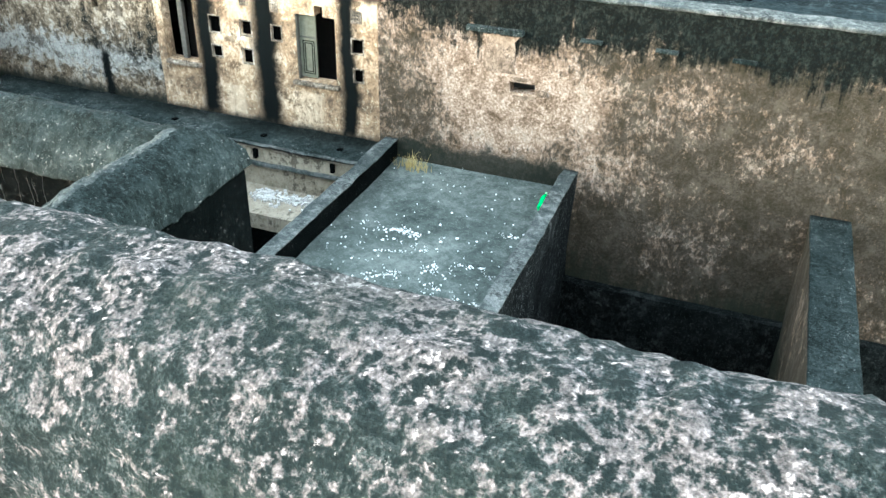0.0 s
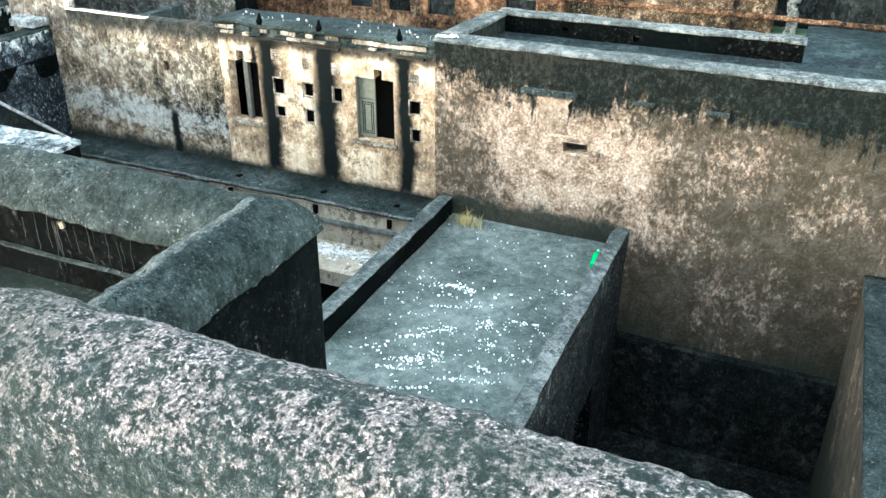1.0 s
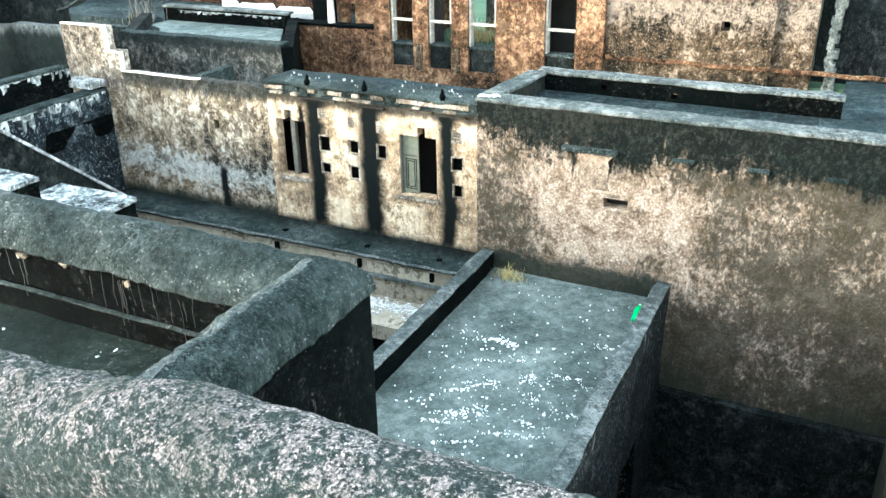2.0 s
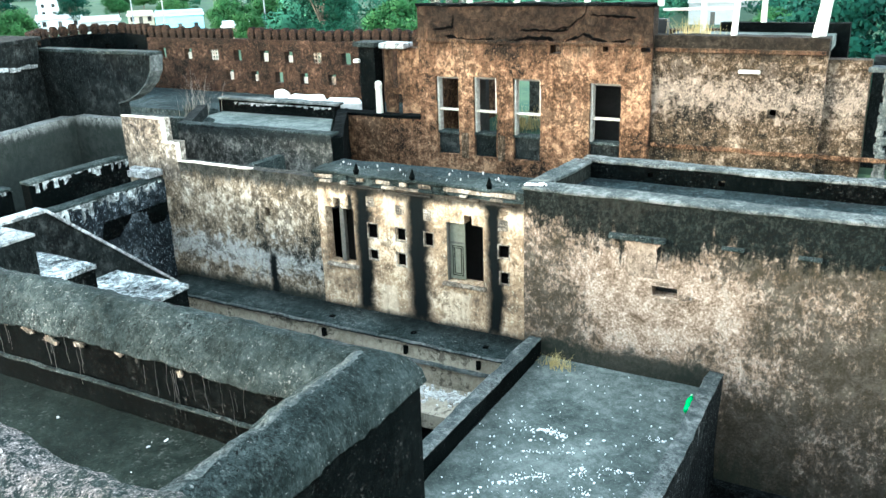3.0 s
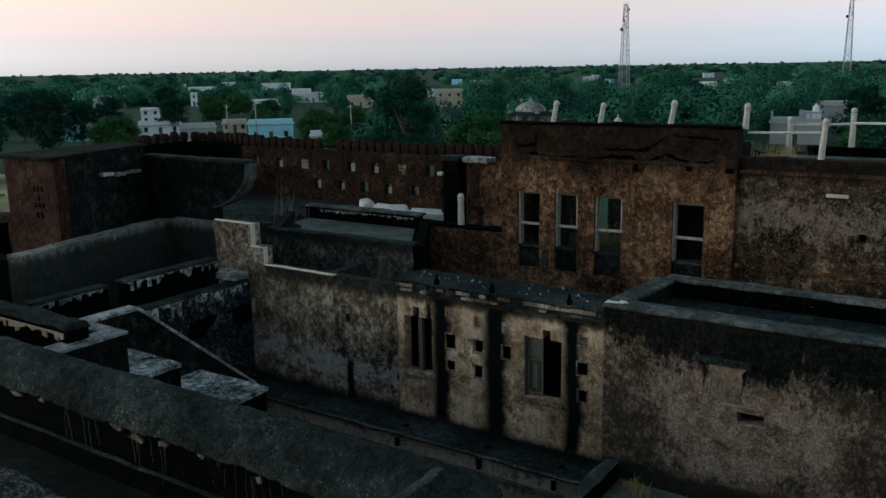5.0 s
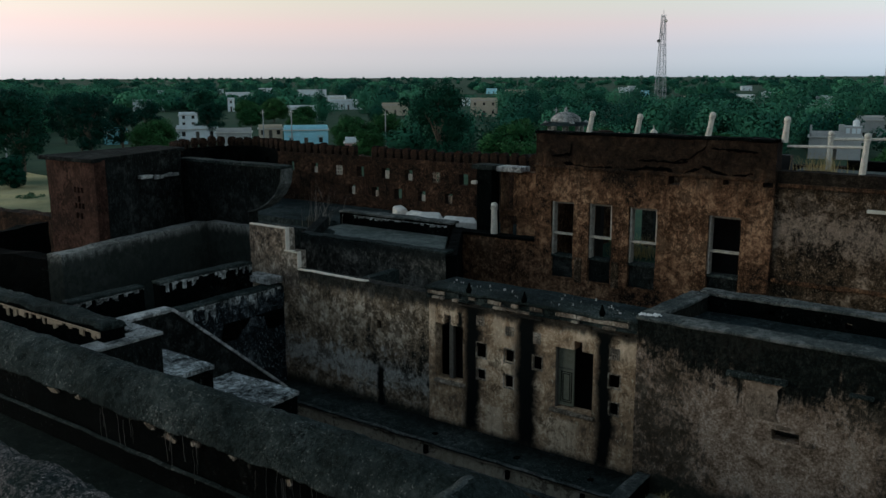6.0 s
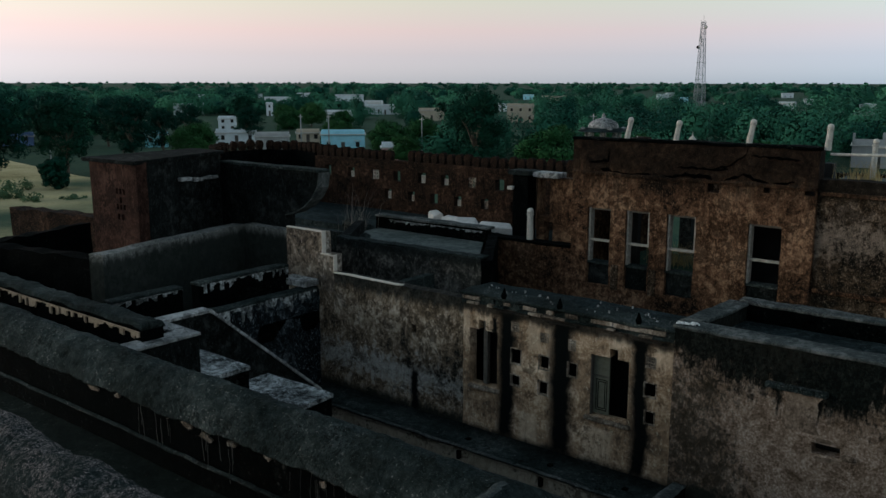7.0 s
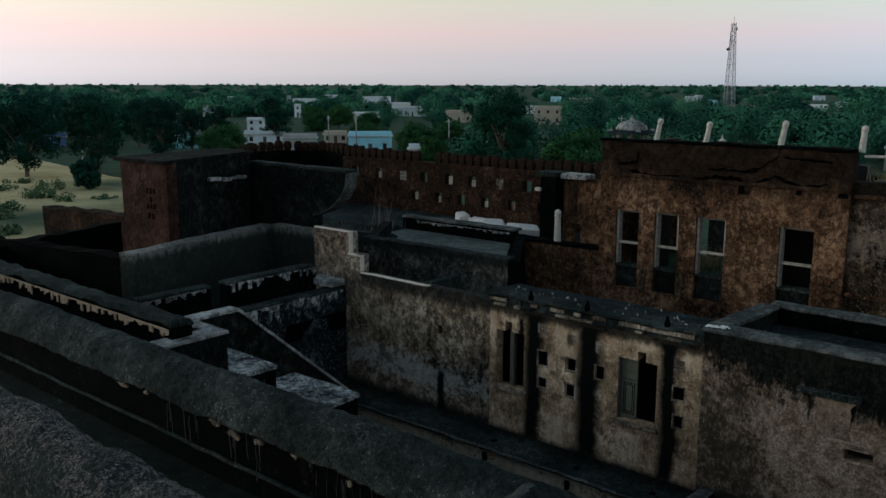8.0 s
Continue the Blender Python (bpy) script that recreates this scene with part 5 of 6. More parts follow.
def crack(points, y, parent, width=0.035):
    """A gaping crack: a ribbon of uneven width that stands in the plaster, black in place of the shade inside."""
    rnd = random.Random(len(points) * 7 + int(points[0][0] * 10))
    verts, faces, path = [], [], []
    for (xa, za), (xb, zb) in zip(points, points[1:]):
        n = max(2, int(math.hypot(xb - xa, zb - za) / 0.09))
        path += [(xa + (xb - xa) * i / n + rnd.uniform(-0.02, 0.02), za + (zb - za) * i / n + rnd.uniform(-0.03, 0.03)) for i in range(n)]
    path.append(points[-1])
    for i, (x, z) in enumerate(path):
        w = width * rnd.uniform(0.3, 1.4) * (0.2 if i in (0, len(path) - 1) else 1)
        verts += [(x, y - 0.03, z - w / 2), (x + w * 0.4, y - 0.03, z + w / 2), (x, y + 0.05, z - w / 2), (x + w * 0.4, y + 0.05, z + w / 2)]
    for i in range(len(path) - 1):
        a = i * 4
        faces += [(a, a + 4, a + 5, a + 1), (a + 1, a + 5, a + 7, a + 3), (a, a + 2, a + 6, a + 4)]
    mesh_ob("crack", verts, faces, M["gap"], parent, "crack ribbon with its shade painted black")


crack([(-11.7, 10.62), (-11.0, 10.50), (-10.3, 10.52), (-10.0, 10.42), (-9.3, 10.60), (-8.6, 10.58), (-8.3, 10.45), (-7.6, 10.70), (-6.9, 10.5), (-6.3, 10.6)], YC, och, 0.09)
crack([(-8.4, 10.8), (-7.9, 10.95), (-7.6, 11.2), (-7.5, 11.48)], YC, och, 0.06)
crack([(-12.1, 10.78), (-11.5, 10.85), (-11.45, 11.15)], YC, och, 0.06)
crack([(-9.4, 10.78), (-8.0, 10.82)], YC, och, 0.05)
crack([(-7.4, 11.2), (-6.2, 11.15)], YC, och, 0.05)
for (xa, xb, zz) in ((-4.95, -1.7, 10.36), (-5.7, -4.95, 10.36)):
    bm = bmesh.new()
    block(bm, xa, xb, YC + 0.04, YC + 0.14, zz - 0.04, zz + 0.05, 0.015)
    structure(part("string_course", bm, M["ochre"]), "dark broken string course", "ledge")
bm = bmesh.new()
block(bm, -3.62, -3.12, YC + 0.02, YC + 0.16, 9.84, 9.92, 0.015)
structure(part("ledge_white", bm, M["white"]), "short white stone shelf", "ledge")
sweep_z = structure(sweep("string_course", round_profile([(-0.06, 7.86), (-0.06, 7.96), (0.05, 7.96), (0.05, 7.86)], 0.02), (-5.7, YC + 0.1), (2.0, YC + 0.1), M["ochre"], step=0.15, rough=0.04), "orange-brown string course", "ledge")


# ---- white balustrade posts and rails ----
def post(h, r=0.085):
    bm = bmesh.new()
    bmesh.ops.create_cone(bm, cap_ends=True, segments=8, radius1=r, radius2=r * 0.82, depth=h * 0.8, matrix=Matrix.Translation((0, 0, h * 0.4)))
    bmesh.ops.create_cone(bm, cap_ends=True, segments=8, radius1=r * 0.95, radius2=r * 1.1, depth=h * 0.05, matrix=Matrix.Translation((0, 0, h * 0.815)))
    root = part("baluster_post", bm, M["white"])
    bm = bmesh.new()
    bmesh.ops.create_uvsphere(bm, u_segments=10, v_segments=7, radius=r * 0.98, matrix=Matrix.Translation((0, 0, h * 0.91)) @ Matrix.Diagonal((1, 1, 1.0, 1)))
    part("knob", bm, M["white"], root, smooth=True)
    return tagged(root, "leaning white-painted stone post with a round knob", "post", "posts along the roof edge")


first = post(0.62)
tilted(first, -11.05, YC + 0.25, 11.46, 0, 11, 0)
for x, y, z, lean, s in ((-9.6, YC + 0.25, 11.44, 10, 0.95), (-7.6, YC + 0.25, 11.46, 9, 1.05), (-5.66, YC + 0.25, 11.42, 3, 1.0)):
    o = copy_thing(first, pose(x, y, z, 0, lean, 0))
    o.scale = (1, 1, s)
tall = post(1.05, 0.08)
tilted(tall, -3.85, YC + 0.35, 10.68, 0, 3, 0)
tagged(tall, "tall white-painted stone post with a round knob", "post", "tall posts of the roof railing")
for x, y, z, lean in ((-3.52, 24.55, 10.83, 0), (-5.0, 24.2, 10.6, 0), (-2.0, YC + 0.35, 10.68, 8), (-1.86, YC + 0.55, 10.68, 6)):
    copy_thing(tall, pose(x, y, z, 0, lean, 0))


def rail(p, q, r=0.035):
    a, b = Vector(p), Vector(q)
    bm = bmesh.new()
    bmesh.ops.create_cone(bm, cap_ends=True, segments=8, radius1=r, radius2=r, depth=(b - a).length)
    o = part("rail", bm, M["white"])
    o.matrix_basis = Matrix.Translation((a + b) / 2) @ (b - a).to_track_quat("Z", "Y").to_matrix().to_4x4()
    return tagged(o, "white-painted pipe rail between stone posts", "rail", "rails of the roof railing")


rail((-5.6, YC + 0.3, 11.32), (-3.85, YC + 0.35, 11.36))
rail((-3.52, 24.55, 11.46), (-1.9, YC + 0.5, 11.60))
rail((-5.0, 24.2, 11.40), (-3.52, 24.55, 11.44))
structure(wall("parapet_rear", (-4.6, 24.4), (-1.4, 24.4), 7.5, 10.85, 0.3, M["black"], step=0.4), "black rear parapet of the ochre roof", "parapet")
structure(slab_top("roof_ochre", -5.7, -1.7, YC + 0.5, 24.5, 10.3, 10.6, M["roof"], step=0.5), "roof over the pale ochre wall", "roof")
pil = post(1.04, 0.115)
tilted(pil, -14.2, YC + 0.2, 8.16)
tagged(pil, "slim white-painted stone pillar with a pointed knob", "post")
structure(wall("cap_low", (-15.95, YC - 0.05), (CX0, YC - 0.05), 8.15, 8.24, 0.5, M["black"], step=0.2, rough=0.03), "black coping of the low ochre wall", "wall")


# ---- loose stones and rubbish ----
def rock(name, size, seed, material, flat=0.7):
    bm = bmesh.new()
    bmesh.ops.create_icosphere(bm, subdivisions=2, radius=0.5)
    for v in bm.verts:
        k = 1 + 0.35 * noise.noise(v.co * 2.2 + Vector((seed * 3.7, 0, 0))) + 0.15 * noise.noise(v.co * 6 + Vector((0, seed, 0)))
        v.co = Vector((v.co.x * size[0], v.co.y * size[1], max(v.co.z, -0.32) * size[2] * flat / 0.7)) * k
    return part(name, bm, material)


for x, y, sx, sy, sz, sd in ((-18.15, 23.75, 1.5, 0.7, 0.75, 1), (-16.55, 23.6, 1.35, 0.8, 0.8, 2), (-19.3, 24.6, 0.8, 0.5, 0.6, 5), (-20.1, 24.8, 0.6, 0.5, 0.7, 4)):
    r_ = random.Random(sd * 13)
    bm = bmesh.new()
    for px_, py_, pz_ in ((-1, -1, -1), (1, -1, -1), (1, 1, -1), (-1, 1, -1), (-1, -0.8, 0.5), (0.9, -0.9, 0.7), (0.8, 0.9, 1), (-0.7, 0.9, 0.9), (0.1, -1, 0.9), (-0.2, 0.2, 1.1), (1.1, 0.1, 0.1)):
        bm.verts.new((px_ * sx * 0.5 * r_.uniform(0.75, 1.05), py_ * sy * 0.5 * r_.uniform(0.75, 1.05), pz_ * sz * 0.42 * r_.uniform(0.7, 1.1)))
    bmesh.ops.convex_hull(bm, input=bm.verts)
    bmesh.ops.bevel(bm, geom=list(bm.edges), offset=0.02, segments=1, affect="EDGES")
    o = part("stone_block", bm, M["marble"])
    tagged(tilted(o, x, y, 7.75 + sz * 0.32, 0, 0, sd * 20), "big pale broken stone block lying on the terrace", "stone", "pale stones by the battlements")
for x, y, sx, sd in ((-21.9, 22.0, 0.7, 6), (-20.6, 21.5, 0.6, 7), (-19.3, 20.1, 0.5, 8)):
    o = rock("stone_block", (sx, sx * 0.7, 0.35), sd, M["coping"])
    tagged(tilted(o, x, y, 7.95, 0, 0, sd * 33), "grey rubble block on the terrace", "stone", "grey stones on the terrace")

# green drinks bottle in the corner of the slab roof
prof = [(0.0, 0.0), (0.045, 0.0), (0.052, 0.02), (0.052, 0.12), (0.047, 0.14), (0.052, 0.16), (0.052, 0.23), (0.035, 0.29), (0.016, 0.325), (0.016, 0.345)]
bm = bmesh.new()
for i in range(16):
    a0, a1 = i / 16 * math.tau, (i + 1) / 16 * math.tau
    for (r0, h0), (r1, h1) in zip(prof, prof[1:]):
        q = [(r0 * math.cos(a0), r0 * math.sin(a0), h0), (r0 * math.cos(a1), r0 * math.sin(a1), h0), (r1 * math.cos(a1), r1 * math.sin(a1), h1), (r1 * math.cos(a0), r1 * math.sin(a0), h1)]
        if r0 == 0:
            q = q[1:]
        bm.faces.new([bm.verts.new(v) for v in q])
bmesh.ops.remove_doubles(bm, verts=bm.verts, dist=0.0005)
bot = part("bottle", bm, M["bottle"], smooth=True)
bm = bmesh.new()
bmesh.ops.create_cone(bm, cap_ends=True, segments=14, radius1=0.019, radius2=0.018, depth=0.03, matrix=Matrix.Translation((0, 0, 0.355)))
part("bottle_cap", bm, M["cap"], bot, "pale green screw cap")
tilted(bot, -2.74, 14.55, 4.62, -82, 0, 4)
bot.scale = (1.5, 1.5, 1.4)
tagged(bot, "crumpled green plastic drinks bottle lying on the roof slab", "bottle")


def tuft(name, x, y, z, n, h, spread, material, label, seed, category="grass"):
    rnd = random.Random(seed)
    verts, faces = [], []
    for i in range(n):
        a = rnd.uniform(0, math.tau)
        bx, by = rnd.gauss(0, spread * 0.45), rnd.gauss(0, spread * 0.3)
        lean, hh, w = rnd.uniform(0.1, 0.9), h * rnd.uniform(0.4, 1.1), rnd.uniform(0.004, 0.010)
        px_, py_ = -math.sin(a) * w, math.cos(a) * w
        k = len(verts)
        for s in (0, 0.4, 0.75, 1.0):
            cx, cy, cz = bx + math.cos(a) * lean * hh * s * s, by + math.sin(a) * lean * hh * s * s, hh * s * (1 - 0.25 * lean * s)
            verts += [(cx - px_ * (1 - s * 0.9), cy - py_ * (1 - s * 0.9), cz), (cx + px_ * (1 - s * 0.9), cy + py_ * (1 - s * 0.9), cz)]
        faces += [(k, k + 1, k + 3, k + 2), (k + 2, k + 3, k + 5, k + 4), (k + 4, k + 5, k + 7, k + 6)]
    o = mesh_ob(name, verts, faces, material)
    o.location = (x, y, z)
    return tagged(o, label, category, kind="stuff")


tuft("dry_grass", -5.66, 15.36, 4.55, 150, 0.27, 0.36, M["straw"], "tuft of dry yellow grass in the roof corner", 1)
tuft("dry_grass", -4.95, 22.9, 10.6, 190, 0.62, 0.6, M["straw"], "dry grass grown over the ochre roof", 2)
tuft("dry_grass", -10.4, 24.8, 7.5, 260, 0.8, 1.0, M["straw"], "dry grass inside the ochre rooms", 3)
tuft("dry_grass", -8.9, 24.8, 7.5, 160, 0.7, 0.7, M["straw"], "dry grass inside the ochre rooms", 4)
tuft("bare_shrub", -20.8, 21.2, 7.8, 60, 1.7, 0.7, M["twig"], "leafless grey shrub on the terrace", 5, "shrub")
tuft("bare_shrub", -15.6, 9.6, 7.1, 30, 0.6, 0.8, M["twig"], "leafless grey creeper on the stair wall", 6, "shrub")


def flakes(name, spots, z, material, label, seed, size=(0.02, 0.07), category="litter", thick=0.006, box=(-50, 50)):
    """Scattered flat flakes and crumbs: (x, y, radius, count)."""
    rnd = random.Random(seed)
    verts, faces = [], []
    for x, y, rad, n in spots:
        for i in range(n):
            cx, cy = x + rnd.gauss(0, rad), y + rnd.gauss(0, rad)
            if not box[0] < cx < box[1]:
                continue
            s, a0, t = rnd.uniform(*size) * rnd.choice((0.5, 0.7, 1, 1.3)), rnd.uniform(0, math.tau), thick * rnd.uniform(0.6, 2.0)
            k = len(verts)
            m = 6
            st = rnd.uniform(0.25, 0.8)
            for j in range(m):
                a = j / m * math.tau
                u, v = math.cos(a) * s * rnd.uniform(0.7, 1.2), math.sin(a) * s * st * rnd.uniform(0.7, 1.2)
                wx, wy = cx + u * math.cos(a0) - v * math.sin(a0), cy + u * math.sin(a0) + v * math.cos(a0)
                verts += [(wx, wy, z + t), (wx + u * 0.1, wy + v * 0.1, z - 0.012)]
            faces.append(tuple(k + 2 * j for j in range(m)))
            for j in range(m):
                j2 = (j + 1) % m
                faces.append((k + 2 * j, k + 2 * j + 1, k + 2 * j2 + 1, k + 2 * j2))
    o = mesh_ob(name, verts, faces, material)
    return tagged(o, label, category, kind="stuff")


def line_spots(p, q, n, r, c):
    return [(p[0] + (q[0] - p[0]) * i / n, p[1] + (q[1] - p[1]) * i / n, r, c) for i in range(n + 1)]


rnd = random.Random(41)
spots = [(-4.3, 11.6, 1.0, 85), (-4.2, 13.4, 1.0, 40), (-5.2, 12.4, 0.5, 50), (-3.4, 11.2, 0.5, 40), (-4.0, 9.6, 0.9, 80), (-4.6, 15.0, 0.6, 20)]
for i in range(26):
    cx, cy, run_a = rnd.uniform(-5.7, -3.1), rnd.gauss(11.3, 1.3), rnd.uniform(-0.5, 0.5)
    length = rnd.uniform(0.15, 0.6)
    spots += line_spots((cx, cy), (cx + length * math.cos(run_a), cy + length * math.sin(run_a)), 6, rnd.uniform(0.02, 0.09), rnd.choice((2, 3, 5)))
flakes("lime_flakes", spots, 4.56, M["litter"], "white lime flakes strewn over the roof slab", 11, (0.006, 0.027), box=(-6.1, -2.7))
flakes("lime_flakes", line_spots((-5.6, 16.5), (-4.4, 16.5), 20, 0.10, 22) + line_spots((-4, 16.4), (3, 16.4), 24, 0.14, 5), 7.94, M["litter"], "white lime crust on the block roof", 12, (0.02, 0.06))
flakes("lime_flakes", line_spots((-6.5, 15.78), (-6.2, 15.86), 6, 0.05, 16), 8.338, M["litter"], "white lime crust on the coping corner", 19, (0.008, 0.026))
flakes("rubble", line_spots((-9.0, 14.7), (-7.2, 14.75), 16, 0.13, 22), 3.56, M["marble"], "white rubble crumbs on the low roof", 13, (0.02, 0.06), "rubble", 0.03)
flakes("rubble", line_spots((-11.9, 16.5), (-6.8, 16.5), 30, 0.22, 1), 8.09, M["pale"], "pale rubble crumbs on the facade roof", 14, (0.010, 0.035), "rubble", 0.03)
flakes("lime_flakes", line_spots((-9.5, 3.5), (-5.5, 5.5), 20, 0.7, 3), 7.51, M["litter"], "few pale crumbs on the passage floor", 16, (0.01, 0.03))


# ---- plain beyond the fort: trees, village, mast ----
def leaves(name, clusters, per, size, seed, material, parent=None, squash=0.8):
    """A crown of many small leaf sprays, gathered in clumps: (x, y, z, radius)."""
    rng = np.random.default_rng(seed)
    c = np.array(clusters)
    k = rng.integers(0, len(c), per * len(c))
    d = rng.normal(size=(len(k), 3))
    d /= np.linalg.norm(d, axis=1)[:, None]
    r = c[k, 3] * rng.uniform(0.45, 1.08, len(k)) ** 0.7
    p = c[k, :3] + d * r[:, None] * np.array([1, 1, squash])
    out = d + rng.normal(size=(len(k), 3)) * 0.45
    u = np.cross(out, rng.normal(size=(len(k), 3)))
    u /= np.linalg.norm(u, axis=1)[:, None]
    w = np.cross(u, out)
    w /= np.linalg.norm(w, axis=1)[:, None]
    s = size * rng.uniform(0.5, 1.3, len(k))[:, None]
    v = np.stack([p - u * s, p + w * s * 0.5, p + u * s, p - w * s * 0.55], 1).reshape(-1, 3)
    me = bpy.data.meshes.new(name)
    n = len(k)
    me.vertices.add(4 * n), me.loops.add(4 * n), me.polygons.add(n)
    me.vertices.foreach_set("co", v.ravel())
    me.loops.foreach_set("vertex_index", np.arange(4 * n))
    me.polygons.foreach_set("loop_start", np.arange(n) * 4)
    me.update(calc_edges=True)
    me.materials.append(material)
    nor = d + 0.35 * out                  # sprays shade with the clump that they sit on
    nor /= np.linalg.norm(nor, axis=1)[:, None]
    me.normals_split_custom_set_from_vertices(np.repeat(nor, 4, 0))
    ob = new(name, me)
    if parent:
        ob.parent = parent
    return ob


def limb(bm, p, q, r0, r1, seg=7):
    p, q = Vector(p), Vector(q)
    m = Matrix.Translation((p + q) / 2) @ (q - p).to_track_quat("Z", "Y").to_matrix().to_4x4()
    bmesh.ops.create_cone(bm, cap_ends=True, segments=seg, radius1=r0, radius2=r1, depth=(q - p).length * 1.04, matrix=m)


def tree(seed, h, w, material, label, sparse=1.0, size=0.2):
    rnd = random.Random(seed)
    bm = bmesh.new()
    fork = h * rnd.uniform(0.22, 0.34)
    r = 0.028 * h
    limb(bm, (0, 0, -0.3), (rnd.uniform(-.1, .1) * h * 0.3, 0, fork), r, r * 0.75)
    clusters = []
    for i in range(7):
        a = i / 7 * math.tau + rnd.uniform(-.3, .3)
        rr = w * 0.5 * rnd.uniform(0.35, 0.72)
        tip = Vector((math.cos(a) * rr, math.sin(a) * rr, h * rnd.uniform(0.45, 0.82)))
        knee = Vector((tip.x * 0.45, tip.y * 0.45, fork + (tip.z - fork) * 0.55))
        limb(bm, (0, 0, fork * 0.95), knee, r * 0.5, r * 0.32)
        limb(bm, knee, tip, r * 0.32, r * 0.1)
        for j in range(2):
            o = Vector((rnd.gauss(0, 1), rnd.gauss(0, 1), rnd.gauss(0, 0.8))) * w * 0.09
            clusters.append((*(tip + o), w * rnd.uniform(0.09, 0.17)))
    for j in range(44):
        d = Vector((rnd.gauss(0, 1), rnd.gauss(0, 1), rnd.gauss(0, 1))).normalized() * rnd.uniform(0.55, 0.95)
        z = h * (0.53 + 0.43 * d.z)
        wide = w * (0.46 if d.z < 0.2 else 0.42)
        clusters.append((d.x * wide, d.y * wide, z, w * rnd.uniform(0.09, 0.19)))
    root = part("tree", bm, M["bark"])
    root.name = "tree"
    leaves("crown", clusters, int(190 * sparse), size, seed, material, root)
    return tagged(root, label, "tree")


kinds = [tree(1, 11.5, 9.5, M["leaf"], "dark green broad neem tree on the plain"),
         tree(2, 12.8, 9.0, M["leaf"], "tall dark green neem tree with gaps in its crown", 0.9),
         tree(3, 6.6, 8.8, M["leaf_bright"], "low spreading fresh green acacia tree"),
         tree(4, 8.4, 8.0, M["leaf_bright"], "bright green bushy tree close to the fort"),
         tree(5, 4.6, 3.6, M["leaf"], "small dark scrub tree on bare sand", 0.5, 0.22)]
PLACES = [(0, -119.6, 62.5, 1.02), (1, -128.1, 78.1, 0.9), (0, -119.2, 51.9, 1.05), (4, -99.9, 50.6, 1.0), (1, -71.3, 96.5, 1.04), (2, -100.5, 111.4, 1.0),
          (3, -55.0, 89.4, 1.0), (2, -122.8, 86.2, 0.98), (0, -148.3, 118.8, 0.75), (2, -172.9, 151.6, 0.9), (2, -163.8, 161.4, 0.9), (0, -77.5, 105.5, 0.85),
          (2, -191, 176.4, 1.1), (0, -184.4, 119.9, 0.65), (3, -52.9, 107.7, 0.8), (0, -55.5, 128.5, 0.6), (0, -58.9, 191.1, 0.75), (2, -108.8, 130.6, 0.95),
          (0, -2.6, 46, 1.0), (1, -0.5, 57, 0.68), (0, -23, 168.5, 0.85), (2, -41.5, 216, 0.8), (3, -49, 173, 0.8), (3, -46, 77, 0.85), (2, -38, 120, 0.8), (3, -33, 92, 0.75), (0, -45, 140, 0.62),
          (3, -20.0, 39.0, 0.72), (3, -23.5, 40.0, 0.66), (1, -140, 92, 0.7), (2, -133, 130, 0.8), (0, -95, 122, 0.6), (2, -64, 118, 0.85), (3, -84, 96, 0.7), (2, -15, 110, 0.8), (0, -8, 140, 0.7), (2, 4, 90, 0.8),
          (0, -170, 76, 0.95), (1, -182, 80, 0.9), (0, -174, 88, 0.9), (0, -164, 95, 0.9), (1, -152, 106, 0.72), (0, -140, 84, 0.85), (2, -204, 178, 1.0), (0, -222, 176, 0.85), (0, -88, 120, 0.9), (3, -75, 124, 0.8), (1, -196, 100, 0.9), (0, -205, 120, 0.85)]
used = set()
rnd = random.Random(31)
for i, x, y, s in PLACES:
    m = pose(x, y, -0.1, 0, 0, rnd.uniform(0, 360))
    if i in used:
        o = copy_thing(kinds[i], m)
    else:
        o = kinds[i]
        o.matrix_basis = m
        used.add(i)
    o.scale = (s, s, s)
for i in range(5):
    kinds[i]["group"] = "trees on the plain"

# bushes on the sandy lot
for n, (x, y, s) in enumerate(((-101, 46, 2.2), (-96, 42, 1.9), (-92, 44, 1.5), (-88, 36, 1.8), (-84, 34, 1.2), (-106, 43, 1.4), (-75, 30, 1.6), (-112, 48, 1.5), (-90, 47, 1.2))):
    r_ = random.Random(n)
    cl = [(r_.gauss(0, 0.5) * s, r_.gauss(0, 0.5) * s, r_.uniform(0.2, 0.6) * s, r_.uniform(0.25, 0.5) * s) for k in range(9)]
    b = leaves("bush", cl, 70, 0.16, n + 50, M["leaf_bush"])
    b.location = (x, y, 0)
    tagged(b, "dusty grey-green bush on sandy ground", "bush", "bushes on the sandy lot")


# ---- village ----
HOUSE_PAINT = {}


def paint(rgb):
    if rgb not in HOUSE_PAINT:
        HOUSE_PAINT[rgb] = plain("house_paint", tuple(c * 0.75 for c in rgb), rgb, 0.8, 0.85)
    return HOUSE_PAINT[rgb]


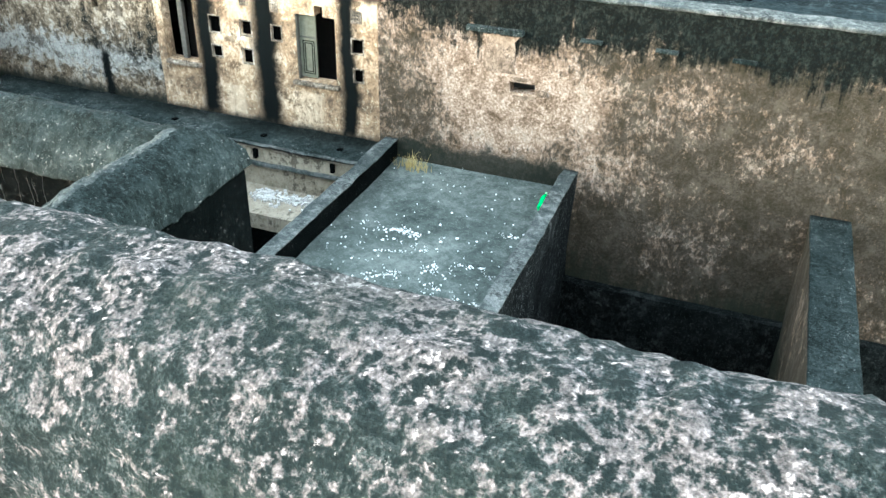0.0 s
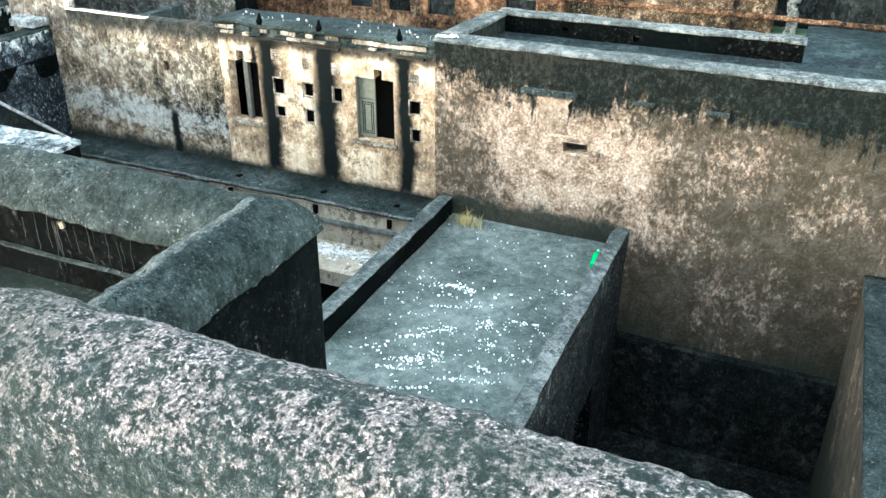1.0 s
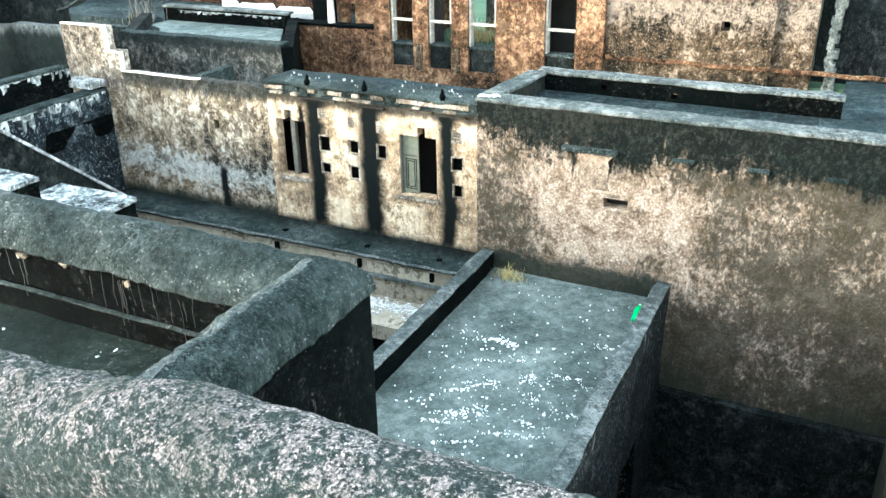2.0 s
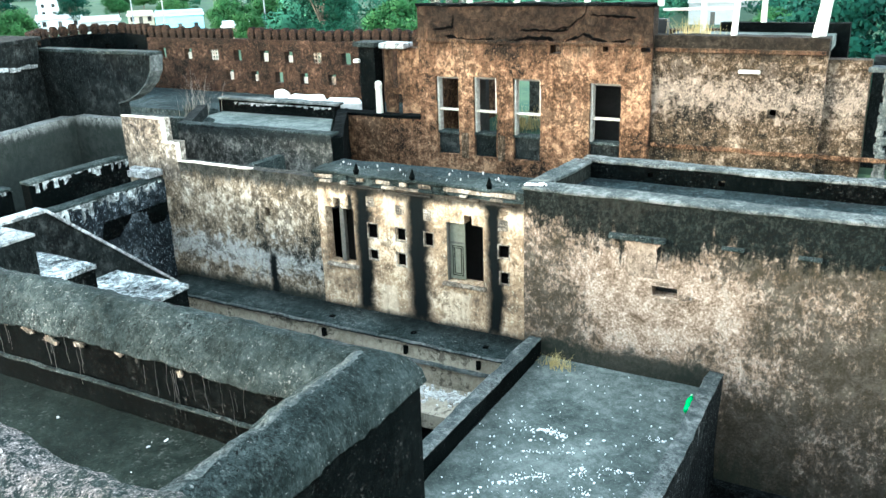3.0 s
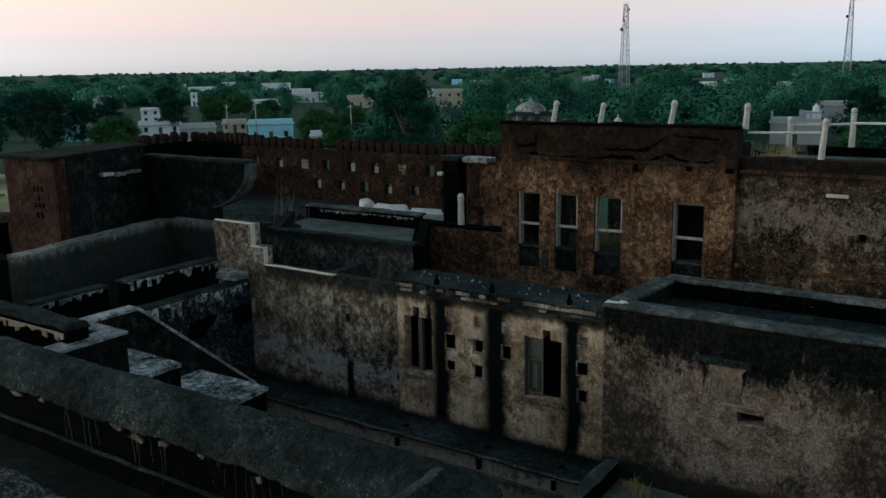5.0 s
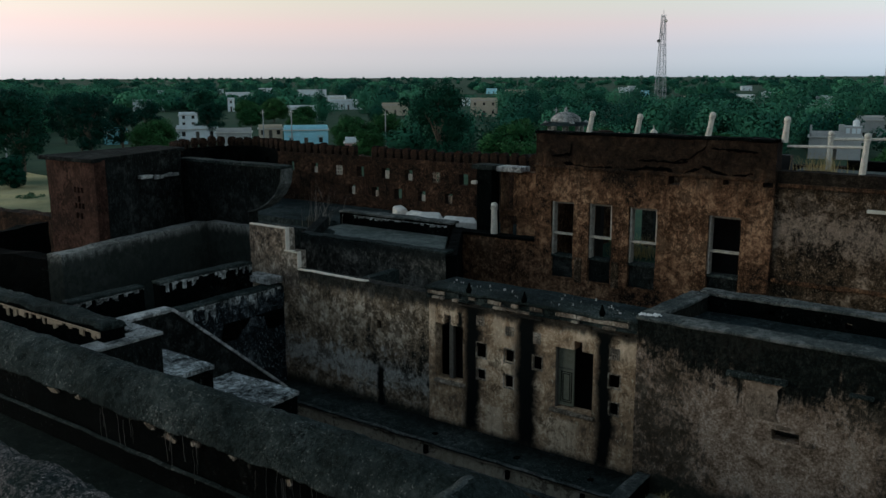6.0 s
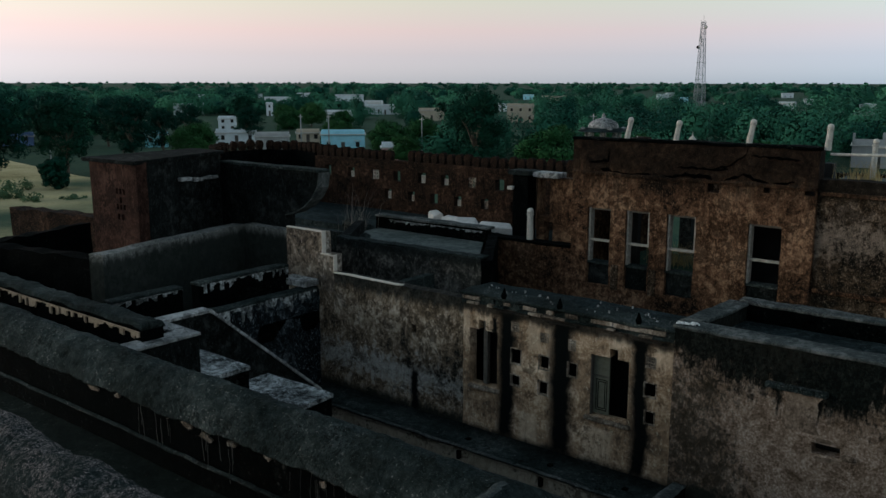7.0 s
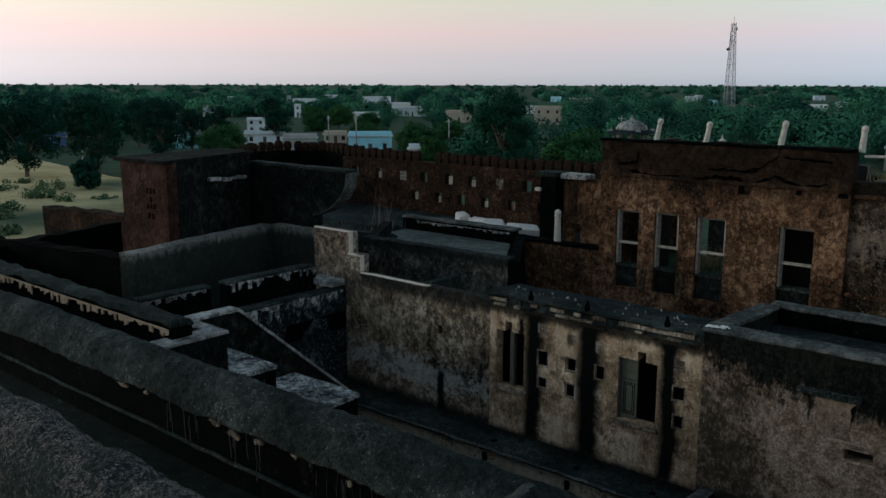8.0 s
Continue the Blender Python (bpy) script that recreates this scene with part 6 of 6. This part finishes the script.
def house(x, y, w, d, h, rgb, label, turn=0, storeys=1, band=None, windows=3):
    """A flat-roofed village house: walls, roof slab, roof parapet, windows and door."""
    root = new("house")
    m = paint(rgb)
    bm = bmesh.new()
    block(bm, -w / 2, w / 2, -d / 2, d / 2, -0.2, h, 0.03)
    part("wall", bm, m, root)
    bm = bmesh.new()
    block(bm, -w / 2 - 0.25, w / 2 + 0.25, -d / 2 - 0.3, d / 2 + 0.2, h, h + 0.16, 0.02)
    part("roof", bm, paint((0.55, 0.53, 0.5)), root, "pale concrete roof slab")
    bm = bmesh.new()
    for a in ((-w / 2, w / 2, -d / 2, -d / 2 + 0.2), (-w / 2, w / 2, d / 2 - 0.2, d / 2), (-w / 2, -w / 2 + 0.2, -d / 2 + 0.2, d / 2 - 0.2), (w / 2 - 0.2, w / 2, -d / 2 + 0.2, d / 2 - 0.2)):
        block(bm, *a, h + 0.16, h + 0.75, 0.02)
    part("roof_parapet", bm, paint(band) if band else m, root)
    for s in range(storeys):
        z0 = h / storeys * s
        for k in range(windows):
            cx = (k + 0.5) / windows * w - w / 2
            door = k == windows // 2 and s == 0
            bm = bmesh.new()
            block(bm, cx - 0.36, cx + 0.36, -d / 2 - 0.04, -d / 2 + 0.1, z0 + (0.0 if door else 1.05), z0 + 2.0, 0.01)
            wnd = part("door" if door else "window", bm, M["wood"] if door else M["void"], root)
            if not door:
                bm = bmesh.new()
                block(bm, cx - 0.6, cx + 0.6, -d / 2 - 0.35, -d / 2 + 0.05, z0 + 2.2, z0 + 2.28, 0.01)
                part("sunshade", bm, paint((0.6, 0.6, 0.58)), wnd)
    root.matrix_basis = pose(x, y, 0, 0, 0, turn)
    return tagged(root, label, "house", "village houses")


WHITE, BLUE, GREY, PINK, TURQ, CREAM = (0.72, 0.77, 0.80), (0.40, 0.72, 0.84), (0.42, 0.42, 0.41), (0.62, 0.34, 0.34), (0.20, 0.42, 0.46), (0.55, 0.47, 0.36)
house(-118, 117, 8.2, 6, 3.3, BLUE, "flat-roofed pale blue village house", 45)
house(-131, 110.5, 6.5, 5, 2.7, GREY, "flat-roofed grey village house", 48)
house(-90.3, 101, 4.2, 4, 3.0, PINK, "small pink house with a white roof edge", 42, band=WHITE, windows=2)
house(-183.5, 140, 4.6, 5, 3.7, WHITE, "white two-storey village house", 52, 2, windows=2)
house(-156, 101, 4.5, 4, 2.5, TURQ, "small turquoise village house", 55, windows=2)
house(-182.5, 83.5, 9, 4, 1.9, (0.16, 0.24, 0.46), "low shed covered with blue sheeting", 65)
house(-150.5, 117, 8.5, 5, 2.4, WHITE, "long low white village house", 52)
house(-425, 428, 20, 8, 4.2, WHITE, "long white building far out on the plain", 45, windows=6)
house(-160.5, 243, 9, 6, 5.4, CREAM, "cream village house among trees", 33, 2)
house(-245, 266, 16, 6, 3.4, WHITE, "long white building among trees", 43, windows=6)
house(-191, 233, 9, 6, 3.6, CREAM, "yellowish village house among trees", 40)
house(-269, 226, 2.6, 3, 4.6, WHITE, "small white shrine tower among trees", 50, 2, windows=1)
grey = house(-30.4, 148.5, 7.6, 6, 3.4, GREY, "grey concrete house with a roof room and a white water tank", 12, windows=1)
bm = bmesh.new()
block(bm, 1.2, 3.8, -2.4, 1.0, 3.56, 5.2, 0.03)
room = part("roof_room", bm, paint(GREY), grey, "small grey room on the roof")
for wx in (1.75, 2.6, 3.3):
    bm = bmesh.new()
    block(bm, wx - 0.28, wx + 0.28, -2.46, -2.3, 3.85, 4.9, 0.02)
    part("shutter", bm, paint(WHITE), room, "white window shutter")
bm = bmesh.new()
block(bm, 0.4, 1.2, -2.8, -2.0, 3.56, 5.5, 0.03)
part("stair_tower", bm, paint(GREY), grey)
bm = bmesh.new()
block(bm, -3.8, -3.45, -3.0, -2.65, 3.56, 5.4, 0.02)
part("corner_post", bm, paint(GREY), grey)
bm = bmesh.new()
bmesh.ops.create_cone(bm, cap_ends=True, segments=18, radius1=0.55, radius2=0.5, depth=0.8, matrix=Matrix.Translation((2.9, -1.0, 5.6)))
bmesh.ops.create_cone(bm, cap_ends=True, segments=18, radius1=0.5, radius2=0.16, depth=0.22, matrix=Matrix.Translation((2.9, -1.0, 6.11)))
part("water_tank", bm, paint((0.8, 0.8, 0.8)), grey, "round white water tank")
house(-31.5, 188.5, 6.5, 6, 4.4, GREY, "grey concrete village house", 12)
house(-173.5, 282, 7.5, 5, 5.1, WHITE, "white village house among trees", 32, 2)
house(-446, 405, 9, 8, 5.4, WHITE, "tall white building far out on the plain", 47, 2)
house(-141, 129, 5, 5, 2.2, CREAM, "low cream village house", 48)
house(-208, 205, 10, 6, 3.2, WHITE, "low white house among trees", 45)
house(-300, 210, 12, 6, 4.0, WHITE, "low white house among trees", 55, windows=4)
house(-120, 330, 11, 7, 4.6, CREAM, "cream house among trees", 20, windows=4)
house(-350, 300, 14, 7, 5.0, WHITE, "white house far among trees", 48, windows=4)
house(-255, 420, 14, 7, 5.2, CREAM, "cream house far among trees", 32, windows=4)
house(-60, 265, 10, 7, 4.2, WHITE, "white village house among trees", 12)
# small houses dotted among the far trees
rnd = random.Random(64)
DOTTED = []
for i in range(15):
    bearing, away = radians(rnd.uniform(12, 56)), rnd.uniform(380, 850)
    DOTTED.append((-away * math.sin(bearing), away * math.cos(bearing)))
    rgb, word = rnd.choice(((WHITE, "white"), (WHITE, "white"), (CREAM, "cream"), (BLUE, "pale blue"), ((0.72, 0.72, 0.7), "whitewashed")))
    house(*DOTTED[-1], rnd.uniform(5, 10), 5, rnd.uniform(2.6, 3.9), rgb, "small flat-roofed %s house among far trees" % word, math.degrees(bearing) + rnd.uniform(-15, 15), windows=2)
# telegraph poles
def pole(x, y, h):
    bm = bmesh.new()
    bmesh.ops.create_cone(bm, cap_ends=True, segments=8, radius1=0.13, radius2=0.09, depth=h, matrix=Matrix.Translation((0, 0, h / 2)))
    root = part("utility_pole", bm, M["steel"])
    bm = bmesh.new()
    block(bm, -0.6, 0.6, -0.05, 0.05, h - 0.5, h - 0.4, 0.01)
    part("crossarm", bm, M["steel"], root)
    root.location = (x, y, 0)
    return tagged(root, "slim grey utility pole", "pole", "utility poles in the village")


for x, y, h in ((-141, 71, 7), (-112.5, 108, 7.5), (-99, 118, 7), (-126, 113.5, 7), (-70, 128, 8), (-152, 108, 7)):
    pole(x, y, h)


# ---- lattice masts ----
def mast(x, y, h, label):
    root = new("radio_mast")
    base, top = 4.2, 1.5
    corner = ((-1, -1), (1, -1), (1, 1), (-1, 1))
    at = lambda i, z: Vector((corner[i][0], corner[i][1], 0)) * ((base + (top - base) * z / h) / 2 * 1.0) + Vector((0, 0, z))
    for i in range(4):
        bm = bmesh.new()
        limb(bm, at(i, 0), at(i, h), 0.14, 0.11, 5)
        part("leg", bm, M["steel"], root)
    n = 16
    bm = bmesh.new()
    for k in range(n):
        z0, z1 = h * k / n, h * (k + 1) / n
        for i in range(4):
            limb(bm, at(i, z0), at((i + 1) % 4, z1), 0.06, 0.06, 4)
            limb(bm, at((i + 1) % 4, z0), at(i, z1), 0.06, 0.06, 4)
            limb(bm, at(i, z1), at((i + 1) % 4, z1), 0.07, 0.07, 4)
    part("bracing", bm, M["steel"], root)
    bm = bmesh.new()
    limb(bm, (0, 0, h), (0, 0, h + 3.2), 0.10, 0.04, 5)
    part("spike", bm, M["steel"], root)
    for k, (ax, zz) in enumerate(((1.3, h - 2.0), (-1.6, h - 10.5))):
        bm = bmesh.new()
        bmesh.ops.create_cone(bm, cap_ends=True, segments=14, radius1=0.75, radius2=0.55, depth=0.5, matrix=pose(ax, -0.6, zz, 80, 0, 20 * k))
        part("dish", bm, M["white"] if k == 0 else M["void"], root, "round drum antenna")
    for k in range(3):
        bm = bmesh.new()
        block(bm, -0.9 + k * 0.7, -0.6 + k * 0.7, -0.9, -0.75, h - 7.2 - k * 1.6, h - 5.0 - k * 1.6, 0.02)
        part("panel_antenna", bm, M["steel"], root)
    root.location = (x, y, 0)
    return tagged(root, label, "radio mast", "radio masts on the plain")


mast(-150.5, 371, 39.0, "tall grey steel lattice mast with drum antennas")
mast(-78, 494, 46.0, "distant grey steel lattice mast")


# ---- domed kiosk and shrine tops behind the ochre range ----
def dome(bm, r, z, m=Matrix(), tall=0.8):
    rings_ = [(r * 1.0, 0), (r * 1.02, r * 0.15 * tall), (r * 0.95, r * 0.42 * tall), (r * 0.78, r * 0.7 * tall), (r * 0.5, r * 0.93 * tall), (r * 0.2, r * 1.06 * tall), (r * 0.1, r * 1.15 * tall), (r * 0.13, r * 1.25 * tall), (r * 0.03, r * 1.6 * tall)]
    n = 16
    vs = [[bm.verts.new(m @ Vector((math.cos(i / n * math.tau) * q, math.sin(i / n * math.tau) * q, z + h))) for i in range(n)] for q, h in rings_]
    for a, b in zip(vs, vs[1:]):
        for i in range(n):
            bm.faces.new((a[i], a[(i + 1) % n], b[(i + 1) % n], b[i]))


kiosk = new("domed_kiosk")
bm = bmesh.new()
block(bm, -1.3, 1.3, -1.3, 1.3, 0, 8.1, 0.05)
part("base", bm, M["yard"], kiosk)
for i in range(8):
    a = (i + 0.5) / 8 * math.tau
    bm = bmesh.new()
    limb(bm, (math.cos(a) * 0.62, math.sin(a) * 0.62, 8.1), (math.cos(a) * 0.62, math.sin(a) * 0.62, 9.95), 0.07, 0.06, 8)
    part("column", bm, M["pale"], kiosk)
bm = bmesh.new()
bmesh.ops.create_cone(bm, cap_ends=True, segments=16, radius1=0.98, radius2=0.66, depth=0.2, matrix=Matrix.Translation((0, 0, 10.0)))
part("eave", bm, M["roof_dark"], kiosk, "sloping stone eave")
bm = bmesh.new()
dome(bm, 0.56, 10.1, tall=0.95)
part("dome", bm, M["pale"], kiosk, "whitewashed ribbed dome", smooth=True)
for i in range(4):
    bm = bmesh.new()
    a = (i + 0.5) / 4 * math.tau
    dome(bm, 0.10, 10.02, Matrix.Translation((math.cos(a) * 0.78, math.sin(a) * 0.78, 0)), 1.2)
    part("finial", bm, M["pale"], kiosk)
kiosk.location = (-24.4, 45.9, 0.32)
kiosk.scale = (1.6, 1.6, 1.0)
tagged(kiosk, "small domed stone kiosk with a whitewashed dome", "kiosk")


def shrine(x, y, r, z, tall, label):
    root = new("shrine_dome")
    bm = bmesh.new()
    block(bm, -r * 1.3, r * 1.3, -r * 1.3, r * 1.3, 0, z, 0.04)
    part("base", bm, M["yard"], root)
    bm = bmesh.new()
    dome(bm, r, z, tall=tall)
    part("dome", bm, M["white"], root, smooth=True)
    root.location = (x, y, 0)
    return tagged(root, label, "shrine", "shrine domes behind the fort")


shrine(-26.1, 54.0, 0.5, 8.95, 0.7, "low white shrine dome")
shrine(-24.9, 54.6, 0.35, 8.95, 0.7, "small white shrine dome")
shrine(-22.8, 55.5, 0.32, 8.95, 1.7, "small white pointed shrine spire")

# ---- far woods, all over the plain to the horizon ----
rng = np.random.default_rng(77)
HOLES = [(-118, 117), (-90.3, 101), (-183.5, 140), (-150.5, 117), (-160.5, 243), (-245, 266), (-191, 233), (-30, 148.5), (-33, 188.5), (-131, 110), (-182.5, 83.5), (-425, 428), (-156, 101), (-208, 205)] + DOTTED
HB = [(math.atan2(-x, y), math.hypot(x, y)) for x, y in HOLES]
centres, radii, tall = [], [], []
while len(centres) < 1500:
    b = rng.uniform(radians(-16), radians(80))
    dist = 135 * (4300 / 135) ** (rng.uniform() ** 0.85)
    if any(abs(b - hb) < 6.0 / hd and dist < hd + 4 and dist > hd * 0.55 for hb, hd in HB):
        continue
    if dist < 330 and rng.uniform() > 0.68 + 0.2 * (dist > 220):
        continue
    if b > radians(56) and dist < 165:
        continue
    if noise.noise(Vector((dist * math.sin(b), dist * math.cos(b), 3)) * 0.010) < -0.02:
        continue
    centres.append((-dist * math.sin(b), dist * math.cos(b)))
    radii.append(rng.uniform(2.8, 6.5) if dist < 280 else rng.uniform(4.5, 10.0))
    tall.append(rng.uniform(4.5, 10.5) * (1.0 if dist < 300 else 0.92))
centres, radii, tall = np.array(centres), np.array(radii), np.array(tall)
dist = np.hypot(centres[:, 0], centres[:, 1])
chunks, shade, normals = [], [], []
tint = rng.uniform(0, 1, len(centres)) ** 1.5
for lo, hi, per, size in ((0, 320, 2400, 0.25), (320, 800, 1000, 0.52), (800, 5000, 240, 1.4)):
    ids = np.where((dist >= lo) & (dist < hi))[0]
    t = np.repeat(ids, per)
    lobe = rng.integers(0, 6, len(t))
    lob = np.random.default_rng(9).normal(size=(len(centres), 6, 3)) * np.array([0.38, 0.38, 0.13])
    d = rng.normal(size=(len(t), 3))
    d /= np.linalg.norm(d, axis=1)[:, None]
    r = rng.uniform(0.75, 1.06, len(t)) * 0.55
    p = np.empty((len(t), 3))
    p[:, :2] = centres[t] + (lob[t, lobe, :2] + d[:, :2] * r[:, None]) * radii[t, None]
    p[:, 2] = tall[t] * (0.50 + lob[t, lobe, 2] * 0.9 + d[:, 2] * r * 0.75)
    p[:, 2] = np.maximum(p[:, 2], 0.3) + np.maximum(0, dist[t] - 700) * 0.0024
    shade.append(np.repeat(tint[t], 4))
    out = d + rng.normal(size=(len(t), 3)) * 0.3
    whole = p - np.column_stack([centres[t], tall[t] * 0.42 + np.maximum(0, dist[t] - 700) * 0.0024])
    whole /= np.maximum(np.linalg.norm(whole, axis=1), 0.1)[:, None]
    normals.append(d * 0.55 + whole)
    u = np.cross(out, rng.normal(size=(len(t), 3)))
    u /= np.linalg.norm(u, axis=1)[:, None]
    w = np.cross(u, out)
    w /= np.linalg.norm(w, axis=1)[:, None]
    s = size * rng.uniform(0.6, 1.3, len(t))[:, None]
    chunks.append(np.stack([p - u * s, p + w * s * 0.7, p + u * s, p - w * s * 0.7], 1).reshape(-1, 3))
v = np.concatenate(chunks)
n = len(v) // 4
me = bpy.data.meshes.new("far_woods")
me.vertices.add(4 * n), me.loops.add(4 * n), me.polygons.add(n)
me.vertices.foreach_set("co", v.ravel())
me.loops.foreach_set("vertex_index", np.arange(4 * n))
me.polygons.foreach_set("loop_start", np.arange(n) * 4)
me.update(calc_edges=True)
nor = np.concatenate(normals)
me.normals_split_custom_set_from_vertices(np.repeat(nor / np.linalg.norm(nor, axis=1)[:, None], 4, 0))
me.attributes.new("each_tree", "FLOAT", "POINT").data.foreach_set("value", np.concatenate(shade).astype(np.float32))
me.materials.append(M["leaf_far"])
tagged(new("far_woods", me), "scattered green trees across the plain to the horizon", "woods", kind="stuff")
